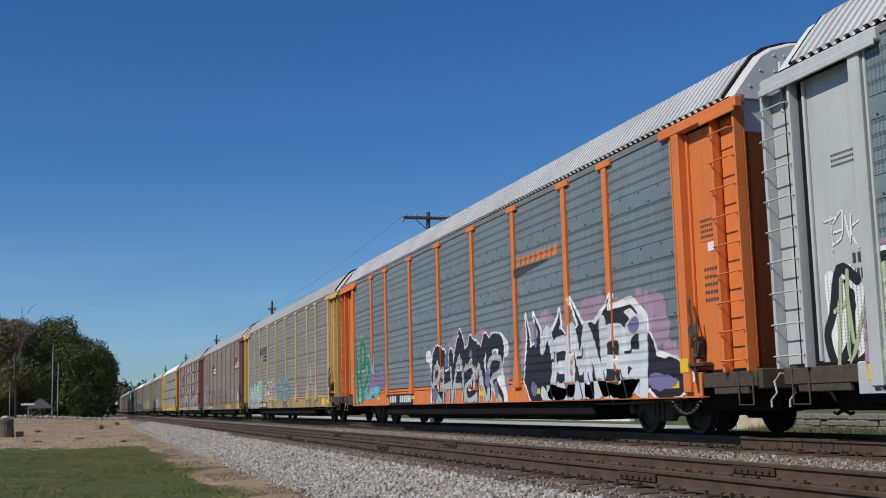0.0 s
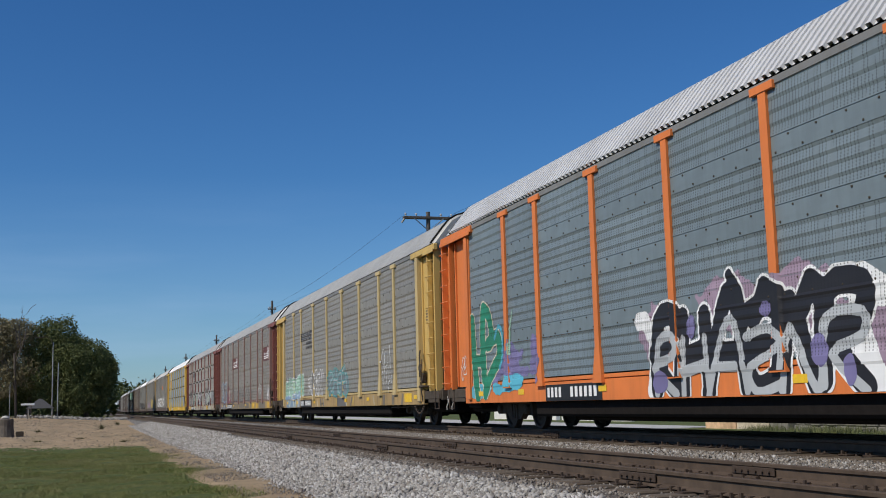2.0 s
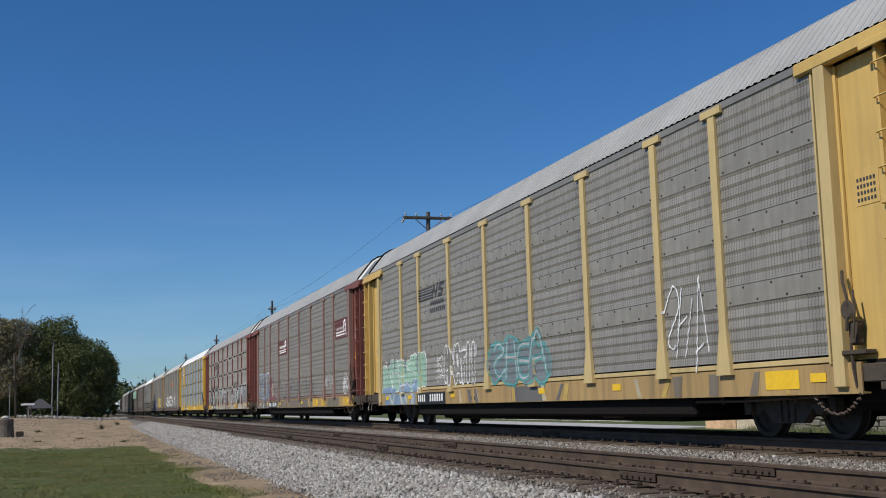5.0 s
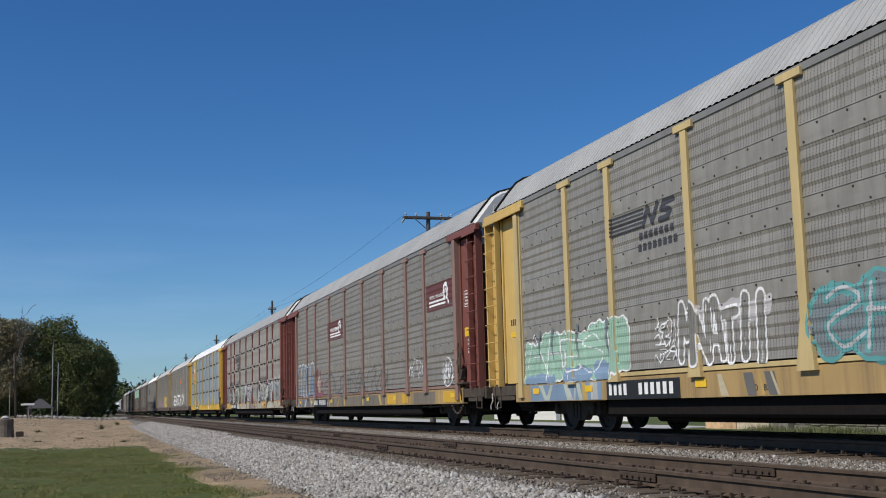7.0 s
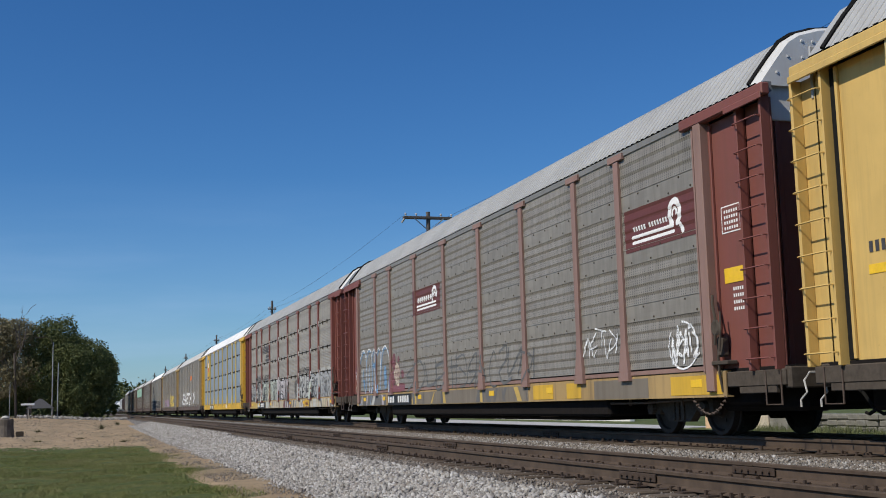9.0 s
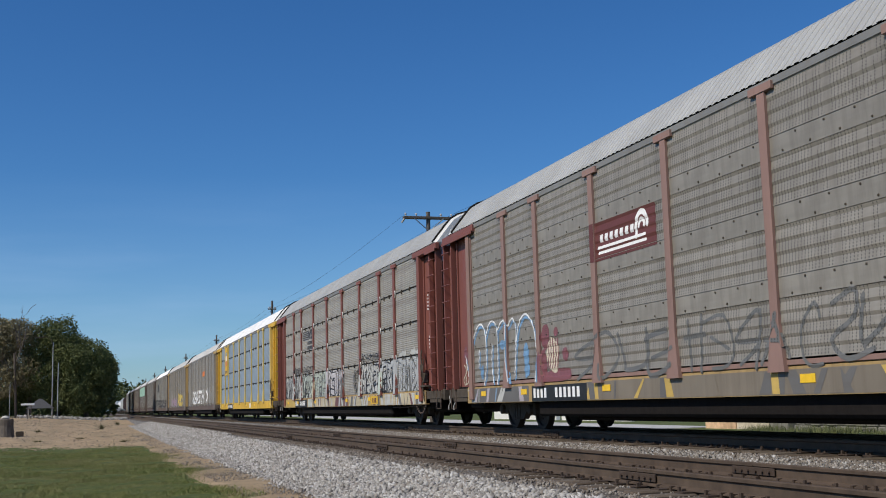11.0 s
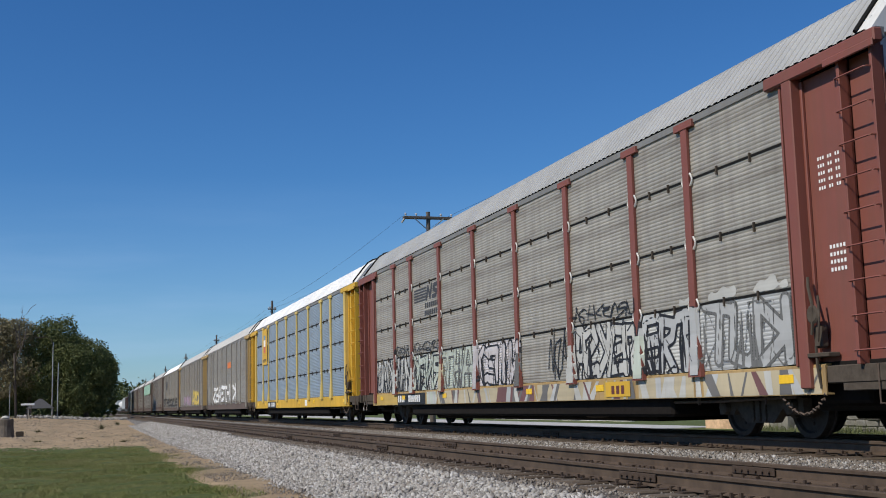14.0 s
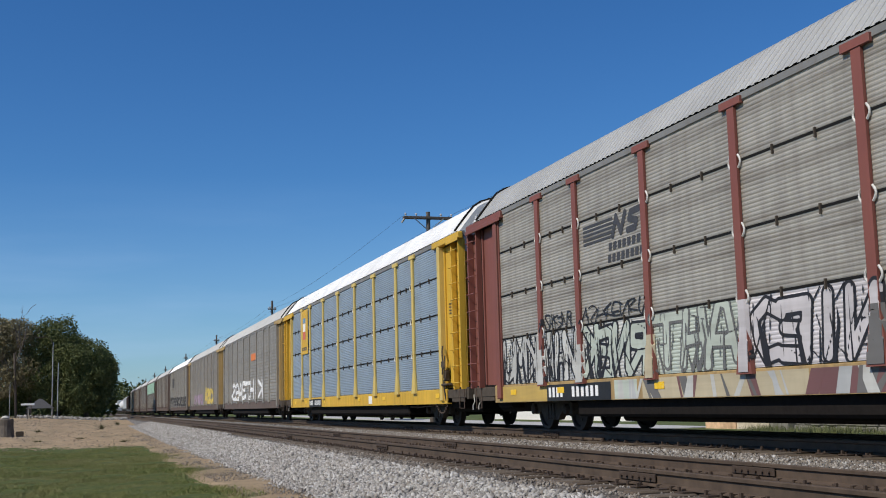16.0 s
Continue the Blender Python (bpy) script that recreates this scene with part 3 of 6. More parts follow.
def roof_geo(y0, y1, pitch, deep):
    """Curved roof of corrugated sheet, the flutes running over it from eave to eave."""
    prof = ROOF_PROF + [(-x, z) for x, z in ROOF_PROF[-2::-1]]
    steps = []
    y = y0
    while y < y1 - 1e-6:
        for q, d in ((0.0, 0.0), (0.44, 0.0), (0.47, deep), (0.97, deep)):
            steps.append((min(y + q * pitch, y1), d))
        y += pitch
    steps.append((y1, 0.0))
    g = Geo()
    n = len(prof)
    cz = 3.6
    for y, d in steps:
        for x, z in prof:
            r = math.hypot(x, z - cz)
            g.v.append((x + x / r * d, y, z + (z - cz) / r * d))
    g.f = [(k * n + j, k * n + j + 1, (k + 1) * n + j + 1, (k + 1) * n + j) for k in range(len(steps) - 1) for j in range(n - 1)]
    return g


def screen_depth(z, h, strip):
    """How far a perforated sheet stands out at height z above its foot: a plain strip, then shallow lapped swages."""
    z = np.asarray(z, float)
    top = h - strip
    n = max(2, round(top / 0.17))
    u = np.mod((z - strip) / top * n, 1.0)
    saw = np.where(u < 0.70, 0.0225 - 0.0165 * u / 0.70, 0.006 + 0.0165 * (u - 0.70) / 0.30)
    return np.where(z < strip, 0.012, saw)


def panel_geo(w, h, style, side, strip=0.0):
    """One side sheet: swages along it, its edges turned in. The foot of a sheet with no plain strip lies at STRIP."""
    prof = []
    lift = 0.0
    if style == "rib":
        k = max(3, round(h / 0.062))
        for j in range(k):
            z = h * j / k
            d = h / k
            prof += [(0.002, z), (0.002, z + d * 0.18), (0.0085, z + d * 0.46), (0.0085, z + d * 0.80)]
        prof.append((0.002, h))
    else:
        lift = 0.0 if strip else STRIP
        n = max(2, round((h - strip) / 0.17))
        zs = [0.0, strip - 0.003] if strip else []
        for j in range(n):
            zs += [strip + (h - strip) * (j + q) / n for q in (0.001, 0.12, 0.58, 0.70, 0.80, 0.92)]
        zs.append(h)
        prof = list(zip(screen_depth(np.minimum(zs, h - 1e-4), h, strip).tolist(), zs))
    g = Geo()
    for y in (0.0, w):
        g.v += [(side * d, y, z + lift) for d, z in prof]
    n = len(prof)
    g.f = [(j, j + 1, n + j + 1, n + j) for j in range(n - 1)]
    g.box(min(0, -side * 0.02), max(0, -side * 0.02) - 0.001, 0, w, lift, lift + h)
    return g


def post_geo(z0, z1):
    """Side post: a channel with a flared foot and a T-shaped head."""
    g = Geo()
    f = lambda y0a, y1a, za, y0b, y1b, zb, xa, xb: g.add(
        [(0, y0a, za), (xa, y0a, za), (xa, y1a, za), (0, y1a, za), (0, y0b, zb), (xb, y0b, zb), (xb, y1b, zb), (0, y1b, zb)],
        [(0, 1, 2, 3), (4, 7, 6, 5), (0, 4, 5, 1), (1, 5, 6, 2), (2, 6, 7, 3), (0, 3, 7, 4)])
    f(-0.095, 0.095, z0 + 0.62, -0.095, 0.095, z1 - 0.10, -0.045, -0.045)
    f(-0.205, 0.205, z0 - 0.04, -0.097, 0.097, z0 + 0.62, -0.075, -0.048)
    g.cbox(-0.06, 0.0, -0.29, 0.29, z1 - 0.11, z1 + 0.01, 0.006)
    return g


def truck_geo():
    """Side frames, bolster and springs of a four-wheel truck, its middle at the origin, rail top at 0."""
    g = Geo()
    r = WHEEL_R
    for sx in (-1, 1):
        xo = sx * 1.0
        pr = [(-1.12, r - 0.11), (-1.12, r + 0.12), (-0.72, r + 0.22), (-0.28, r + 0.30), (0.28, r + 0.30), (0.72, r + 0.22), (1.12, r + 0.12), (1.12, r - 0.11),
              (0.7, r - 0.11), (0.62, r - 0.02), (0.36, r - 0.23), (-0.36, r - 0.23), (-0.62, r - 0.02), (-0.7, r - 0.11)]
        g.sweep([(a, b) for a, b in pr], xo - 0.07, xo + 0.07, axis=0)
        for q in (-0.89, 0.89):
            g.lathe_x([(xo - 0.02 if sx > 0 else xo - 0.17, 0.06), (xo if sx > 0 else xo - 0.15, 0.105), (xo + 0.15 if sx > 0 else xo, 0.105), (xo + 0.17 if sx > 0 else xo + 0.02, 0.06)], q, r, 12)
        for q in (-0.16, 0.0, 0.16):
            for k in range(5):
                g.lathe_x([(xo - 0.10, 0.055), (xo + 0.10, 0.055)], q, r - 0.16 + k * 0.055, 8)
    g.cbox(-1.05, 1.05, -0.17, 0.17, r + 0.06, r + 0.22, 0.02)
    g.cbox(-0.32, 0.32, -0.3, 0.3, r + 0.2, r + 0.36, 0.02)
    for q in (-0.52, 0.52):
        g.cbox(-0.85, 0.85, q - 0.05, q + 0.05, r - 0.16, r - 0.06, 0.01)
    return g


def wheelset_geo():
    g = Geo()
    r = WHEEL_R
    for s in (-1, 1):
        x = s * 0.7525
        prof = [(-0.07, 0.12), (-0.07, 0.15), (-0.03, 0.17), (-0.025, r - 0.10), (-0.065, r - 0.075), (-0.065, r - 0.006), (0.035, r), (0.05, r + 0.026), (0.065, r + 0.026),
                (0.07, r - 0.07), (0.03, r - 0.09), (0.03, 0.17), (0.07, 0.14), (0.07, 0.12)]
        g.lathe_x([(x - s * a, b) for a, b in prof], 0, 0, 32)
        for k in range(4):
            q = k * math.pi / 2
            g.tube([(x + s * 0.03, 0.24 * math.cos(q), 0.24 * math.sin(q)), (x + s * 0.045, 0.24 * math.cos(q), 0.24 * math.sin(q))], 0.03, 8)
    g.lathe_x([(-1.02, 0.07), (-0.8, 0.085), (0.8, 0.085), (1.02, 0.07)], 0, 0, 12)
    return g


def bars(car, y0, z0, width, height, count, material, name="stencil", skip=(), x=None, lean=0.0):
    """Writing that stays plain bars: one small upright block a character, reading from far to near."""
    g = Geo()
    w = width / count
    for k in range(count):
        if k in skip:
            continue
        a = y0 + width - (k + 1) * w + 0.14 * w
        g.box((x if x is not None else SIDE - 0.034) - 0.003, x if x is not None else SIDE - 0.034, a, a + 0.58 * w, z0, z0 + height)
    return tagged(part(name, g, material, car), kind="stuff")


def plate(car, name, y0, y1, z0, z1, material, x, label="", thick=0.006):
    return part(name, Geo().cbox(x - thick, x, y0, y1, z0, z1, min(0.003, thick * 0.4)), material, car, label)


def autorack(k, body, scr, roof, style="screen", tiers=TIERS, detail=2, label="", sill=None, door=None, seams=False, rib_mat=None, end_top="white_paint", plate_span=(19.24, 21.98), washes=None, rib_shift=0.0):
    car = thing("autorack", label, "freight car", "train of freight cars")
    B, S, R = M[body], M[scr], M[roof]
    P = M[rib_mat or body]
    deep = 0.06 if roof == "roof_bright" else 0.014
    ribs = [y + rib_shift for y in RIB_BASE]
    BODY[car.name] = (ribs, tiers, style if detail == 2 else "flat")
    SL = M[sill or body]
    DR = M[door or body]
    part("underframe", lambda: Geo().cbox(-0.45, 0.45, 0.5, 28.1, 0.50, 1.0, 0.03), M["black"], car, "black underframe", key="under")
    part("belly", lambda: Geo().cbox(-1.38, 1.38, 6.3, 22.3, 0.31, 0.66, 0.05), M["black"], car, "", key="belly")
    part("centre_sill", lambda: Geo().cbox(-1.0, 1.0, 7.5, 21.1, 0.22, 0.36, 0.05), M["black"], car, "", key="csill")
    part("deck", lambda: Geo().cbox(-1.42, 1.42, 0.42, 28.3, 0.98, 1.04, 0.01), M["black"], car, "", key="deck")
    for y in (4.2, 24.4):
        part("bolster", lambda: Geo().cbox(-1.40, 1.40, -0.30, 0.30, 0.80, 0.99, 0.03), M["black"], car, "", pose(0, y, 0), key="bolster")
    for y0, y1 in ((0.75, 3.0), (25.65, 27.95)):
        part("draft_gear", lambda: Geo().cbox(-0.95, 0.95, y0, y1, 0.40, 0.98, 0.06).cbox(-1.25, 1.25, (y0 + y1) / 2 - 0.5, (y0 + y1) / 2 + 0.5, 0.50, 0.9, 0.04), M["black"], car, "", key=("draft", y0))
    for s in (-1, 1):
        for y0, y1 in ((0.42, 1.92), (26.68, 28.34)):
            part("end_sill", lambda: Geo().cbox(-0.05, 0.05, y0, y1, 0.76, 0.99, 0.015).cbox(-0.035, 0.035, y0 + 0.25, y1 - 0.3, 0.66, 0.77, 0.012), M["truck"], car, "grimy end sill", pose(s * 1.44, 0, 0), key=("endsill", y0))
    part("brake_valve_box", lambda: Geo().cbox(-1.28, -0.7, 17.4, 18.9, 0.36, 0.62, 0.08), M["truck"], car, "", key="brakebox")
    part("brake_cylinder", lambda: Geo().tube([(-1.2, 9.2, 0.42), (-1.2, 9.24, 0.42), (-1.2, 10.0, 0.42), (-1.2, 10.04, 0.42)], [0.08, 0.14, 0.14, 0.08], 12), M["truck"], car, "", key="brakecyl")
    for s, nm in ((-1, "side_sill"), (1, "side_sill")):
        def sillg(s=s):
            o = s * 1.52
            return Geo().sweep([(o, 0.62), (o, 1.0), (o - s * 0.03, 1.02), (o - s * 0.10, 1.02), (o - s * 0.10, 0.99), (o - s * 0.02, 0.97), (o - s * 0.02, 0.65), (o - s * 0.12, 0.64), (o - s * 0.12, 0.62)], 1.9, 26.7)
        part(nm, sillg, SL, car, "", key=("sill", s))
        def rail_top(s=s):
            o = s * 1.50
            return Geo().sweep([(o, 4.93), (o + s * 0.035, 4.95), (o + s * 0.035, 5.05), (o + s * 0.005, 5.07), (o - s * 0.12, 5.07), (o - s * 0.12, 4.93)], 0.45, 28.1)
        part("top_rail", rail_top, M["eave_steel"], car, "", key=("toprail", s))
        # Black strip stands in for the shaded gap below the roof edge.
        part("eave_gap", lambda: Geo().box(-0.004, 0.004, 0.6, 27.6, 5.062, 5.085), M["rubber"], car, "", pose(s * 1.507, 0, 0), key="eavegap")
        # short sheets with gutters by the doors
        for a, b in ((0.38, 2.78), (25.82, 28.32)):
            far_end = a > 10
            def hood(a=a, b=b, s=s):
                o = s * 1.60
                return Geo().cbox(min(o, o - s * 0.14), max(o, o - s * 0.14), a, b, 4.86, 5.04, 0.02).cbox(min(o, o + s * 0.03), max(o, o + s * 0.03), a, a + 1.0 if not far_end else b, 4.80, 4.90, 0.01)
            part("door_hood", hood, B, car, "", key=("hood", s, far_end))
            ya, yb = (1.12, 2.16) if not far_end else (26.4, 27.58)
            def doorp(ya=ya, yb=yb, s=s):
                o = s * 1.40
                g = Geo().cbox(min(o, o - s * 0.05), max(o, o - s * 0.05), ya, yb, 1.02, 4.86, 0.01)
                return g
            dp = part("door_panel", doorp, DR, car, "", key=("doorp", s, far_end))
            for q in (ya + 0.02, yb - 0.06, ya + 0.12):
                part("door_rail", lambda: Geo().cbox(-0.025, 0.025, 0, 0.05, 1.05, 4.84, 0.01), DR, dp, "", pose(s * 1.425, q, 0), key="drail")
            if far_end:
                part("door_slot", lambda: Geo().box(-0.02, 0.02, 27.54, 27.76, 1.05, 4.84), M["rubber"], car, "black gap at the door edge", pose(s * 1.40, 0, 0), key="slot")
            yp = 2.26 if not far_end else 26.28
            def dpost(yp=yp, s=s):
                o = s * 1.40
                return Geo().cbox(min(o, s * 1.59), max(o, s * 1.59), yp - 0.11, yp + 0.11, 0.70, 4.9, 0.015)
            part("door_post", dpost, P, car, "", key=("dpost", s, far_end))
            yl = 0.50 if not far_end else 27.69
            def lpost(yl=yl, s=s):
                g = Geo()
                o = s * 1.40
                g.cbox(min(o, o - s * 0.03), max(o, o - s * 0.03), yl, yl + 0.70, 1.0, 4.86, 0.006)
                return g
            lad = part("ladder", lpost, B, car, "", key=("lpost", s, far_end))
            for q, w, top in ((yl, 0.05, 4.98), (yl + 0.64, 0.06, 4.86)):
                part("stile", lambda: Geo().cbox(-0.08, 0.08, 0, w, 0.98, top, 0.008), B, lad, "", pose(s * 1.481, q, 0), key=("stile", w))
            if detail == 2 and s < 0:
                for j in range(9):
                    zr = 1.15 + j * 0.43
                    part("rung", lambda: Geo().tube([(-1.56, 0.02, 0), (-1.62, 0.03, 0), (-1.63, 0.06, 0), (-1.63, 0.62, 0), (-1.62, 0.66, 0), (-1.56, 0.67, 0)], 0.012, 5), B, lad, "", pose(0, yl, zr), key="rung")
    # roof, its ends and their caps
    part("roof", lambda: roof_geo(0.78, 27.6, 0.19 if detail == 2 else 0.5, deep), R, car, "corrugated metal roof", key=("roof", detail, deep))
    for e in (0, 1):
        def capg(e=e):
            g = Geo()
            y0, y1 = (0.56, 0.78) if e == 0 else (27.6, 27.98)
            prof = [(x * 1.006, z + 0.004) for x, z in ROOF_PROF] + [(-x * 1.006, z + 0.004) for x, z in ROOF_PROF[-2::-1]]
            lip = [(x * 0.975, (z - 3.6) * 0.98 + 3.6) for x, z in prof]
            n = len(prof)
            ys = (y1, y0 + 0.05, y0) if e == 0 else (y0, y1 - 0.05, y1)
            for y, pp in ((ys[0], prof), (ys[1], prof), (ys[2], lip)):
                g.v += [(x, y, z) for x, z in pp]
            g.f += [(c * n + j, c * n + j + 1, (c + 1) * n + j + 1, (c + 1) * n + j) for c in (0, 1) for j in range(n - 1)]
            g.f.append(tuple(range(2 * n, 3 * n)))
            yr = ys[2]
            for zz, w in ((5.25, 1.2), (5.5, 1.0), (5.75, 0.75)):
                for x in np.linspace(-w, w, 9):
                    g.cbox(x - 0.018, x + 0.018, yr - 0.012, yr + 0.012, zz - 0.018, zz + 0.018, 0.005)
            return g
        part("roof_end", capg, M[end_top], car, "riveted hood over the end", key=("cap", e))
        def sealg(e=e):
            y = 0.77 if e == 0 else 27.61
            prof = ROOF_PROF + [(-x, z) for x, z in ROOF_PROF[-2::-1]]
            return Geo().tube([(x * 1.012, y, (z - 3.6) * 1.014 + 3.6) for x, z in prof], 0.035, 5)
        part("roof_seal", sealg, M["rubber"], car, "black rubber edge strip", key=("seal", e))
        def endg(e=e):
            y = 0.66 if e == 0 else 28.0
            g = Geo().cbox(-1.40, 1.46, y, y + 0.05, 1.0, 5.1, 0.01)
            return g
        part("end_door", endg, B, car, "", key=("end", e))
        for x in (-1.2, -0.6, 0.0, 0.6, 1.2):
            part("end_rib", lambda: Geo().cbox(-0.04, 0.04, -0.06, 0.11, 1.0, 4.55, 0.008), B, car, "", pose(x, 0.69 if e == 0 else 28.0, 0), key="endrib")
        def topg(e=e):
            y = 0.62 if e == 0 else 28.06
            g = Geo().cbox(-1.42, 1.42, y, y + 0.04, 4.55, 5.28, 0.01)
            for x in np.linspace(-1.3, 1.3, 9):
                for z in (4.68, 4.9, 5.12):
                    g.cbox(x - 0.02, x + 0.02, y - 0.012, y + 0.052, z - 0.02, z + 0.02, 0.005)
            return g
        part("end_top", topg, M[end_top], car, "riveted white end plate", key=("endtop", e))
        def bufg(e=e):
            y, d = (0.50, -1) if e == 0 else (28.1, 1)
            ya, yb = sorted((y, y + d * 0.16))
            yc, yd = sorted((y, y + d * 0.58))
            return Geo().cbox(-1.45, 1.45, ya, yb, 0.72, 1.02, 0.02).cbox(-0.16, 0.16, yc, yd, 0.72, 0.98, 0.04)
        part("coupler", bufg, M["truck"], car, "", key=("coup", e))
        def stepg(e=e):
            y = 0.50 if e == 0 else 27.75
            return Geo().tube([(0, y, 0.98), (0, y, 0.50), (0, y + 0.38, 0.50), (0, y + 0.38, 0.98)], 0.014, 5)
        for x in (-1.5, 1.5):
            part("step", stepg, M["chain"], car, "", pose(x, 0, 0), key=("step", e))
        if detail == 2:
            part("cut_lever", lambda: Geo().tube([(-0.3, 0, 0.93), (-1.25, 0, 0.93), (-1.34, 0, 0.82), (-1.34, -0.05, 0.66), (-1.34, 0.10, 0.56), (-1.34, 0.10, 0.46)], 0.014, 5), M["weld"], car, "pale bent uncoupling rod", pose(0, 0.20 if e == 0 else 28.35, 0), key="cutlever")
            def hoseg(e=e):
                y, d = (0.4, -1) if e == 0 else (28.2, 1)
                return Geo().tube([(-0.35, y, 0.7), (-0.36, y + d * 0.15, 0.62), (-0.37, y + d * 0.35, 0.42), (-0.37, y + d * 0.55, 0.34), (-0.37, y + d * 0.62, 0.36)], 0.025, 6)
            part("brake_hose", hoseg, M["rubber"], car, "", key=("hose", e))
    if detail == 2:
        # handbrake gear and its chain by the near end
        def gear():
            g = Geo().cbox(-1.56, -1.42, 1.90, 2.06, 1.22, 1.52, 0.03).lathe_x([(-1.62, 0.10), (-1.60, 0.13), (-1.57, 0.10)], 1.98, 1.66, 12)
            g.tube([(-1.60, 2.02, 1.40), (-1.61, 1.95, 1.75), (-1.59, 2.05, 2.02), (-1.55, 2.1, 2.16)], 0.022, 6)
            g.tube([(-1.60, 1.90, 1.30), (-1.60, 1.84, 1.62), (-1.56, 1.9, 1.9)], 0.016, 6).tube([(-1.58, 1.98, 1.25), (-1.56, 2.0, 0.95), (-1.52, 2.0, 0.70)], 0.02, 6)
            g.cbox(-1.60, -1.42, 1.70, 2.16, 1.10, 1.16, 0.01)
            return g
        part("hand_brake", gear, M["truck"], car, "", key="gear")
        def ch():
            g = Geo()
            for j in range(16):
                q = j / 15
                y = 1.95 + q * 1.0
                z = 0.62 - 0.36 * 4 * q * (1 - q) * 0.7
                g.tube([(-1.5, y - 0.035, z - 0.01), (-1.5 + (0.02 if j % 2 else -0.02), y, z + 0.012), (-1.5, y + 0.035, z - 0.01)], 0.014, 5)
            return g
        part("brake_chain", ch, M["chain"], car, "", key="chain")
        def pipe():
            g = Geo().tube([(-1.30, 2.9, 0.60), (-1.32, 5.0, 0.55), (-1.32, 12.0, 0.55), (-1.3, 20.0, 0.56)], 0.022, 6)
            for y in (3.6, 5.5, 8.0, 10.5, 13.0, 16.0, 19.0):
                g.box(-1.345, -1.30, y - 0.015, y + 0.015, 0.50, 0.66)
            return g
        part("brake_pipe", pipe, M["chain"], car, "", key="pipe")
    # sides
    edges = [DOOR_POST[0] + 0.08] + ribs + [DOOR_POST[1] - 0.08]
    for j in range(len(edges) - 1):
        a, b = edges[j] + 0.06, edges[j + 1] - 0.06
        w = round(b - a, 3)
        if detail == 2:
            for z0, z1 in zip(tiers, tiers[1:]):
                h = round(z1 - z0 - 0.012, 3)
                coat = M[washes[j]] if washes and j in washes and z0 == tiers[0] else S
                strip = STRIP if z0 > tiers[0] else 0.0
                foot = z0 + 0.006 - (STRIP if style != "rib" and not strip else 0.0)
                part("side_panel", lambda: panel_geo(w, h, style, -1, strip), coat, car, "", pose(SIDE + 0.016, a, foot), key=("panel", w, h, style), smooth=False)
        else:
            h = round(tiers[-1] - tiers[0], 3)
            part("side_panel", lambda: panel_geo(w, h, style, -1), S, car, "", pose(SIDE + 0.016, a, tiers[0] - (0.0 if style == "rib" else STRIP)), key=("panel", w, h, style))
    if style != "rib":
        part("deck_edge", lambda: Geo().cbox(SIDE - 0.012, SIDE + 0.05, 2.46, 26.14, 1.025, 1.098, 0.006), P, car, "", key="deckedge")
    part("far_wall", lambda: Geo().box(1.48, 1.515, 2.3, 26.3, 1.02, 4.98), S, car, "", key="farwall")
    for y in (DOOR_POST[0] + 0.125, DOOR_POST[1] - 0.125):
        part("edge_trim", lambda: Geo().cbox(-0.028, 0.01, -0.02, 0.02, 1.0, 4.95, 0.004), P, car, "", pose(SIDE, y, 0), key="etrim")
    for y in ribs:
        part("side_post", lambda: post_geo(0.98, 5.0), P, car, "", pose(SIDE, y, 0), key="post")
        part("side_post", lambda: post_geo(0.98, 5.0), P, car, "", pose(-SIDE, y, 0, 0, 0, 180), key="post")
    if detail == 2 and not seams:
        g = Geo()
        for z in tiers[1:-1]:
            for j in range(len(edges) - 1):
                a, b = edges[j] + 0.2, edges[j + 1] - 0.2
                k = max(2, round((b - a) / 0.62))
                for row, lead in ((0.05, 0.0), (0.25, 0.5)):
                    for q in range(k + 1 if lead == 0 else k):
                        y = a + (b - a) * (q + lead) / k
                        g.cbox(SIDE - 0.012, SIDE + 0.006, y - 0.015, y + 0.015, z + row - 0.015, z + row + 0.015, 0.005)
        tagged(part("seam_bolt", g, M["truck"], car, "", key=("bolts", tiers)), kind="stuff")
    if seams:
        # black gaps between the tiers, hinge straps, and bare brackets beside the posts
        for z in tiers[1:-1]:
            part("seam", Geo().box(SIDE - 0.001, SIDE + 0.02, 2.5, 26.1, z - 0.020, z + 0.018), M["rubber"], car, "", key=("seam", z))
        g, g2 = Geo(), Geo()
        for z in tiers[1:-1]:
            for y in ribs:
                for s in (-1, 1):
                    pts = [(SIDE - 0.02, y + s * (0.10 + 0.06 * math.sin(math.pi * q / 6)), z - 0.11 + 0.2 * q / 6) for q in range(7)]
                    g.tube(pts, 0.018, 5)
            for j in range(len(edges) - 1):
                for q in (0.33, 0.67):
                    y = edges[j] + (edges[j + 1] - edges[j]) * q
                    g2.box(SIDE - 0.028, SIDE + 0.01, y - 0.012, y + 0.012, z - 0.09, z + 0.05)
        tagged(part("bracket_hoop", g, M["weld"], car, "bare pale weld hoops", key="hoops"), kind="stuff") if detail == 2 else None
        tagged(part("hinge_strap", g2, M["truck"], car, "", key="straps"), kind="stuff")
    # trucks
    for yc in (4.2, 24.4):
        tr = part("truck", truck_geo, M["truck"], car, "grimy four-wheel truck", pose(0, yc, 0), key="truck")
        for q in (-0.89, 0.89):
            part("wheelset", wheelset_geo, M["wheel"], tr, "", pose(0, q, WHEEL_R), key="wheelset", smooth=False)
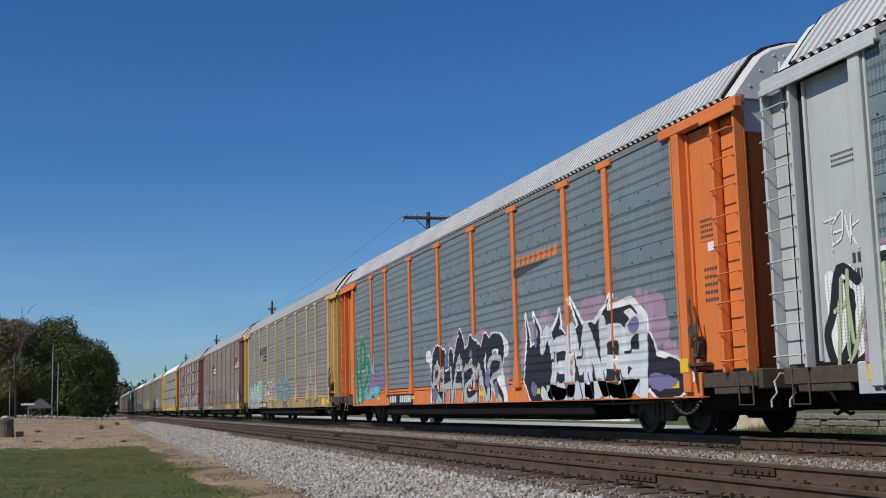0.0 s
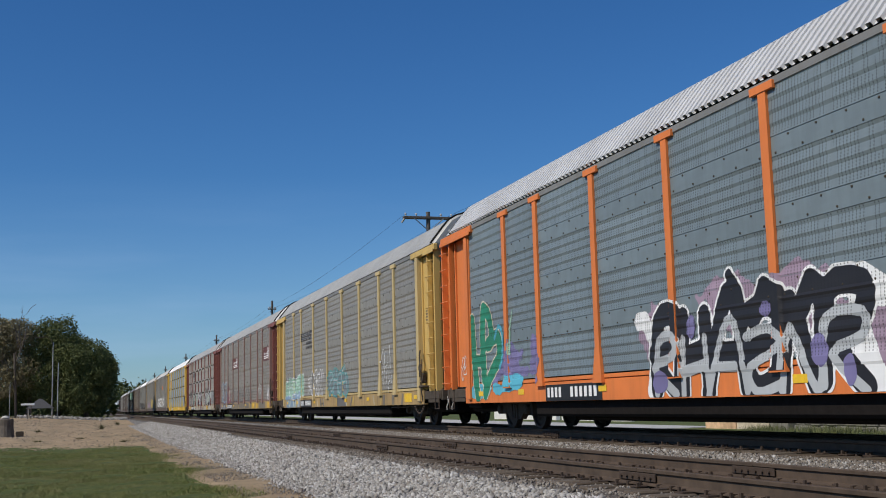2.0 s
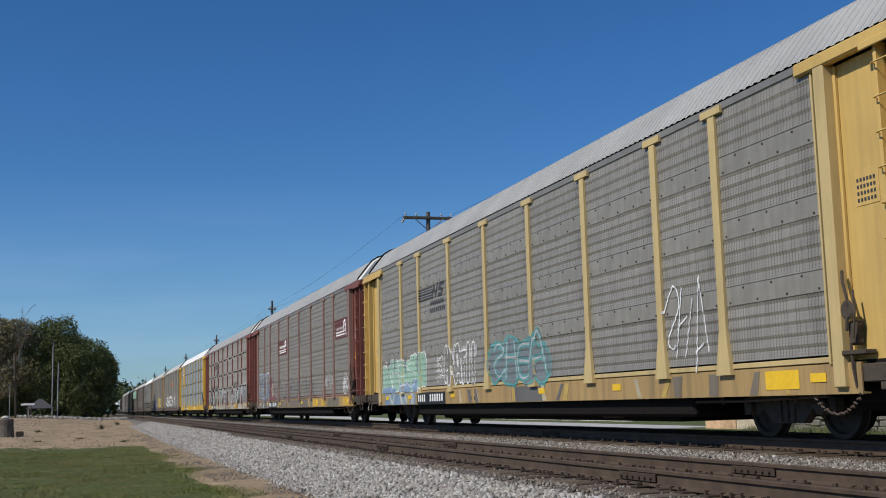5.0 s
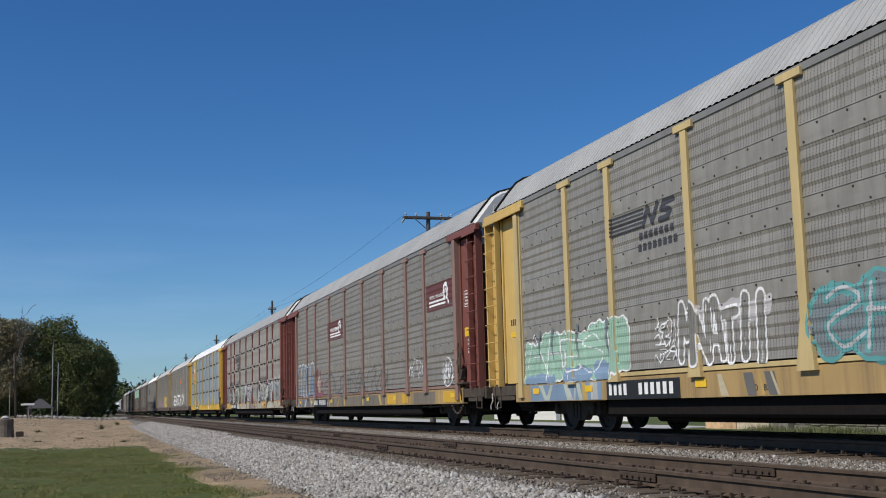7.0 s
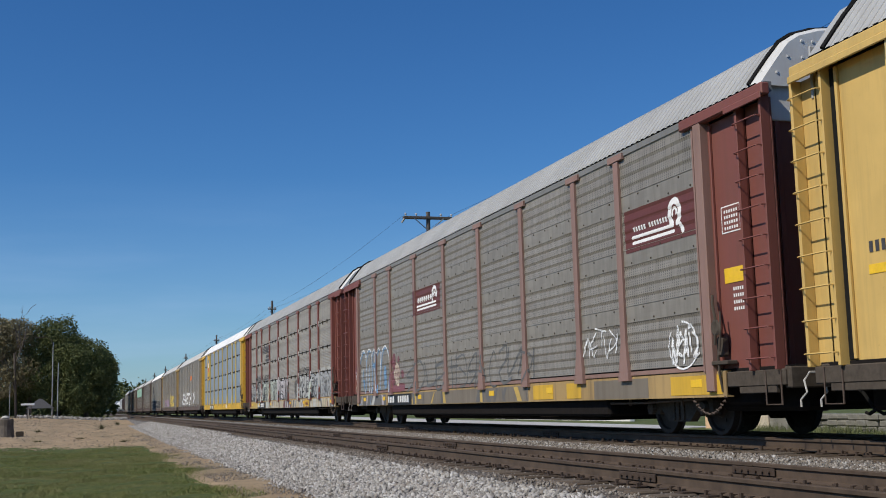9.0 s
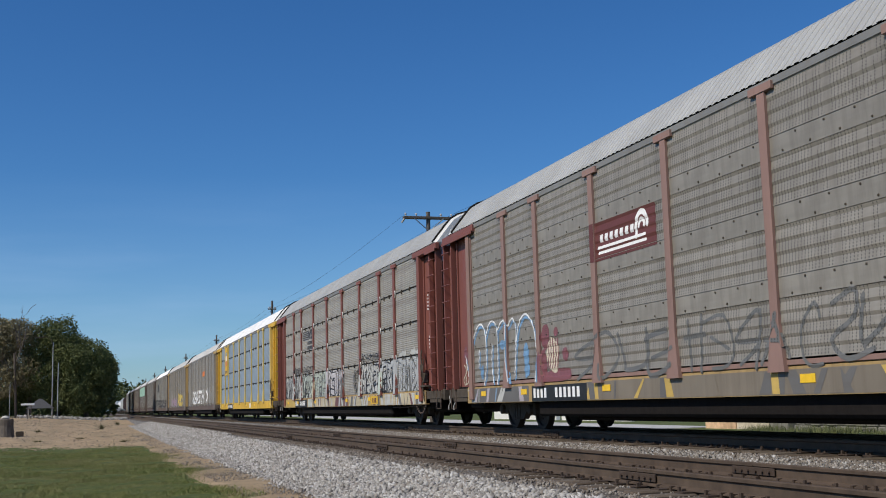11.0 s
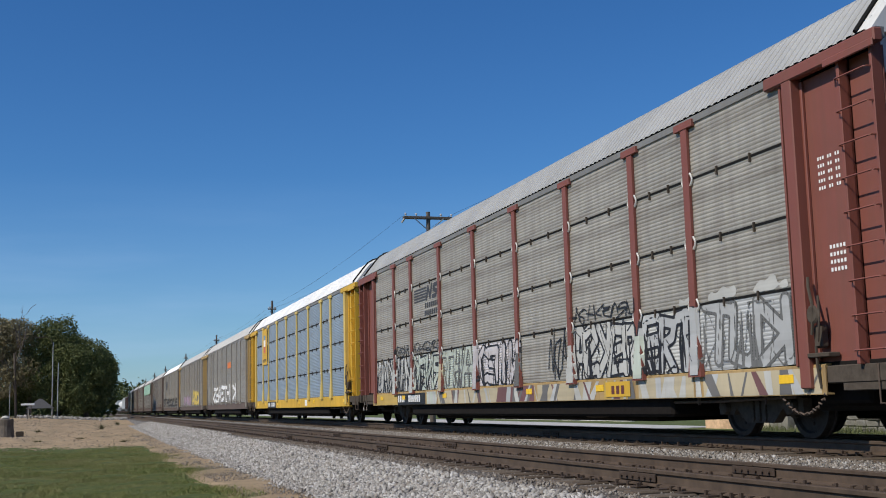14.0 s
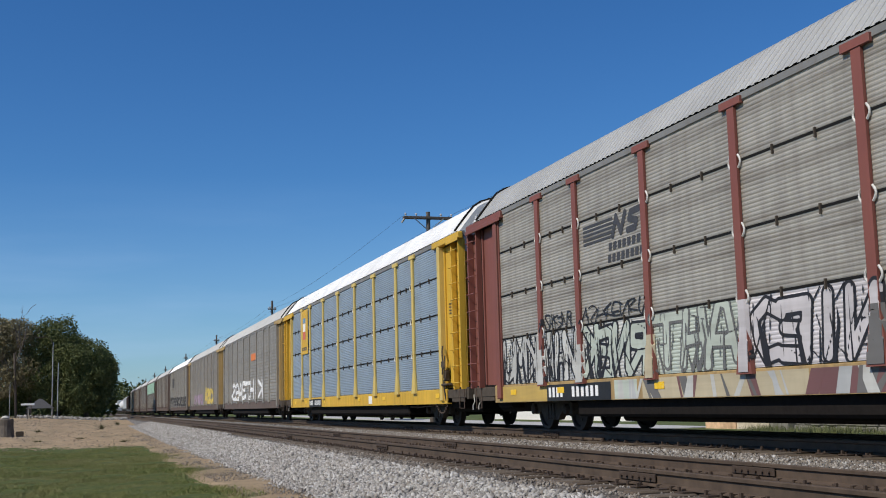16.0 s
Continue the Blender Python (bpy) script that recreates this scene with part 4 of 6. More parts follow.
    # small plates that every car carries
    if detail == 2:
        for y in (2.6, 22.6, 25.3, 18.4, 12.2, 8.6):
            plate(car, "reflector", y, y + 0.34, 0.78, 0.90, M["reflector"], SIDE - 0.007, "yellow reflector strip")
        p0, p1 = plate_span
        plate(car, "number_plate", p0, p1, 0.625, 0.955, M["plate"], SIDE - 0.003, "black stencil plate with white characters")
        for ya, n in ((p1 - 0.85, 4), (p1 - 2.55, 6)):
            bars(car, ya, 0.70, 0.80 if n == 4 else 1.32, 0.20, n, M["white"], x=SIDE - 0.0095)
    return car


CARS = {}
RIBT = (1.02, 2.06, 3.05, 4.07, 4.98)
SPECS = [
    (-1, dict(body="light_grey", scr="scr_slate", roof="roof_bright", label="light grey enclosed car carrier with slate screens and graffiti")),
    (0, dict(body="orange", scr="scr_slate", roof="roof_bright", plate_span=(18.6, 21.35), label="orange enclosed car carrier with slate grey screens and graffiti")),
    (1, dict(body="yellow", scr="scr_grey", roof="roof", sill="sill_yellow", rib_mat="pale_yellow", end_top="roof", label="faded yellow enclosed car carrier with weathered grey screens")),
    (2, dict(body="brown", scr="scr_brown", roof="roof", sill="sill_yellow", plate_span=(19.45, 22.3), rib_mat="faded_brown", rib_shift=0.2, label="oxide brown enclosed car carrier with grimy grey screens")),
    (3, dict(body="rust_red", scr="scr_rib", roof="roof", style="rib", tiers=RIBT, seams=True, plate_span=(20.45, 23.5), rib_shift=0.13, washes={0: "w_silver", 1: "w_white", 2: "w_white", 4: "w_lilac", 5: "w_mint", 6: "w_white", 7: "w_silver", 8: "w_white"}, sill="sill_yellow", label="rust red enclosed car carrier with ribbed grey sheets")),
    (4, dict(body="bright_yellow", scr="scr_blue", roof="roof_white", style="rib", tiers=RIBT, seams=True, rib_mat="pale_gold", label="bright yellow enclosed car carrier with blue-grey sheets, white roof")),
    (5, dict(body="dull_yellow", scr="scr_grey", roof="roof", detail=1, end_top="roof", rib_mat="scr_grey", sill="dull_brown", label="grey enclosed car carrier with dull yellow ends")),
    (6, dict(body="dull_yellow", scr="scr_brown", roof="roof", detail=1, rib_mat="scr_grey", sill="dull_brown", label="brown-grey enclosed car carrier with dull yellow ends")),
    (7, dict(body="dull_brown", scr="scr_grey", roof="roof_white", detail=1, rib_mat="scr_grey", label="grey enclosed car carrier with a white roof")),
    (8, dict(body="dull_brown", scr="scr_brown", roof="roof", detail=1, label="grimy brown enclosed car carrier")),
    (9, dict(body="dull_brown", scr="scr_grey", roof="roof", detail=1, label="grey enclosed car carrier with a mint graffiti block")),
    (10, dict(body="dull_brown", scr="scr_brown", roof="roof", detail=1, label="grey-brown enclosed car carrier far down the line")),
    (11, dict(body="dull_brown", scr="scr_grey", roof="roof", detail=1, label="grey enclosed car carrier far down the line")),
    (12, dict(body="dull_brown", scr="scr_grey", roof="roof", detail=1, rib_mat="scr_grey", label="grey enclosed car carrier at the end of its block")),
]
for k, spec in SPECS:
    CARS[k] = autorack(k, **spec)


# ---- graffiti and markings ----
def ribbon(g, pts, w, x):
    """A flat band of paint along points of (y, z)."""
    n = len(pts)
    o = len(g.v)
    for i, (y, z) in enumerate(pts):
        a, b = pts[max(i - 1, 0)], pts[min(i + 1, n - 1)]
        dy, dz = b[0] - a[0], b[1] - a[1]
        d = math.hypot(dy, dz) or 1
        xi = x - 0.00003 * i
        g.v += [(xi, y - dz / d * w / 2, z + dy / d * w / 2), (xi, y + dz / d * w / 2, z - dy / d * w / 2)]
    g.f += [(o + 2 * i, o + 2 * i + 1, o + 2 * i + 3, o + 2 * i + 2) for i in range(n - 1)]
    for (y, z) in (pts[0], pts[-1]):
        c = len(g.v)
        g.v += [(x - 0.0018, y + w / 2 * math.cos(q * math.pi / 5), z + w / 2 * math.sin(q * math.pi / 5)) for q in range(10)]
        g.f.append(tuple(range(c, c + 10)))


def curve_pts(ctrl, n=7):
    out = []
    c = [ctrl[0]] + list(ctrl) + [ctrl[-1]]
    for i in range(1, len(c) - 2):
        p0, p1, p2, p3 = c[i - 1], c[i], c[i + 1], c[i + 2]
        for k in range(n):
            t = k / n
            out.append(tuple(0.5 * (2 * p1[j] + (p2[j] - p0[j]) * t + (2 * p0[j] - 5 * p1[j] + 4 * p2[j] - p3[j]) * t * t + (3 * p1[j] - p0[j] - 3 * p2[j] + p3[j]) * t ** 3) for j in (0, 1)))
    out.append(ctrl[-1])
    return out


# letter-like strokes in a unit cell, left to right as read
STROKES = {
    "h": [[(0.15, 0), (0.2, 1)], [(0.85, 0), (0.8, 1)], [(0.2, 0.5), (0.82, 0.52)]],
    "e": [[(0.95, 0.95), (0.2, 0.95), (0.12, 0.5), (0.2, 0.05), (0.95, 0.08)], [(0.2, 0.5), (0.8, 0.52)]],
    "m": [[(0.05, 0), (0.15, 1), (0.5, 0.45), (0.85, 1), (0.95, 0)]],
    "n": [[(0.12, 0), (0.12, 0.98), (0.85, 0.05), (0.88, 1)]],
    "r": [[(0.15, 0), (0.15, 0.95), (0.75, 0.9), (0.8, 0.6), (0.2, 0.48), (0.9, 0)]],
    "a": [[(0.05, 0), (0.4, 1), (0.6, 1), (0.95, 0)], [(0.25, 0.4), (0.75, 0.4)]],
    "c": [[(0.9, 0.85), (0.5, 1), (0.15, 0.7), (0.15, 0.3), (0.5, 0), (0.92, 0.12)]],
    "s": [[(0.9, 0.85), (0.45, 1), (0.12, 0.75), (0.85, 0.35), (0.55, 0), (0.08, 0.12)]],
    "u": [[(0.12, 1), (0.15, 0.15), (0.5, 0), (0.85, 0.15), (0.88, 1)]],
    "i": [[(0.5, 0), (0.5, 1)]],
    "t": [[(0.5, 0), (0.5, 0.95)], [(0.05, 0.95), (0.95, 0.98)]],
    "k": [[(0.15, 0), (0.15, 1)], [(0.9, 1), (0.2, 0.5), (0.95, 0)]],
}


def relief(car, y, z):
    """How far the near side of a car stands out from SIDE at (y, z): sill, sheets and posts."""
    ribs, tiers, style = BODY[car.name]
    y, z = np.asarray(y, float), np.asarray(z, float)
    d = np.where(z < 1.0, 0.0, 0.012)
    for j, (a, b) in enumerate(zip(tiers, tiers[1:])):
        if style in ("rib", "flat"):
            sheet = np.full(z.shape, -0.008 if style == "rib" else 0.008)
        else:
            sheet = screen_depth(z - a - 0.006, b - a - 0.012, STRIP if j else 0.0) - 0.016
        d = np.where((z >= a) & (z < b), sheet, d)
    wide = np.where(z < 1.60, 0.097 + 0.108 * np.clip((1.60 - z) / 0.66, 0, 1), 0.097)
    proud = np.where(z < 1.60, 0.048 + 0.027 * np.clip((1.60 - z) / 0.66, 0, 1), 0.045)
    for r in ribs:
        d = np.where((np.abs(y - r) < wide) & (z > 0.94), proud, d)
    return d


def near_line(Y, Z, pts, w):
    """Distance to a line of points less its half width; the width may run from one value to another."""
    best = np.full(Y.shape, 9.0)
    n = len(pts) - 1
    w0, w1 = w if isinstance(w, tuple) else (w, w)
    for i in range(n):
        (ay, az), (by, bz) = pts[i], pts[i + 1]
        dy, dz = by - ay, bz - az
        q = np.clip(((Y - ay) * dy + (Z - az) * dz) / (dy * dy + dz * dz + 1e-9), 0, 1)
        half = w0 + (w1 - w0) * (i + q) / n
        best = np.minimum(best, np.hypot(Y - ay - q * dy, Z - az - q * dz) - half)
    return best


def strokes_field(lines, grow=0.0):
    def field(Y, Z):
        f = np.full(Y.shape, 9.0)
        for pts, w in lines:
            ys, zs = [p[0] for p in pts], [p[1] for p in pts]
            wm = (max(w) if isinstance(w, tuple) else w) + grow + 0.1
            inside = (Y > min(ys) - wm) & (Y < max(ys) + wm) & (Z > min(zs) - wm) & (Z < max(zs) + wm)
            if inside.any():
                f[inside] = np.minimum(f[inside], near_line(Y[inside], Z[inside], pts, w))
        return f - grow
    return field


def blobs_field(blobs, fuzz=0.0):
    """Soft patches (y, z, half width, half height), with an uneven edge."""
    def field(Y, Z):
        f = np.full(Y.shape, 9.0)
        for y, z, ry, rz in blobs:
            f = np.minimum(f, (np.hypot((Y - y) / ry, (Z - z) / rz) - 1) * min(ry, rz))
        return f + fuzz * (0.8 * np.sin(Y * 6.1 + Z * 4.3 + 1) * np.sin(Z * 7.7 - Y * 2.9) + 0.35 * np.sin(Y * 21 + 3 * np.sin(Z * 8)) * np.sin(Z * 17 + 1))
    return field


def block_field(boxes, edge=0.03):
    """Slanted rough-edged blocks (y0, y1, z0, z1, lean)."""
    def field(Y, Z):
        f = np.full(Y.shape, 9.0)
        for y0, y1, z0, z1, lean in boxes:
            ys = Y - lean * (Z - z0)
            f = np.minimum(f, np.maximum(np.abs(ys - (y0 + y1) / 2) - (y1 - y0) / 2, np.abs(Z - (z0 + z1) / 2) - (z1 - z0) / 2))
        return f + edge * (np.sin(Y * 5.3 + 2 * np.sin(Z * 3.1)) * np.sin(Z * 6.7 + 2 + Y) + 0.4 * np.sin(Y * 19 + Z * 5))
    return field


def spray(car, name, material, field, y0, y1, z0, z1, layer, label="", cell=0.036):
    """Paint lying on the relief of a car's side wherever the field is below nought."""
    ys = np.arange(math.floor(y0 / cell), math.ceil(y1 / cell) + 1) * cell
    zs = np.arange(math.floor(z0 / cell), math.ceil(z1 / cell) + 1) * cell
    Y, Z = np.meshgrid(ys, zs)
    F = field(Y, Z)
    F = np.maximum(F, np.maximum(z0 - Z, Z - z1))
    ny = len(ys)
    inn = F < 0
    count = inn[:-1, :-1].astype(int) + inn[1:, :-1] + inn[:-1, 1:] + inn[1:, 1:]
    pts = [tuple(p) for p in np.stack([Y.ravel(), Z.ravel()], 1).tolist()]
    faces = []
    for j, i in zip(*np.nonzero(count)):
        o = j * ny + i
        ring = (o, o + 1, o + ny + 1, o + ny)
        if count[j, i] == 4:
            faces.append(ring)
            continue
        loop = []
        for a, b in zip(ring, ring[1:] + ring[:1]):
            fa, fb = F.flat[a], F.flat[b]
            if fa < 0:
                loop.append(a)
            if (fa < 0) != (fb < 0):
                q = fa / (fa - fb)
                pts.append((pts[a][0] + q * (pts[b][0] - pts[a][0]), pts[a][1] + q * (pts[b][1] - pts[a][1])))
                loop.append(len(pts) - 1)
        if len(loop) > 2:
            faces.append(tuple(loop))
    if not faces:
        return None
    used = sorted({v for f in faces for v in f})
    back = {v: i for i, v in enumerate(used)}
    yy, zz = np.array([pts[v][0] for v in used]), np.array([pts[v][1] for v in used])
    xx = SIDE - relief(car, yy, zz) - 0.006 - 0.0022 * layer
    g = Geo()
    g.v = list(zip(xx.tolist(), yy.tolist(), zz.tolist()))
    g.f = [tuple(back[v] for v in f) for f in faces]
    return tagged(part(name, g, M[material], car, label), kind="stuff")


def word(y0, y1, z0, z1, letters, w, seed, lean=0.0, jump=0.06, bend=3, loose=0.10):
    """Strokes of a row of sprayed letters, from the far end (y1) to the near."""
    rng = random.Random(seed)
    cw, h = (y1 - y0) / len(letters), z1 - z0
    out = []
    for k, c in enumerate(letters):
        up, tall = rng.uniform(-jump, jump) * h, rng.uniform(0.92, 1.08)
        flip = rng.random() < 0.5
        for st in STROKES[c]:
            st = [(1 - a if flip else a, b) for a, b in st]
            pts = [(y1 - (k - 0.06 + 1.12 * a + rng.uniform(-loose, loose)) * cw - lean * b * h, z0 + up + b * tall * h + rng.uniform(-loose, loose) * 0.7 * h) for a, b in st]
            out.append((curve_pts(pts, bend), w * rng.uniform(0.85, 1.15)))
    return out


def piece(car, y0, y1, z0, z1, letters, seed, layers, label, w=0.10, lean=0.0, floor=None, drips=None, bend=3, start=0, loose=0.10):
    """A row of sprayed letters in layers, widest first."""
    lines = word(y0, y1, z0, z1, letters, w, seed, lean, bend=bend, loose=loose)
    lo = z0 - 0.12 if floor is None else floor
    for i, (m, grow) in enumerate(layers):
        spray(car, "graffiti_layer", m, strokes_field(lines, grow), y0 - 0.6, y1 + 0.6, lo, z1 + 0.6, start + i, label if i == len(layers) - 1 else "")
    if drips:
        rng = random.Random(seed + 7)
        runs = []
        for pts, _ in lines:
            y, z = pts[rng.randrange(len(pts))]
            runs.append(([(y, z), (y + 0.01, max(lo, z - rng.uniform(0.15, 0.4) * (z1 - z0)))], 0.016))
        spray(car, "paint_drip", drips, strokes_field(runs), y0 - 0.3, y1 + 0.3, lo, z1 + 0.3, start + len(layers))


def tag_line(car, y0, y1, z0, z1, letters, seed, material, w=0.018, layer=4, lean=0.1):
    """A thin quick scribble."""
    spray(car, "scribble", material, strokes_field(word(y0, y1, z0, z1, letters, w, seed, lean, 0.15, 4, 0.34)), y0 - 0.3, y1 + 0.3, z0 - 0.2, z1 + 0.3, layer, cell=0.022)


def door_tag(car, y0, y1, z0, z1, letters, seed, material, x, w=0.03):
    """A scribble on a flat end door."""
    g = Geo()
    for pts, _ in word(y0, y1, z0, z1, letters, w, seed, 0.1, 0.1, 4, 0.34):
        ribbon(g, pts, w, x)
    tagged(part("scribble", g, M[material], car), kind="stuff")


def slashes(car, y0, y1, z0, z1, n, seed, mats):
    """Slanted patches of spray paint along a sill."""
    rng = random.Random(seed)
    sets = {}
    for k in range(n):
        y, w, s = rng.uniform(y0, y1), rng.uniform(0.05, 0.32), rng.uniform(-0.3, 0.3)
        za, zb = z0, z1
        x = SIDE - 0.0048 - 0.00015 * k
        g = sets.setdefault(mats[rng.randrange(len(mats))], Geo())
        o = len(g.v)
        g.v += [(x, y, za), (x, y + w, za), (x, y + w * rng.uniform(0.4, 1.2) + s, zb), (x, y + s, zb)]
        g.f.append((o, o + 1, o + 2, o + 3))
    for m, g in sets.items():
        tagged(part("paint_slash", g, M[m], car), kind="stuff")


def stripes_logo(car, y0, y1, z0, z1, material):
    """A railway's mark as plain shapes: five slanted bars running into two broad slanted shapes, and two rows of blocks below."""
    h, w = z1 - z0, y1 - y0
    zm = z0 + 0.52 * h
    bars_ = [(y0 + 0.46 * w, y1, zm + q * 0.095 * h, zm + (q * 0.095 + 0.055) * h, -0.18) for q in range(5)]
    spray(car, "company_mark", material, block_field(bars_, 0.0), y0 - 0.2, y1 + 0.1, z0, z1 + 0.1, 0, "dark painted company mark of bars", 0.018)
    fat = [([(y0 + 0.47 * w, zm + 0.03 * h), (y0 + 0.40 * w, zm + 0.42 * h), (y0 + 0.33 * w, zm + 0.05 * h), (y0 + 0.25 * w, zm + 0.44 * h)], 0.07 * h),
           ([(y0 + 0.02 * w, zm + 0.42 * h), (y0 + 0.16 * w, zm + 0.40 * h), (y0 + 0.19 * w, zm + 0.27 * h), (y0 + 0.07 * w, zm + 0.20 * h), (y0 + 0.10 * w, zm + 0.06 * h), (y0 + 0.22 * w, zm + 0.05 * h)], 0.07 * h)]
    spray(car, "company_mark", material, strokes_field(fat), y0 - 0.2, y1, zm - 0.1, z1 + 0.1, 1, "", 0.018)
    for n, ya, yb, a, b in ((7, 0.04, 0.58, 0.25, 0.42), (8, 0.0, 0.60, 0.0, 0.17)):
        step_ = (yb - ya) * w / n
        boxes = [(y0 + ya * w + q * step_ - 0.1 * step_, y0 + ya * w + q * step_ + 0.58 * step_, z0 + a * h, z0 + b * h, -0.15) for q in range(n)]
        spray(car, "company_lettering", material, block_field(boxes, 0.0), y0 - 0.2, y1, z0 - 0.05, z0 + 0.5 * h, 0, "", 0.018)


def wheel_logo(car, y0, y1, z0, z1, ringed):
    """A maroon panel with white speed bars running into an open ring or a bent stem."""
    w, h = y1 - y0, z1 - z0
    spray(car, "logo_panel", "logo_maroon", block_field([(y0, y1, z0, z1, 0.0)], 0.0), y0, y1, z0, z1, 0, "maroon painted panel with a white ring and bars", 0.03)
    cy, r = (y0 + 0.28 * w, 0.30 * h) if ringed else (y0 + 0.20 * w, 0.36 * h)
    cz = z0 + (0.60 if ringed else 0.55) * h
    arc = lambda q, a, b: [(cy + q * r * 0.85 * math.cos(math.radians(t)), cz + q * r * math.sin(math.radians(t))) for t in range(a, b + 1, 12)]
    lines = []
    if ringed:
        lines += [(arc(0.88, -60, 240), 0.075 * h), (arc(0.35, -30, 200), 0.032 * h), ([(cy - 0.12 * w * 0.6, z0 + 0.30 * h), (cy - 0.1 * w, z0 + 0.16 * h)], 0.06 * h)]
    else:
        lines += [(arc(0.95, 0, 180), 0.07 * h), (arc(0.45, 0, 180), 0.05 * h), ([(cy + 0.8 * r, cz), (cy + 0.8 * r, z0 + 0.33 * h)], 0.06 * h)]
    for q in (0.20, 0.33):
        lines.append(([(cy + (0.02 if ringed else -0.05) * w, z0 + q * h), (y1 - 0.12 * w, z0 + q * h)], 0.038 * h))
    spray(car, "logo_mark", "white", strokes_field(lines), y0, y1, z0, z1, 1, "white ring mark and bars", 0.018)
    n = 13 if ringed else 7
    ya, yb = cy + r * 1.15, y1 - 0.12 * w
    step_ = (yb - ya) / n
    boxes = [(ya + q * step_, ya + (q + 0.62) * step_, z0 + 0.46 * h, z0 + (0.57 if ringed else 0.66) * h, 0.0) for q in range(n) if not (ringed and q == 7)]
    spray(car, "company_lettering", "white", block_field(boxes, 0.0), y0, y1, z0, z1, 1, "", 0.018)


def lettering(car, body, y, z, size, material, x):
    """Words in the built-in font, lying on a car's side and reading from far to near."""
    cu = bpy.data.curves.new("lettering", "FONT")
    cu.body, cu.size, cu.extrude = body, size, 0.002
    tmp = bpy.data.objects.new("lettering", cu)
    scene.collection.objects.link(tmp)
    me = bpy.data.meshes.new_from_object(tmp)
    bpy.data.objects.remove(tmp)
    me.materials.append(material)
    ob = new("lettering", me)
    ob.parent = car
    ob.matrix_basis = Matrix(((0, 0, -1, x), (-1, 0, 0, y), (0, 1, 0, z), (0, 0, 0, 1)))
    return ob


def mark_cars():
    c = CARS[0]
    lines = word(10.9, 16.6, 0.72, 1.95, "rhasnr", 0.13, 5, 0.12)
    curls = [([(16.6, 0.75), (16.35, 1.4), (16.75, 1.95), (16.98, 1.95)], 0.05), ([(10.75, 0.7), (11.1, 1.5), (10.95, 2.05), (10.6, 1.85)], 0.09), ([(13.75, 1.8), (13.8, 2.15), (14.0, 2.42)], (0.10, 0.03)),
             ([(13.4, 1.7), (13.1, 2.15), (12.75, 2.0)], 0.09), ([(12.4, 1.6), (12.0, 2.1), (11.7, 1.9), (11.75, 1.3)], 0.12)]
    spray(c, "graffiti_layer", "g_pink", blobs_field([(16.2, 1.7, 0.7, 0.5), (14.0, 2.0, 0.9, 0.4), (12.2, 1.9, 0.9, 0.5), (10.9, 1.3, 0.5, 0.7)], 0.10), 10.2, 17.2, 0.9, 2.6, 0)
    spray(c, "graffiti_layer", "g_white", strokes_field(lines + curls, 0.11), 10.2, 17.2, 0.64, 2.6, 1)
    spray(c, "graffiti_layer", "g_black", strokes_field(lines + curls[2:], 0.065), 10.2, 17.2, 0.64, 2.6, 2)
    spray(c, "graffiti_layer", "g_silver", strokes_field(word(10.9, 16.6, 0.66, 1.6, "rhasnr", 0.085, 5, 0.12)), 10.2, 17.2, 0.64, 1.85, 3, "silver graffiti letters with black and white outlines")
    spray(c, "graffiti_layer", "g_violet", blobs_field([(16.3, 0.9, 0.25, 0.2), (15.2, 1.75, 0.14, 0.2), (13.1, 1.85, 0.16, 0.12), (11.9, 1.2, 0.2, 0.2), (11.3, 0.9, 0.14, 0.2)], 0.03), 10.2, 17.2, 0.64, 2.3, 4)
    # tall piece with horns and a tail
    lines = word(3.75, 8.5, 0.74, 1.92, "cemner", 0.15, 8, 0.05, 0.04)
    mass = [(8.7, 1.2, 0.75, 0.65), (7.6, 1.3, 0.9, 0.75), (6.2, 1.35, 1.0, 0.75), (4.9, 1.45, 0.9, 0.8), (3.9, 1.25, 0.6, 0.55), (3.0, 0.95, 0.75, 0.32)]
    horns = [([(9.2, 1.5), (9.15, 2.0), (9.3, 2.5)], (0.20, 0.015)), ([(8.6, 1.7), (8.55, 2.1), (8.85, 2.5)], (0.20, 0.015)), ([(7.75, 1.9), (7.45, 2.2), (7.4, 2.45)], (0.22, 0.02)), ([(6.2, 1.8), (6.5, 2.2), (6.85, 2.62)], (0.16, 0.015)),
             ([(5.7, 1.9), (5.2, 2.25), (4.95, 2.5)], (0.2, 0.02)), ([(4.9, 2.2), (4.2, 2.25), (3.75, 1.95), (3.7, 1.4)], (0.12, 0.16)), ([(3.6, 1.3), (2.9, 1.2), (2.35, 1.02)], (0.16, 0.04))]
    spray(c, "graffiti_layer", "g_pink", blobs_field([(9.2, 1.7, 0.5, 0.7), (8.0, 2.1, 0.8, 0.35), (5.6, 2.2, 1.0, 0.35), (3.6, 1.9, 0.75, 0.6), (2.8, 1.2, 0.5, 0.4)], 0.12), 2.2, 9.8, 0.9, 2.8, 0)
    spray(c, "graffiti_layer", "g_white", lambda Y, Z: np.minimum(blobs_field(mass, 0.04)(Y, Z), strokes_field(horns)(Y, Z)) - 0.05, 2.1, 9.8, 0.64, 2.8, 1)
    spray(c, "graffiti_layer", "g_black", lambda Y, Z: np.minimum(blobs_field(mass, 0.04)(Y, Z), strokes_field([(p, (max(0.01, w[0] - 0.07), 0.0)) for p, w in horns])(Y, Z)), 2.1, 9.8, 0.64, 2.8, 2)
    spray(c, "graffiti_layer", "g_bright", strokes_field(lines), 2.1, 9.8, 0.64, 2.3, 3, "tall silver graffiti letters with black shadows")
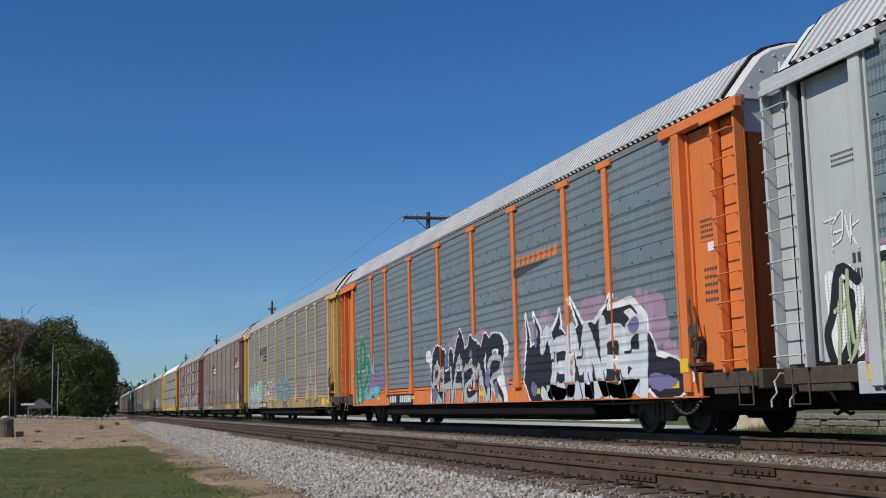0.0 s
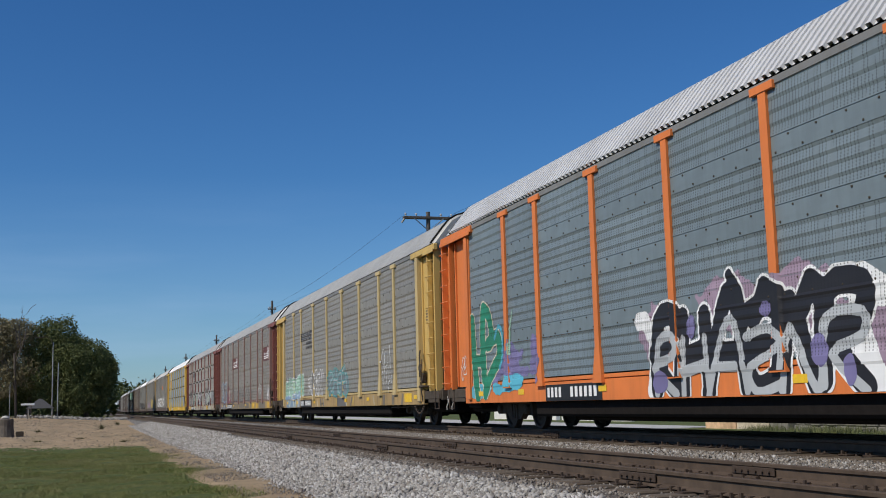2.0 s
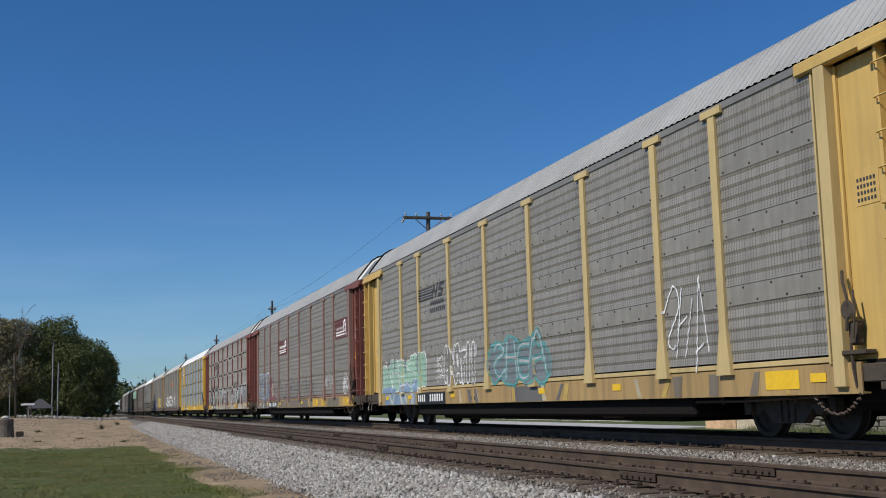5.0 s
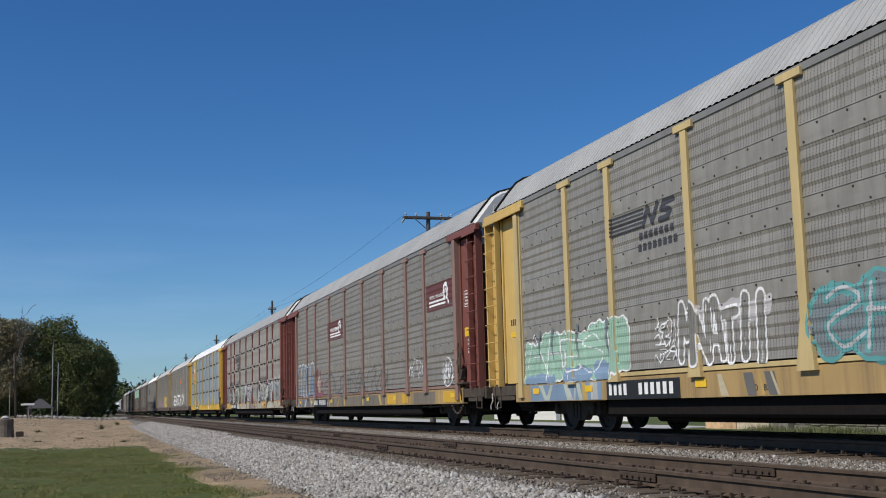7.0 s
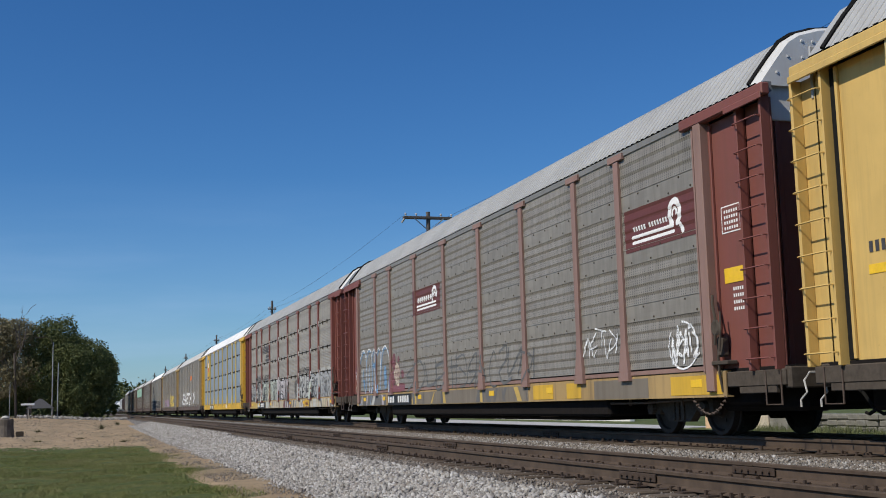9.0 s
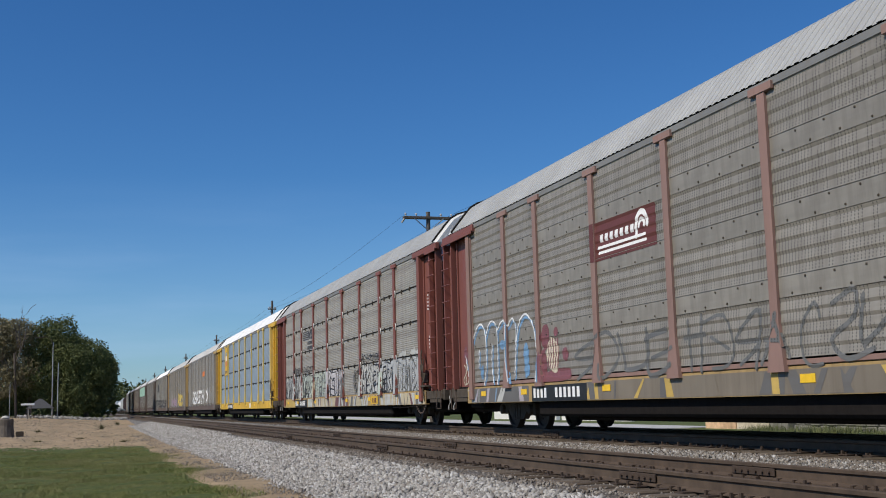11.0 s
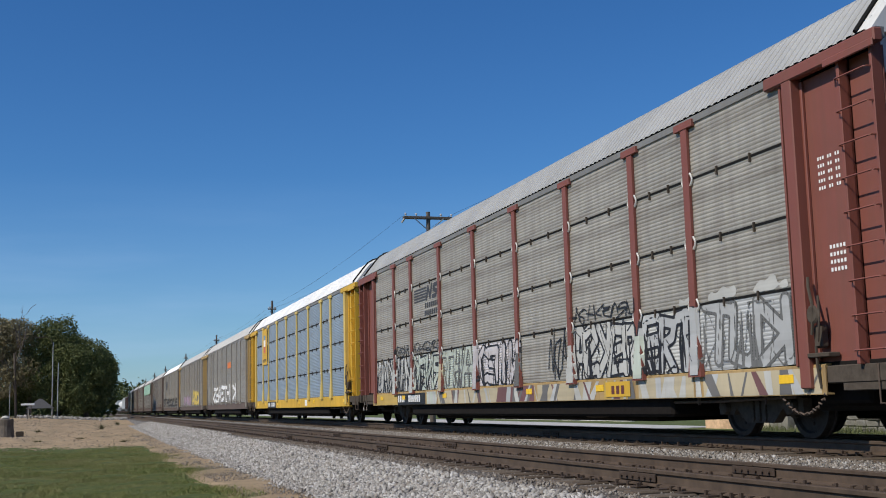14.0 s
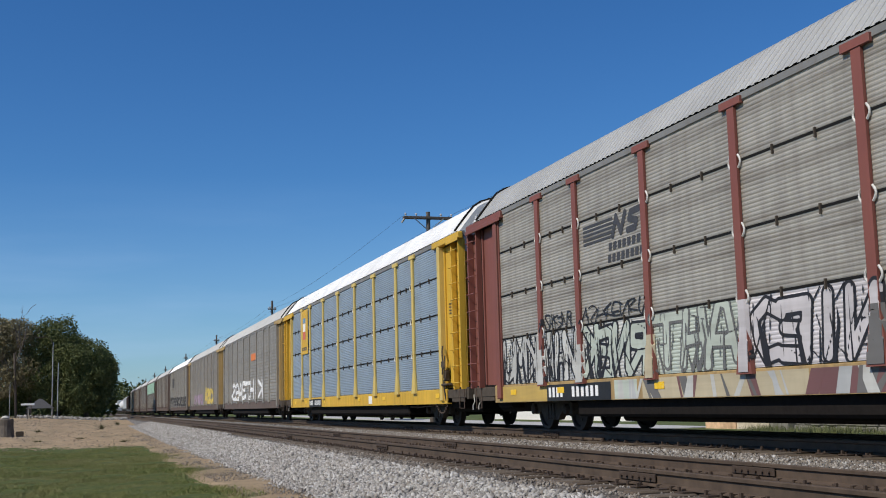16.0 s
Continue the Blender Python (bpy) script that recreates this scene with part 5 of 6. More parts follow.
    spray(c, "graffiti_layer", "g_bright", block_field([(4.0, 8.2, 0.66, 0.98, 0.0)], 0.05), 3.8, 8.4, 0.64, 1.02, 3)
    spray(c, "graffiti_layer", "g_black", strokes_field([([(y, 1.45), (y - 0.25, 1.45), (y - 0.3, 1.62)], 0.025) for y in (8.0, 6.6, 4.5)] + [([(y, 1.15), (y - 0.2, 0.66)], 0.022) for y in (8.1, 7.3, 6.6, 6.1, 5.4, 4.7)]), 3.4, 8.6, 0.64, 1.8, 4)
    spray(c, "graffiti_layer", "g_violet", blobs_field([(8.75, 2.0, 0.08, 0.25), (8.9, 0.9, 0.2, 0.14), (4.1, 1.9, 0.2, 0.15), (3.2, 0.9, 0.5, 0.14)], 0.03), 2.4, 9.4, 0.64, 2.4, 4)
    # green letters, blue and violet haze
    green = [(curve_pts([(26.0, 2.62), (25.9, 1.7), (25.7, 0.8)]), 0.19), (curve_pts([(25.15, 2.85), (25.25, 2.2), (25.2, 1.25)]), 0.19), ([(25.8, 1.65), (25.3, 1.62)], 0.14), (curve_pts([(25.15, 2.88), (24.8, 2.7), (24.6, 2.25), (24.75, 2.0)]), 0.16),
             (curve_pts([(24.9, 2.0), (24.2, 2.15), (24.1, 1.7), (24.6, 1.35), (24.9, 1.1), (25.15, 0.85)]), 0.17)]
    spray(c, "graffiti_layer", "g_violet", blobs_field([(23.4, 1.5, 0.75, 0.42), (24.4, 1.25, 0.5, 0.25), (21.9, 1.5, 0.3, 0.5), (22.9, 1.3, 0.4, 0.25)], 0.16), 21.4, 25.2, 0.99, 2.1, 0)
    spray(c, "graffiti_layer", "g_cyan", blobs_field([(23.3, 1.06, 0.75, 0.2), (25.6, 0.9, 0.9, 0.2), (24.3, 0.95, 0.6, 0.12)], 0.05), 22.3, 26.6, 0.66, 1.4, 1)
    spray(c, "graffiti_layer", "g_cream", strokes_field(green, 0.035), 23.5, 26.5, 0.7, 3.2, 2)
    spray(c, "graffiti_layer", "g_green", strokes_field(green), 23.5, 26.5, 0.66, 3.2, 3, "green graffiti letters")
    spray(c, "graffiti_layer", "g_cyan", strokes_field([(curve_pts([(24.4, 2.12), (24.1, 2.38), (23.87, 2.2), (23.9, 1.67), (24.1, 1.42)]), 0.05)]), 23.5, 24.8, 1.2, 2.6, 4)
    spray(c, "graffiti_layer", "g_mint", strokes_field([([(23.15, 2.7), (23.35, 2.3), (23.42, 1.75)], (0.02, 0.07))]), 22.9, 23.7, 1.5, 2.9, 4)
    # orange word mark above a black swoosh
    marks = [(9.75 - 0.30 * q - 0.22, 9.75 - 0.30 * q, 3.60, 3.80, -0.35) for q in range(8)]
    spray(c, "company_lettering", "orange", block_field(marks, 0.0), 7.1, 9.95, 3.58, 3.85, 1, "orange-red slanted company lettering blocks", 0.018)
    spray(c, "company_swoosh", "dark", lambda Y, Z: np.maximum(np.maximum(3.38 + (9.8 - Y) * 0.085 - Z, Z - 3.57), Y - 9.82), 7.5, 9.9, 3.3, 3.6, 1, "black swoosh mark", 0.03)
    plate(c, "data_panel", 1.45, 1.92, 3.05, 3.45, M["orange"], -1.402, "stencilled data panel")
    for k in range(4):
        bars(c, 1.5, 3.1 + 0.085 * k, 0.38, 0.045, 6, M["dark"], x=-1.41)
    plate(c, "white_label", 1.5, 1.68, 2.88, 3.02, M["white"], -1.404)
    for k in range(5):
        bars(c, 1.45, 2.1 + 0.12 * k, 0.4, 0.05, 5, M["dark"], x=-1.404)
    door_tag(c, 26.7, 27.3, 1.3, 1.75, "sec", 4, "g_white", -1.412)
    plate(c, "warning_plate", 2.16, 2.42, 1.02, 1.24, M["reflector"], SIDE - 0.072)
    # grey car ahead
    c = CARS[-1]
    piece(c, 21.5, 26.2, 0.8, 2.15, "utear", 14, [("g_pink", 0.24), ("g_white", 0.16), ("g_black", 0.10), ("g_lime", -0.03)], "white, black and lime graffiti letters", 0.15, floor=0.65)
    door_tag(c, 26.6, 27.3, 2.55, 2.9, "teik", 9, "g_white", -1.412)
    for letters, seed, m, x, w in (("uch", 33, "g_white", -1.412, 0.24), ("cu", 34, "g_black", -1.4165, 0.15), ("hn", 35, "g_lime", -1.421, 0.07)):
        door_tag(c, 26.45, 27.35, 1.08, 2.0, letters, seed, m, x, w)
    for k, w in enumerate((0.44, 0.30)):
        bars(c, 26.52, 2.06 + 0.2 * k, w, 0.13, 6 - 3 * k, M["dark"], x=-1.404)
    for k in range(3):
        bars(c, 26.5, 3.55 + 0.07 * k, 0.6, 0.03, 14, M["dark"], x=-1.404)
    plate(c, "warning_plate", 25.4, 26.5, 0.78, 0.98, M["reflector"], SIDE - 0.003)
    # faded yellow car
    c = CARS[1]
    blocks = [(25.0, 26.1, 1.02, 1.85, -0.25), (23.9, 25.1, 1.02, 2.0, -0.1), (22.6, 23.85, 1.02, 1.92, 0.05), (21.7, 22.7, 1.02, 2.05, 0.0), (20.98, 21.8, 1.12, 2.08, 0.0)]
    spray(c, "graffiti_layer", "g_white", lambda Y, Z: block_field(blocks, 0.05)(Y, Z) - 0.035, 20.6, 26.4, 0.98, 2.2, 0)
    spray(c, "graffiti_layer", "g_mint", block_field(blocks, 0.05), 20.6, 26.4, 1.0, 2.15, 1, "mint green graffiti letters with white outlines")
    spray(c, "graffiti_layer", "w_blue", blobs_field([(25.3, 1.04, 0.9, 0.16), (23.3, 1.1, 0.8, 0.2), (22.1, 1.15, 0.4, 0.2)], 0.05), 21.4, 26.3, 1.0, 1.4, 2)
    piece(c, 21.2, 25.8, 1.15, 1.9, "ahesi", 22, [("g_white", 0.0)], "white inner lines of the mint letters", 0.017, drips="g_white", start=3, loose=0.2)
    spray(c, "graffiti_layer", "g_slate", strokes_field([([(y, 2.05), (y + 0.06, 1.75), (y - 0.05, 1.45)], (0.07, 0.015)) for y in (25.15, 24.45, 23.2, 21.85)]), 20.6, 26.4, 1.2, 2.15, 5)
    piece(c, 16.6, 19.1, 1.2, 1.98, "mnatii", 23, [("g_white", 0.045), ("scr_grey", 0.0)], "white outlined graffiti letters", 0.08, drips="g_white", start=1)
    spray(c, "graffiti_layer", "w_lilac", block_field([(16.5, 19.15, 1.72, 2.03, 0.0)], 0.05), 16.3, 19.3, 1.6, 2.15, 0)
    spray(c, "graffiti_layer", "g_teal", blobs_field([(15.2, 1.55, 0.5, 0.5), (14.2, 1.55, 0.75, 0.6), (13.0, 1.5, 0.7, 0.55), (12.3, 1.4, 0.5, 0.45)], 0.05), 11.6, 15.9, 0.7, 2.3, 0)
    spray(c, "graffiti_layer", "g_slate", blobs_field([(15.2, 1.55, 0.43, 0.43), (14.2, 1.55, 0.68, 0.53), (13.0, 1.5, 0.63, 0.48), (12.3, 1.4, 0.43, 0.38)], 0.05), 11.6, 15.9, 0.9, 2.3, 1, "teal and grey graffiti letters")
    piece(c, 12.1, 15.4, 1.2, 1.95, "shea", 24, [("g_teal", 0.05), ("g_silver", 0.0)], "pale strokes of the teal letters", 0.03, start=2)
    for q, letters in enumerate(("aetk", "cash", "nesr")):
        tag_line(c, 19.3, 20.0, 1.72 - 0.24 * q, 1.9 - 0.24 * q, letters, 5 + q, "g_white", 0.013)
    tag_line(c, 5.6, 6.9, 1.2, 2.3, "sha", 6, "g_white", 0.016)
    stripes_logo(c, 19.1, 21.5, 3.15, 3.93, "dark")
    lettering(c, "LD    80000", 17.15, 0.70, 0.13, M["dark"], SIDE - 0.003)
    plate(c, "blue_overspray", 22.2, 25.8, 0.63, 0.96, M["w_blue"], SIDE - 0.001, thick=0.003)
    slashes(c, 22.3, 25.6, 0.635, 0.955, 11, 95, ("w_white", "w_mint", "w_silver", "w_yellow"))
    plate(c, "grey_overspray", 12.2, 14.2, 0.63, 0.96, M["w_grey"], SIDE - 0.001, thick=0.003)
    slashes(c, 3.0, 8.0, 0.635, 0.965, 7, 91, ("w_yellow", "sill_grey", "w_cream"))
    slashes(c, 11.0, 18.0, 0.635, 0.965, 10, 92, ("w_cream", "w_grey", "w_yellow", "w_cream"))
    plate(c, "orange_patch", 3.2, 4.0, 0.70, 0.96, M["reflector"], SIDE - 0.002)
    plate(c, "data_panel", 1.45, 1.9, 2.95, 3.4, M["yellow"], -1.402)
    for k in range(4):
        bars(c, 1.5, 3.0 + 0.085 * k, 0.38, 0.045, 6, M["dark"], x=-1.41)
    bars(c, 26.5, 2.35, 0.7, 0.14, 6, M["dark"], x=-1.404)
    plate(c, "notice", 26.45, 27.2, 2.08, 2.2, M["reflector"], -1.403)
    # brown car
    c = CARS[2]
    wheel_logo(c, 2.47, 5.0, 3.18, 3.93, True)
    wheel_logo(c, 16.35, 18.95, 3.2, 3.93, False)
    arches = [curve_pts(p, 5) for p in ([(26.75, 1.8), (26.5, 1.25), (26.35, 1.9), (25.9, 2.4), (25.55, 2.52), (25.25, 2.3), (25.2, 1.6), (25.35, 1.05)], [(25.2, 2.2), (24.95, 2.48), (24.7, 2.53), (24.42, 2.35), (24.38, 1.6), (24.42, 1.05)],
              [(24.38, 2.3), (24.05, 2.48), (23.75, 2.42), (23.8, 1.7), (23.6, 1.1)], [(23.65, 2.35), (23.35, 2.5), (23.15, 2.25), (23.2, 1.9)], [(23.3, 1.2), (23.15, 1.9), (22.95, 2.35), (22.55, 2.53), (22.15, 2.3), (21.97, 1.8), (21.9, 1.0)], [(24.75, 2.0), (24.8, 1.5), (24.7, 1.1)], [(25.7, 1.9), (25.75, 1.5)])]
    inner = [[(y - 0.07, z - 0.07) for y, z in p] for p in arches]
    spray(c, "graffiti_layer", "g_blue", strokes_field([(p, 0.035) for p in inner]), 21.6, 27.0, 1.02, 2.8, 0)
    spray(c, "graffiti_layer", "g_white", strokes_field([(p, 0.022) for p in arches]), 21.6, 27.0, 1.02, 2.8, 1, "blue and white outlined graffiti letters", 0.026)
    spray(c, "graffiti_layer", "g_blue", blobs_field([(22.55, 1.5, 0.15, 0.36), (24.0, 1.95, 0.3, 0.08), (25.5, 1.3, 0.12, 0.2)], 0.05), 22.0, 26.0, 1.0, 2.2, 2)
    spray(c, "graffiti_layer", "g_maroon", blobs_field([(21.45, 1.95, 0.22, 0.28), (20.88, 2.02, 0.13, 0.11), (20.42, 1.55, 0.16, 0.13), (20.85, 1.14, 0.75, 0.15), (21.6, 1.35, 0.22, 0.38), (26.75, 1.85, 0.14, 0.18)], 0.03), 20.0, 27.0, 1.02, 2.4, 0)
    spray(c, "graffiti_layer", "g_cream", blobs_field([(21.05, 1.58, 0.36, 0.36)], 0.07), 20.5, 21.6, 1.2, 2.1, 1)
    spray(c, "graffiti_layer", "g_maroon", strokes_field([([(y, 1.9), (y - 0.05, 1.6), (y + 0.04, 1.3)], 0.024) for y in (21.3, 21.18, 21.05, 20.92, 20.8)]), 20.5, 21.6, 1.2, 2.0, 2, "maroon graffiti with cream lines")
    piece(c, 16.0, 20.0, 1.08, 1.75, "rcue", 43, [("g_grey", 0.0)], "dark sprayed graffiti strokes", 0.042, loose=0.24)
    piece(c, 9.6, 15.6, 1.08, 1.8, "heracsnk", 46, [("g_grey", 0.0)], "dark sprayed graffiti strokes", 0.032, loose=0.24)
    tag_line(c, 2.65, 3.45, 1.25, 1.68, "neats", 44, "g_white", 0.026)
    tag_line(c, 5.5, 6.95, 1.5, 1.85, "netuk", 45, "g_white", 0.016)
    spray(c, "scribble", "g_white", strokes_field([([(3.12 + 0.46 * math.cos(a), 1.46 + 0.38 * math.sin(a)) for a in [2 * math.pi * q / 20 for q in range(5, 23)]], 0.016)]), 2.4, 3.8, 1.0, 2.0, 3, "", 0.022)
    for y0, y1 in ((2.0, 3.6), (7.2, 7.9), (8.6, 9.7)):
        plate(c, "yellow_patch", y0, y1, 0.66, 0.96, M["bright_yellow"], SIDE - 0.002)
    for y0, y1, m in ((22.5, 26.4, "w_grey"), (4.4, 6.6, "sill_grey"), (10.0, 19.5, "sill_grey")):
        plate(c, "worn_patch", y0, y1, 0.63, 0.97, M[m], SIDE - 0.0005, thick=0.003)
    slashes(c, 9.9, 19.8, 0.64, 0.96, 26, 93, ("w_grey", "sill_grey", "w_yellow", "sill_grey"))
    slashes(c, 22.6, 26.3, 0.64, 0.96, 9, 94, ("w_white", "w_blue", "w_pink"))
    plate(c, "white_data_panel", 1.42, 1.95, 3.08, 3.5, M["white"], -1.402)
    plate(c, "brown_data_panel", 1.44, 1.93, 3.1, 3.48, M["brown"], -1.405)
    for k in range(4):
        bars(c, 1.48, 3.13 + 0.085 * k, 0.4, 0.045, 6, M["white"], x=-1.412)
    plate(c, "yellow_notice", 1.42, 1.95, 2.32, 2.55, M["reflector"], -1.404)
    for k in range(4):
        bars(c, 1.45, 1.9 + 0.1 * k, 0.3, 0.05, 5, M["white"], x=-1.404)
    door_tag(c, 26.5, 27.3, 1.1, 1.7, "suet", 47, "g_cream", -1.412)
    # rust red car
    c = CARS[3]
    for y0, y1, letters, seed, edge, fill in ((24.0, 26.1, "wmk".replace("w", "u"), 51, "g_black", "w_white"), (21.95, 23.6, "ahn", 52, "g_black", "w_white"), (19.0, 21.6, "kenr", 53, "g_black", "w_mint"), (16.1, 18.7, "tha", 54, "g_grey", "w_mint"),
                                              (12.9, 15.7, "cein", 58, "g_black", "w_lilac"), (7.2, 9.9, "asker", 55, "g_black", "w_white"), (5.2, 7.0, "ert", 59, "g_black", "w_silver"), (2.6, 4.9, "tuk", 56, "g_grey", "w_silver")):
        lines = word(y0, y1, 1.12, 1.95, letters, 0.085, seed, 0.06, 0.05, 1)
        spray(c, "graffiti_layer", edge, strokes_field(lines, 0.05), y0 - 0.2, y1 + 0.2, 1.03, 2.05, 0)
        spray(c, "graffiti_layer", fill, strokes_field(lines), y0 - 0.2, y1 + 0.2, 1.03, 2.04, 1, "black outlined graffiti over pale washes")
        thin = word(y0, y1, 1.08, 2.0, letters[::-1] + letters[:2], 0.014, seed + 40, 0.1, 0.05, 1, 0.16)
        spray(c, "graffiti_layer", edge, strokes_field(thin), y0 - 0.1, y1 + 0.1, 1.03, 2.05, 3)
        rng = random.Random(seed)
        cuts = [([(y, 1.95 - rng.uniform(0, 0.3)), (y + rng.uniform(-0.1, 0.1), 1.5), (y + rng.uniform(-0.2, 0.2), 1.04)], (0.012, rng.uniform(0.015, 0.07))) for y in [rng.uniform(y0, y1) for _ in range(9)]]
        spray(c, "graffiti_layer", edge, strokes_field(cuts), y0 - 0.1, y1 + 0.1, 1.03, 2.05, 2)
    for y0, y1, seed in ((7.2, 9.9, 60), (18.9, 21.6, 61), (21.9, 23.7, 63)):
        tag_line(c, y0, y1, 2.12, 2.36, "ashkenru", seed, "g_black", 0.016)
    spray(c, "graffiti_layer", "w_white", block_field([(2.6, 4.9, 2.09, 2.2, 0.0), (5.2, 5.6, 2.09, 2.2, 0.0)], 0.09), 2.5, 6.0, 2.09, 2.3, 0)
    tag_line(c, 10.3, 11.2, 1.2, 1.9, "nksa", 62, "g_black", 0.018)
    for j, y in enumerate(BODY[c.name][0]):
        foot = ("w_silver", "w_mint", "w_white", "w_grey", "w_lilac", "w_cream", "w_white", "w_white")[j]
        top = 2.02 if j in (0, 4) else 1.7
        spray(c, "painted_foot", foot, lambda Y, Z: np.abs(Y - y) - 0.30 + 0 * Z, y - 0.10 if top > 1.9 else y - 0.14, y + 0.10 if top > 1.9 else y + 0.14, 0.97, top, 3)
    stripes_logo(c, 18.95, 21.4, 3.12, 3.98, "dark")
    for y0, y1, m in ((2.0, 5.0, "w_cream"), (7.4, 8.6, "w_yellow"), (9.4, 11.9, "w_cream"), (14.4, 19.2, "w_cream"), (12.1, 14.2, "w_maroon"), (23.4, 26.2, "w_yellow"), (5.3, 7.2, "w_cream"), (19.4, 20.3, "w_mint")):
        plate(c, "sill_overspray", y0, y1, 0.63, 0.97, M[m], SIDE - 0.0005, thick=0.003)
    for k in range(9):
        slashes(c, 2.1 + 2.0 * k, 4.0 + 2.0 * k, 0.63, 0.97, 7, 80 + k, ("w_grey", "w_silver", "w_maroon", "w_white", "w_grey"))
    plate(c, "notice", 7.5, 8.5, 0.67, 0.94, M["bright_yellow"], SIDE - 0.012)
    bars(c, 7.7, 0.72, 0.6, 0.15, 3, M["logo_maroon"], x=SIDE - 0.0195)
    for k in range(5):
        bars(c, 1.45, 3.3 + 0.1 * k, 0.48, 0.045, 9, M["white"], skip=(3, 6), x=-1.404)
    for k in range(4):
        bars(c, 1.45, 2.2 + 0.1 * k, 0.35, 0.05, 5, M["white"], x=-1.404)
    # bright yellow car
    c = CARS[4]
    plate(c, "shield_plate", 22.05, 23.8, 2.95, 4.9, M["bright_yellow"], SIDE - 0.03, "yellow plate with a small shield")
    plate(c, "shield_white", 22.6, 23.2, 3.95, 4.3, M["white"], SIDE - 0.035)
    plate(c, "shield_red", 22.6, 23.2, 3.6, 3.93, M["shield_red"], SIDE - 0.035)
    plate(c, "shield_blue", 22.6, 23.2, 4.32, 4.55, M["g_blue"], SIDE - 0.035)
    bars(c, 22.3, 3.1, 1.2, 0.16, 8, M["dark"], x=SIDE - 0.036)
    plate(c, "notice", 10.4, 10.9, 0.68, 0.94, M["white"], SIDE - 0.003)
    for k in range(4):
        bars(c, 1.5, 3.0 + 0.085 * k, 0.38, 0.045, 6, M["dark"], x=-1.41)
    # far cars
    piece(CARS[5], 7.4, 21.5, 1.25, 2.2, "seaethik", 71, [("g_white", 0.0)], "white graffiti letters", 0.12)
    plate(CARS[5], "company_mark", 10.0, 12.0, 3.4, 3.8, M["orange"], SIDE - 0.03)
    piece(CARS[6], 5.0, 12.0, 1.2, 2.2, "asek", 72, [("g_yellow", 0.1)], "yellow graffiti letters", 0.08)
    piece(CARS[6], 14.0, 22.0, 1.2, 1.8, "thnrak", 73, [("g_pink", 0.1)], "pink graffiti letters", 0.08)
    piece(CARS[7], 3.0, 26.0, 1.15, 1.95, "sathenrkcasuhe", 74, [("g_black", 0.05)], "dark graffiti letters", 0.06)
    plate(CARS[7], "company_mark", 20.0, 22.5, 3.2, 4.2, M["dark"], SIDE - 0.03)
    plate(CARS[9], "graffiti_block", 4.0, 25.0, 3.3, 4.85, M["g_mint"], SIDE - 0.09, "mint green block of roller paint")


mark_cars()


# ---- cars at the tail of the train ----
def hopper(k, material, label):
    car = thing("hopper_car", label, "freight car", "train of freight cars")
    prof = [(-1.5, 1.5), (-1.5, 4.3), (-1.2, 4.55), (1.2, 4.55), (1.5, 4.3), (1.5, 1.5), (0.5, 0.8), (-0.5, 0.8)]
    part("body", lambda: Geo().sweep(prof, 1.2, 27.4), M[material], car, "", key="hopperbody")
    for j in range(14):
        part("side_post", lambda: Geo().cbox(-1.58, -1.5, -0.07, 0.07, 1.5, 4.3, 0.01), M[material], car, "", pose(0, 2.0 + j * 1.89, 0), key="hopperpost")
    part("underframe", lambda: Geo().cbox(-0.5, 0.5, 0.3, 28.3, 0.7, 1.0, 0.03), M["black"], car, "", key="hframe")
    for yc in (3.6, 25.0):
        tr = part("truck", truck_geo, M["truck"], car, "", pose(0, yc, 0), key="truck")
        for q in (-0.89, 0.89):
            part("wheelset", wheelset_geo, M["wheel"], tr, "", pose(0, q, WHEEL_R), key="wheelset")
    CARS[k] = car


def tank(k, material, label):
    car = thing("tank_car", label, "freight car", "train of freight cars")
    def shell():
        g = Geo()
        rings = [(2.0, 0.3), (2.1, 0.9), (2.35, 1.3), (2.8, 1.5), (25.8, 1.5), (26.25, 1.3), (26.5, 0.9), (26.6, 0.3)]
        s = 20
        g.v = [(r * math.cos(2 * math.pi * j / s), y, 2.75 + r * math.sin(2 * math.pi * j / s)) for y, r in rings for j in range(s)]
        g.f = [(a * s + j, a * s + (j + 1) % s, (a + 1) * s + (j + 1) % s, (a + 1) * s + j) for a in range(len(rings) - 1) for j in range(s)]
        g.f += [tuple(range(s)), tuple(range((len(rings) - 1) * s, len(rings) * s))]
        return g
    part("tank_shell", shell, M[material], car, "", key="tankshell", smooth=True)
    part("dome", lambda: Geo().cbox(-0.5, 0.5, 13.6, 15.0, 4.2, 4.6, 0.08), M[material], car, "", key="dome")
    part("underframe", lambda: Geo().cbox(-0.5, 0.5, 0.3, 28.3, 0.75, 1.2, 0.03), M["black"], car, "", key="tframe")
    for yc in (3.6, 25.0):
        tr = part("truck", truck_geo, M["truck"], car, "", pose(0, yc, 0), key="truck")
        for q in (-0.89, 0.89):
            part("wheelset", wheelset_geo, M["wheel"], tr, "", pose(0, q, WHEEL_R), key="wheelset")
    CARS[k] = car


hopper(13, "tail_dark", "dark brown covered hopper car far down the line")
hopper(14, "light_grey", "light grey covered hopper car far down the line")
tank(15, "white_paint", "white tank car far down the line")
tank(16, "white_paint", "white tank car far down the line")
hopper(17, "light_grey", "light grey covered hopper car far down the line")
tank(18, "white_paint", "white tank car far down the line")
tank(19, "white_paint", "white tank car far down the line")


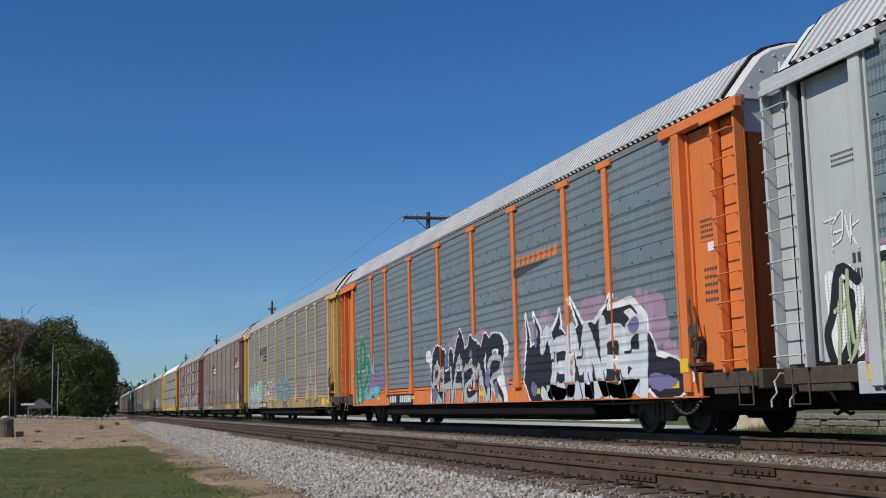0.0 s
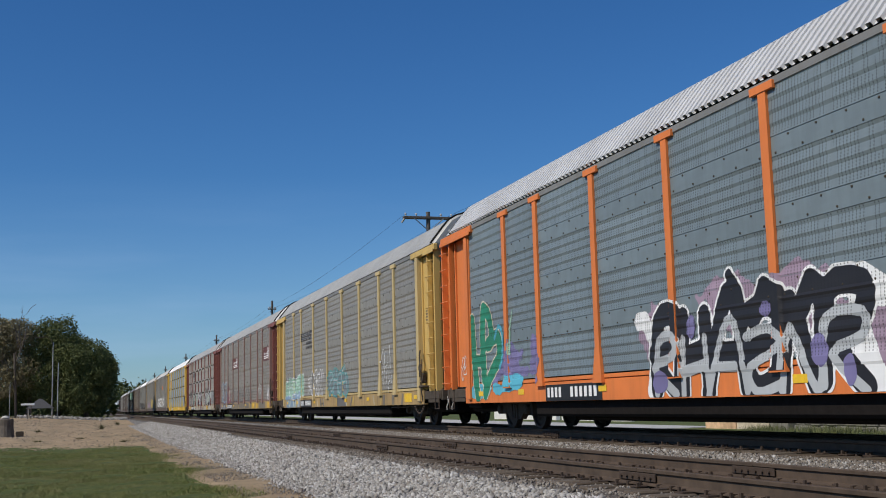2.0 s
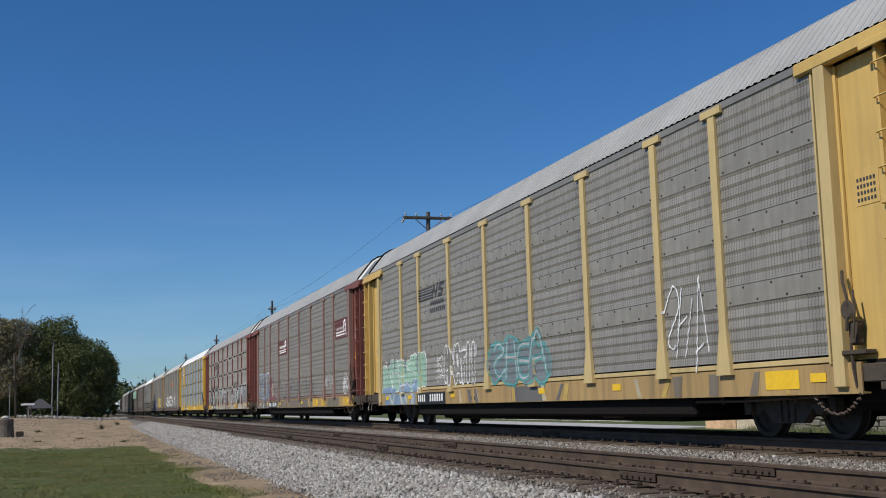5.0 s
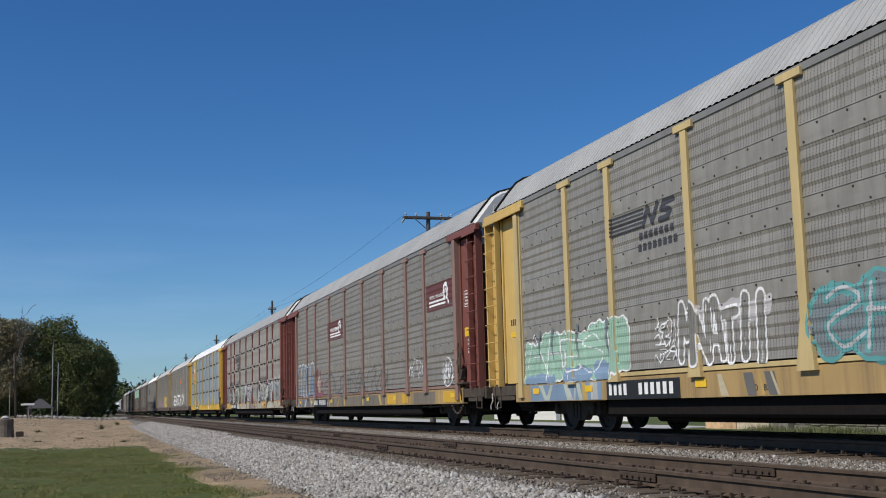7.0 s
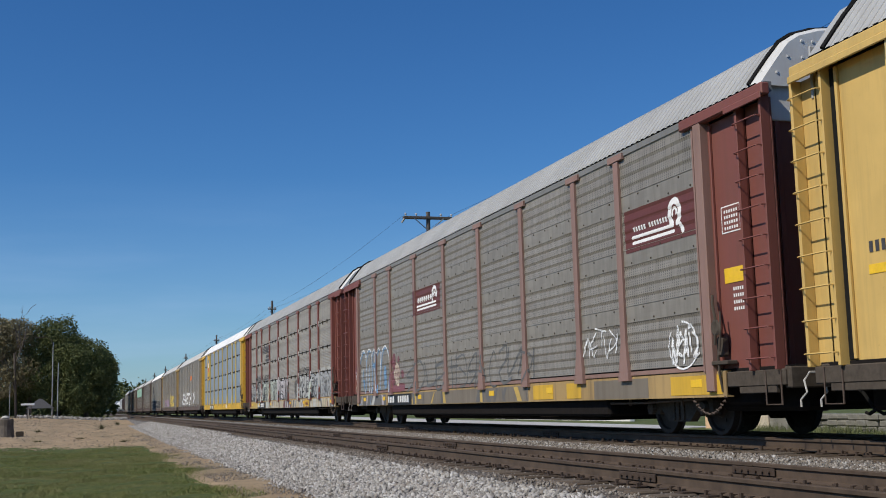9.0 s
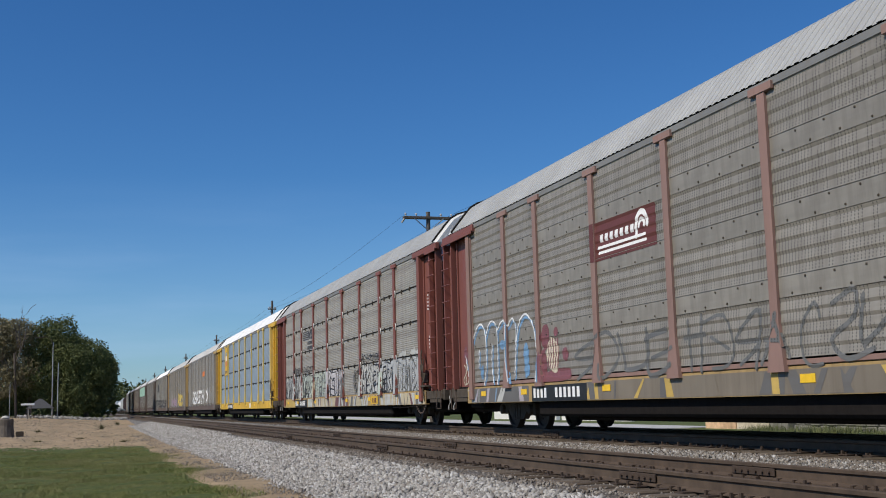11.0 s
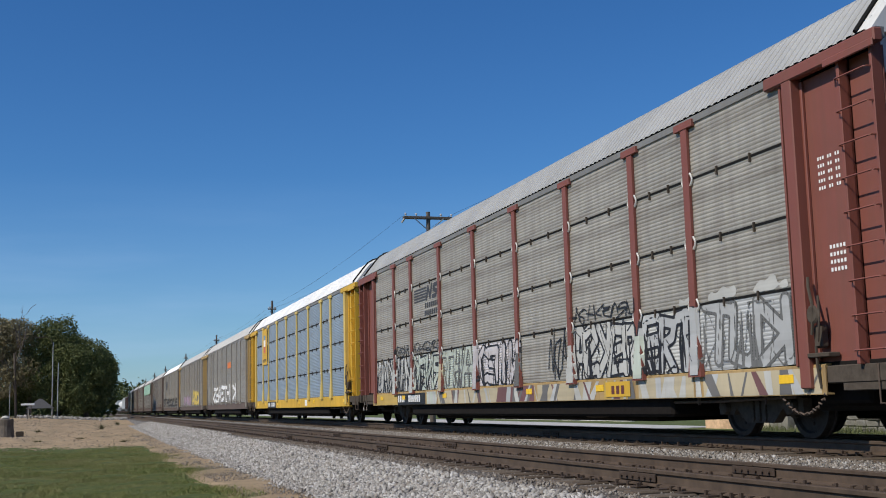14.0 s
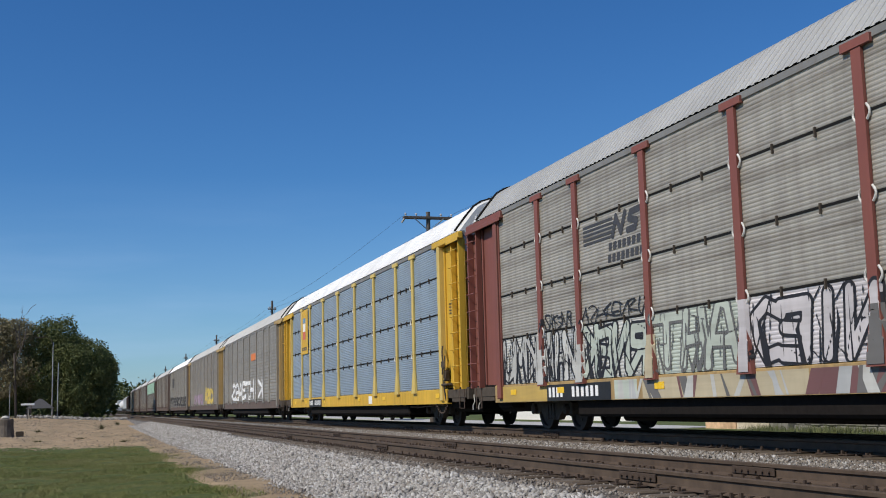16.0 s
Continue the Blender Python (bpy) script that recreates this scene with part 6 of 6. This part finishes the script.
# ---- line of poles behind the train ----
def pole_line():
    wood = M["pole_wood"]
    spots = [3.0, 60.8, 119.0, 174.5, 232.6, 297.8, 349.0, 405.0]
    tops = []
    for j, y in enumerate(spots):
        zt = 11.05 if j < 2 else 10.9
        p = thing("utility_pole", "weathered wooden utility pole with one crossarm", "utility pole", "pole line behind the train")
        p.matrix_basis = pose(18.1, y, 0)
        part("pole", Geo().tube([(0, 0, -0.7), (0, 0, zt * 0.5), (0, 0, zt + (0.35 if j < 2 else 0.9))], [0.17, 0.145, 0.115], 10), wood, p, "", key=("pole", j < 2))
        aw = 1.45 if j < 2 else 0.45
        part("crossarm", Geo().cbox(-aw, aw * 0.95, -0.18, -0.06, zt - 0.06, zt + 0.07, 0.01), wood, p, "", key=("arm", zt, aw))
        if j < 2:
            part("crossarm", Geo().cbox(-aw, aw * 0.95, 0.06, 0.18, zt - 0.06, zt + 0.07, 0.01), wood, p, "", key=("arm2", zt, aw))
        for s in (-1, 1):
            part("brace", Geo().tube([(s * 0.6 * aw, -0.19, zt - 0.05), (s * 0.05, -0.19, zt - 0.75)], 0.028, 5), M["insul_metal"], p, "", key=("brace", zt, s, aw))
        for x in (-aw + 0.1, -aw * 0.5, aw * 0.5, aw - 0.1):
            part("insulator", Geo().tube([(0, 0, zt + 0.06), (0, 0, zt + 0.13), (0, 0, zt + 0.15), (0, 0, zt + 0.22), (0, 0, zt + 0.25)], [0.03, 0.03, 0.065, 0.06, 0.03], 8), M["insulator"], p, "", pose(x, -0.12, 0), key=("ins", zt))
        if j == 1:
            part("dead_end_clamp", Geo().tube([(-1.4, -0.1, zt - 0.05), (-1.42, 0.15, zt - 0.15), (-1.42, 0.4, zt - 0.2)], 0.06, 6), M["insulator"], p)
        tops.append((y, zt))
    for side, first in ((-1, 1), (1, 0)):
        g = Geo()
        pts = []
        ends = [(18.1 + side * (1.35 if n < 2 else 0.35), y, z + 0.2) for n, (y, z) in enumerate(tops)][first:]
        for a, b in zip(ends, ends[1:]):
            pts += [(a[0] + (b[0] - a[0]) * q / 12, a[1] + (b[1] - a[1]) * q / 12, a[2] + (b[2] - a[2]) * q / 12 - 1.8 * (q / 12) * (1 - q / 12)) for q in range(12)]
        if side > 0:
            pts = [(19.45, -60, 11.2)] + pts
        g.tube(pts, 0.007, 5)
        solid("overhead_wire", g, M["wire"], "thin dark overhead wire sagging between the poles", "wire", "wires of the pole line")


M["pole_wood"] = plain("grey_pole_wood", (0.10, 0.085, 0.072), 0.9, scale=4)
M["insulator"] = plain("pale_insulator", (0.45, 0.46, 0.47), 0.3, vary=0.1)
M["insul_metal"] = plain("galvanised_strap", (0.22, 0.23, 0.24), 0.5, 0.5)
pole_line()


# ---- trees ----
def leaf_material(name, cols):
    m, n, l, b = mat(name)
    r = n.new("ShaderNodeNewGeometry").outputs["Random Per Island"]
    co = n.new("ShaderNodeTexCoord").outputs["Object"]
    big = noise_tex(n, l, 0.35, 4, 0.6, co)
    c = ramp(n, l, r, [(k / (len(cols) - 1), q) for k, q in enumerate(cols)])
    c = mixc(n, l, ramp(n, l, big, [(0.4, (0, 0, 0)), (0.66, (1, 1, 1))]), c, scaled(cols[-1], 0.9))
    l.new(c, b.inputs["Base Color"])
    b.inputs["Roughness"].default_value = 0.65
    b.inputs["Specular IOR Level"].default_value = 0.25
    return m


def leaf_cloud(blobs, per, size, seed, fill=0.35):
    """Small leaf quads over and inside lumps (x, y, z, radius x, y, z)."""
    rng = np.random.default_rng(seed)
    out = []
    for bx, by, bz, rx, ry, rz in blobs:
        k = int(per * (rx * ry + ry * rz + rx * rz) / 3)
        d = rng.normal(size=(k, 3))
        d /= np.linalg.norm(d, axis=1, keepdims=True)
        lump = 1 + 0.16 * np.sin(d[:, 0] * 5 + bx) * np.cos(d[:, 2] * 6 + by) + 0.12 * np.sin(d[:, 1] * 9 + bz * 2)
        rad = np.where(rng.uniform(size=k) < fill, rng.uniform(0.4, 0.95, k), rng.normal(0.98, 0.06, k)) * lump
        out.append(d * rad[:, None] * (rx, ry, rz) + (bx, by, bz))
    p = np.concatenate(out)
    k = len(p)
    a = rng.normal(size=(k, 3))
    a /= np.linalg.norm(a, axis=1, keepdims=True)
    b = np.cross(a, rng.normal(size=(k, 3)))
    b /= np.linalg.norm(b, axis=1, keepdims=True)
    s = rng.uniform(0.6, 1.3, (k, 1)) * size
    v = np.stack([p - a * s, p - b * s * 0.55, p + a * s, p + b * s * 0.55], 1).reshape(-1, 3)
    return v, np.arange(4 * k).reshape(-1, 4)


def limbs(g, base, top, r, rng, depth, spread):
    base, top = Vector(base), Vector(top)
    mid = (base + top) / 2 + Vector((rng.uniform(-1, 1), rng.uniform(-1, 1), 0)) * (top - base).length * 0.06
    g.tube([base, mid, top], [r, r * 0.8, r * 0.55], 6)
    if depth:
        for k in range(3 if depth > 1 else 4):
            q = rng.uniform(0.35, 1.0)
            s = base.lerp(top, q)
            d = (top - base).normalized() + Vector((rng.uniform(-1, 1), rng.uniform(-1, 1), rng.uniform(-0.1, 0.6))) * spread
            limbs(g, s, s + d.normalized() * (top - base).length * rng.uniform(0.4, 0.65), r * 0.5, rng, depth - 1, spread)


def tree(x, y, h, blobs, seed, label, leaves, per=950, size=0.15, trunk_r=0.4, bare=False):
    z = float(ground_z(x, y))
    rng = random.Random(seed)
    t = thing("tree", label, "tree", "trees beside the crossing")
    g = Geo()
    limbs(g, (x, y, z - 0.2), (x + rng.uniform(-0.5, 0.5), y - (2.5 if bare else 0), z + h * (0.64 if bare else 0.62)), trunk_r, rng, 4 if bare else 2, 0.75 if bare else 0.9)
    part("trunk", g, M["bark"], t)
    v, f = leaf_cloud(blobs, per, size, seed)
    fast_mesh("crown", v, f, leaves, parent=t)


M["bark"] = plain("grey_bark", (0.10, 0.085, 0.07), 0.95, scale=5)
LEAF_A = leaf_material("dark_green_leaves", [(0.038, 0.056, 0.018), (0.078, 0.104, 0.032), (0.13, 0.145, 0.05)])
LEAF_B = leaf_material("olive_leaves", [(0.11, 0.10, 0.045), (0.18, 0.16, 0.08), (0.24, 0.21, 0.12)])


def trees():
    tree(-0.6, 172, 10, [(-0.8, 172, 7.6, 3.4, 3.4, 3.2), (0.9, 171, 6.6, 2.6, 2.6, 2.6), (-2.4, 172, 8.4, 2.6, 3, 3), (0.2, 172, 3.6, 2.3, 2.4, 2.8), (2.2, 170.5, 6.9, 1.3, 1.3, 1.6), (-1.8, 171, 3.2, 2.6, 2.6, 2.6)],
         1, "broad leafy green tree with dark shaded lower boughs", LEAF_A)
    tree(-4.6, 174, 14, [(-4.6, 174, 11.0, 2.9, 3, 3.3), (-6.6, 174, 9.6, 3.0, 3, 3.4), (-3.4, 173, 7.4, 2.8, 3, 3), (-6.0, 173, 5.6, 3.2, 3, 3), (-4.0, 173, 3.4, 3.0, 2.6, 2.4)],
         2, "tall leafy green tree behind the shelter", LEAF_A)
    tree(-10.0, 172, 14, [(-9.6, 173, 11.6, 2.4, 2.4, 2.2), (-11.8, 173, 11.4, 2.6, 2.4, 2.8), (-13.6, 173, 10.4, 2.6, 2.4, 3.2), (-10.4, 173, 12.6, 2.2, 2, 1.6), (-13.0, 173, 12.8, 2.0, 2, 1.6), (-10.6, 174, 8.6, 3.2, 2.4, 3.2), (-9.2, 172, 6.6, 2.6, 2.4, 2.2), (-12.5, 172, 5.2, 2.8, 2.4, 2.6)],
         3, "thin olive green tree with bare grey limbs", LEAF_B, per=420, trunk_r=0.22, bare=True)
    tree(-16.5, 176, 14, [(-14.8, 176, 9.6, 4, 3, 4.2), (-12.0, 177, 7.0, 3.2, 3, 4.5), (-18.5, 176, 9.0, 4, 3, 4), (-17, 175, 4.5, 4.5, 3, 4)], 4, "leafy green tree at the edge of the field", LEAF_A, per=250)
    tree(-8.8, 178, 12, [(-8.0, 179, 6.4, 3.5, 2.5, 3.8), (-11.5, 179, 4.0, 3.5, 2.5, 3.4), (-8.5, 179, 2.6, 5, 2, 2.4), (-2.5, 178, 2.2, 4.5, 2, 2.4)], 6, "dense dark shrub growth under the trees", LEAF_A, per=400)
    # Two added trees, hidden behind the nearer ones, shade a stretch of far cars.
    tree(2.2, 262, 15, [(1.6, 262, 9.6, 3.4, 4, 4.2), (2.6, 268, 8.0, 3.0, 4.5, 5.0), (0.8, 258, 6.0, 3.0, 4, 4.5), (2.0, 265, 12.4, 2.4, 3, 2.2)], 11, "tall dark green tree added beside the line to shade the far cars", LEAF_A, per=240, size=0.26)
    tree(2.4, 284, 15, [(1.9, 282, 9.4, 3.2, 5, 4.6), (2.8, 290, 8.6, 3.0, 5, 5.0), (1.5, 286, 4.6, 3.0, 5, 4), (2.2, 287, 12.6, 2.4, 3.4, 2.2)], 12, "tall dark green tree added beside the line to shade the far cars", LEAF_A, per=240, size=0.26)
    rng = np.random.default_rng(9)
    blobs = [(x, 640 + rng.uniform(-40, 60), rng.uniform(4, 9) + 1.5 * math.sin(x * 0.13), rng.uniform(6, 11), 7, rng.uniform(6, 9.5)) for x in np.linspace(-160, 150, 64)]
    blobs += [(x, 520 + rng.uniform(-30, 40), rng.uniform(1, 5), rng.uniform(5, 9), 6, rng.uniform(4, 6.5)) for x in np.linspace(-110, 60, 36) if not 0 < x < 22]
    blobs += [(x, 235 + rng.uniform(-10, 30), rng.uniform(1.5, 3), rng.uniform(2.5, 4), 3, rng.uniform(2.5, 4.2)) for x in np.linspace(-40, 2.5, 16)]
    v, f = leaf_cloud(blobs, 16, 0.8, 10)
    fast_mesh("distant_woods", v, f, LEAF_A, "line of dark green woods at the end of the tracks", "woods", "stuff")


trees()


# ---- by the crossing ----
def field_things():
    y = 160.0
    z = float(ground_z(-6.4, y))
    sh = thing("shelter", "small open shelter with a grey hipped roof", "shelter")
    sh.matrix_basis = pose(-6.3, y, z)
    g = Geo()
    g.add([(-1.75, -1.5, 1.35), (1.75, -1.5, 1.35), (1.75, 1.5, 1.35), (-1.75, 1.5, 1.35), (-0.2, 0, 2.6), (0.2, 0, 2.6)], [(0, 1, 5, 4), (1, 2, 5), (2, 3, 4, 5), (3, 0, 4), (0, 3, 2, 1)])
    part("roof", g, M["slate_roof"], sh)
    for x in (-1.5, 1.5):
        for yy in (-1.3, 1.3):
            part("post", Geo().cbox(x - 0.08, x + 0.08, yy - 0.08, yy + 0.08, -0.1, 1.36, 0.01), M["pale_wood"], sh)
    part("bench", Geo().cbox(-1.2, 0.4, 0.9, 1.25, 0.35, 0.45, 0.01), M["pole_wood"], sh)
    for x, h, arm in ((-4.85, 9.9, True), (-4.15, 7.3, False), (-10.1, 4.6, False)):
        p = thing("lamp_post" if arm else "steel_post", "tall pale metal post" + (" with a curved lamp arm" if arm else " standing in the field"), "post")
        p.matrix_basis = pose(x, y, z)
        part("post", Geo().tube([(0, 0, -0.2), (0, 0, h * 0.6), (0, 0, h)], [0.075, 0.06, 0.045] if h > 6 else [0.045, 0.04, 0.035], 8), M["post_metal"], p)
        if arm:
            part("arm", Geo().tube([(0, 0, h - 0.2), (-0.3, 0, h + 0.55), (-0.9, 0, h + 0.85), (-1.6, 0, h + 0.8)], 0.045, 6), M["truck"], p)
            part("lamp_head", Geo().cbox(-2.1, -1.5, -0.12, 0.12, h + 0.7, h + 0.85, 0.03), M["truck"], p)
    s = thing("sign", "long white board sign on two posts", "sign")
    s.matrix_basis = pose(-7.6, y - 4, z)
    part("board", Geo().cbox(-0.85, 0.75, -0.04, 0.04, 1.75, 2.0, 0.01), M["white"], s)
    for x in (-0.1, 0.35):
        part("post", Geo().cbox(x - 0.05, x + 0.05, 0.045, 0.14, -0.1, 1.95, 0.01), M["pole_wood"], s)
    # stump by the dirt
    zs = float(ground_z(-4.9, 75))
    rng = random.Random(3)
    g = Geo()
    n = 14
    for zz, r in ((-0.1, 0.55), (0.25, 0.46), (0.7, 0.40), (1.05, 0.42), (1.12, 0.36)):
        g.v += [(-4.9 + r * rng.uniform(0.85, 1.15) * math.cos(2 * math.pi * j / n), 75 + r * math.sin(2 * math.pi * j / n), zs + zz) for j in range(n)]
    g.f = [(a * n + j, a * n + (j + 1) % n, (a + 1) * n + (j + 1) % n, (a + 1) * n + j) for a in range(4) for j in range(n)] + [tuple(range(4 * n, 5 * n))]
    solid("tree_stump", g, M["bark"], "weathered grey tree stump at the edge of the dirt", "stump")
    g = Geo()
    for q, r in ((0.0, 0.2), (0.08, 0.25), (0.16, 0.17), (0.2, 0.05)):
        g.v += [(-4.95 + r * math.cos(2 * math.pi * j / n), 75 + r * math.sin(2 * math.pi * j / n), zs + 1.11 + q) for j in range(n)]
    g.f = [(a * n + j, a * n + (j + 1) % n, (a + 1) * n + (j + 1) % n, (a + 1) * n + j) for a in range(3) for j in range(n)] + [tuple(range(n))[::-1], tuple(range(3 * n, 4 * n))]
    solid("pale_rock", g, M["concrete"], "pale rounded rock lying on the stump", "rock")
    solid("low_box", Geo().cbox(-4.4, -3.95, 76, 76.4, float(ground_z(-4, 76)) - 0.02, float(ground_z(-4, 76)) + 0.32, 0.03), M["truck"], "low dark utility box by the stump", "utility box")
    # dry weeds on the dirt
    rng = np.random.default_rng(33)
    for wx, wy, hh in ((0.9, 96, 0.55), (2.6, 118, 0.5), (-3.6, 88, 0.25), (-0.5, 66, 0.16), (1.6, 58, 0.14), (-2.5, 62, 0.12)):
        k = 90
        zz = float(ground_z(wx, wy))
        a = rng.uniform(0, 2 * np.pi, k)
        r0, r1 = rng.uniform(0, 0.15, k), rng.uniform(0.05, 0.55, k)
        top = np.stack([wx + r1 * np.cos(a), wy + r1 * np.sin(a), zz + rng.uniform(0.3, 1, k) * hh], 1)
        bot = np.stack([wx + r0 * np.cos(a), wy + r0 * np.sin(a), np.full(k, zz - 0.02)], 1)
        side = np.stack([-np.sin(a), np.cos(a), np.zeros(k)], 1) * 0.018
        v = np.stack([bot - side, bot + side, top], 1).reshape(-1, 3)
        fast_mesh("weed_tuft", v, np.arange(3 * k).reshape(-1, 3), M["dry_weed"], "tuft of dry olive weeds on the dirt", "weeds", "stuff")


M["slate_roof"] = plain("grey_shingle", (0.06, 0.06, 0.062), 0.85)
M["pale_wood"] = plain("pale_weathered_wood", (0.33, 0.31, 0.27), 0.9)
M["post_metal"] = plain("dull_galvanised_steel", (0.36, 0.37, 0.37), 0.5, 0.4)
M["concrete"] = plain("pale_concrete", (0.50, 0.48, 0.44), 0.9, scale=3)
M["cream"] = plain("cream_block", (0.52, 0.46, 0.36), 0.9, scale=3)
M["rust_cream"] = plain("rust_stained_block", (0.55, 0.38, 0.24), 0.9, scale=2, vary=0.45)
M["dry_weed"] = plain("dry_weed", (0.12, 0.11, 0.05), 0.9)
M["wall_weed"] = plain("green_weed", (0.10, 0.115, 0.045), 0.9)
M["road"] = plain("pale_road", (0.46, 0.45, 0.43), 0.9, scale=2)
M["stone_wall"] = plain("grey_stone", (0.19, 0.185, 0.16), 0.95, scale=2.5, vary=0.4, bump_s=0.8)
M["car_white"] = plain("white_car_paint", (0.75, 0.76, 0.78), 0.25, vary=0.03, bump_s=0.0)
M["glass"] = plain("dark_car_glass", (0.02, 0.025, 0.03), 0.08, vary=0.1, bump_s=0.0)
field_things()


# ---- behind the train ----
def motor_car(name, material, label, at, long=4.7):
    c = thing(name, label, "car")
    c.matrix_basis = at
    pr = [(0.0, 0.32), (0.0, 0.75), (0.12, 0.92), (1.15, 1.02), (1.75, 1.5), (3.35, 1.52), (4.2, 1.05), (4.62, 0.98), (4.7, 0.7), (4.66, 0.32)]
    k = long / 4.7
    part("body", Geo().sweep([(a * k, b) for a, b in pr], -0.88, 0.88, axis=0), material, c)
    for s in (-1, 1):
        part("side_window", Geo().add([(s * 0.884, 1.35 * k, 1.04), (s * 0.884, 3.95 * k, 1.06), (s * 0.884, 3.25 * k, 1.46), (s * 0.884, 1.85 * k, 1.45), (s * 0.87, 1.35 * k, 1.04), (s * 0.87, 3.95 * k, 1.06), (s * 0.87, 3.25 * k, 1.46), (s * 0.87, 1.85 * k, 1.45)],
                                      [(0, 1, 2, 3), (4, 7, 6, 5), (0, 4, 5, 1), (1, 5, 6, 2), (2, 6, 7, 3), (3, 7, 4, 0)]), M["glass"], c)
        for y in (0.85, 3.75):
            x = s * 0.80
            part("wheel", Geo().lathe_x([(x - 0.11, 0.2), (x - 0.1, 0.32), (x + 0.1, 0.32), (x + 0.11, 0.2)], y * k, 0.32, 20), M["rubber"], c)
    return c


def behind():
    zb = lambda x, y: float(ground_z(x, y))
    g = Geo()
    ys = [41, 46, 52, 70, 100, 140, 200]
    for y in ys:
        x0 = 20.8 + 0.02 * (y - 38)
        g.v += [(x0, y, zb(x0, y) + 0.035), (x0 + 3.4, y, zb(x0 + 3.4, y) + 0.035), (x0, y, zb(x0, y) - 0.2), (x0 + 3.4, y, zb(x0 + 3.4, y) - 0.2)]
    for j in range(len(ys) - 1):
        a, b = 4 * j, 4 * j + 4
        g.f += [(a, a + 1, b + 1, b), (a, b, b + 2, a + 2), (a + 1, a + 3, b + 3, b + 1)]
    g.f.append((0, 2, 3, 1))
    solid("road", g, M["road"], "pale concrete road behind the railway", "road", kind="structure")
    for y0, y1, m, lab in ((38.1, 40.3, "rust_cream", "rust-stained concrete block beside the road"), (35.9, 38.0, "cream", "cream concrete block beside the road"), (34.7, 35.8, "stone_wall", "grey slatted concrete block beside the wall")):
        z = zb(23.6, y0)
        solid("concrete_block", Geo().cbox(23.2, 24.0, y0, y1, z - 0.05, z + 0.62, 0.03), M[m], lab, "concrete block", "blocks behind the train")
    wall = thing("stone_wall", "low rough grey stone wall with weeds at its foot", "wall", kind="structure")
    rng = random.Random(8)
    y = 14.0
    shapes = []
    while y < 34.2:
        for row in range(3):
            w = rng.uniform(0.35, 0.6)
            z = zb(23.5, y) + row * 0.2 - 0.03
            key = ("wallstone", rng.randrange(6))
            dx, dy = rng.uniform(-0.05, 0.05), rng.uniform(-0.1, 0.1)
            part("stone", lambda: Geo().cbox(-0.22, 0.22, -0.25, 0.25, 0, 0.205, rng.uniform(0.02, 0.06)), M["stone_wall"], wall, "", pose(23.5 + dx, y + dy, z, 0, 0, rng.uniform(-5, 5)), key=key)
        y += 0.48
    rng = np.random.default_rng(41)
    k = 9000
    x, y = 22.9 + rng.uniform(-0.9, 0.4, k), rng.uniform(12, 36, k)
    h = rng.uniform(0.08, 0.42, k) * (0.6 + 0.4 * np.sin(y * 2.1) * np.sin(y * 0.7))
    a, zz = rng.uniform(0, 2 * np.pi, k), ground_z(x, y) - 0.02
    w = 0.012
    v = np.stack([np.stack([x - w * np.cos(a), y - w * np.sin(a), zz], 1), np.stack([x + w * np.cos(a), y + w * np.sin(a), zz], 1), np.stack([x + rng.normal(0, 0.07, k), y + rng.normal(0, 0.07, k), zz + h], 1)], 1)
    fast_mesh("weeds", v.reshape(-1, 3), np.arange(3 * k).reshape(-1, 3), M["wall_weed"], "rank green weeds along the foot of the stone wall", "weeds", "stuff")
    z = zb(27, 70)
    solid("white_wall", Geo().cbox(28.2, 28.5, 57, 66.5, z - 0.05, z + 0.9, 0.02).cbox(28.2, 28.5, 67.4, 79, z - 0.05, z + 0.9, 0.02), M["white"], "long low white painted wall beyond the road", "wall", kind="structure")
    return motor_car("car", M["car_white"], "white car driving along the road behind the train", pose(27, 290, zb(27, 100) + 0.02), 5.4)


VAN = behind()


def motions():
    times = [0, 1, 2, 3, 4, 5, 6, 7, 8, 9, 10, 11, 12, 13, 14, 15, 16]
    for k, car in CARS.items():
        y0 = GAP0 + k * LAP
        walk(car, [(t, pose(TRACK_X, y0 - gone(t), 0)) for t in times])
        if k > 4 or k < -1:
            continue
        spin = [i / 15 for i in range(241)]
        for tr in [c for c in car.children if c.name.startswith("truck")]:
            for w in tr.children:
                y = w.location.y
                walk(w, [(t, pose(0, y, WHEEL_R) @ Matrix.Rotation(gone(t) / WHEEL_R, 4, "X")) for t in spin])

    walk(VAN, [(t, pose(22.8, 232.5 - 9.3 * t, float(ground_z(22.8, 95)) + 0.05)) for t in (0, 4, 8, 12, 16)])


motions()
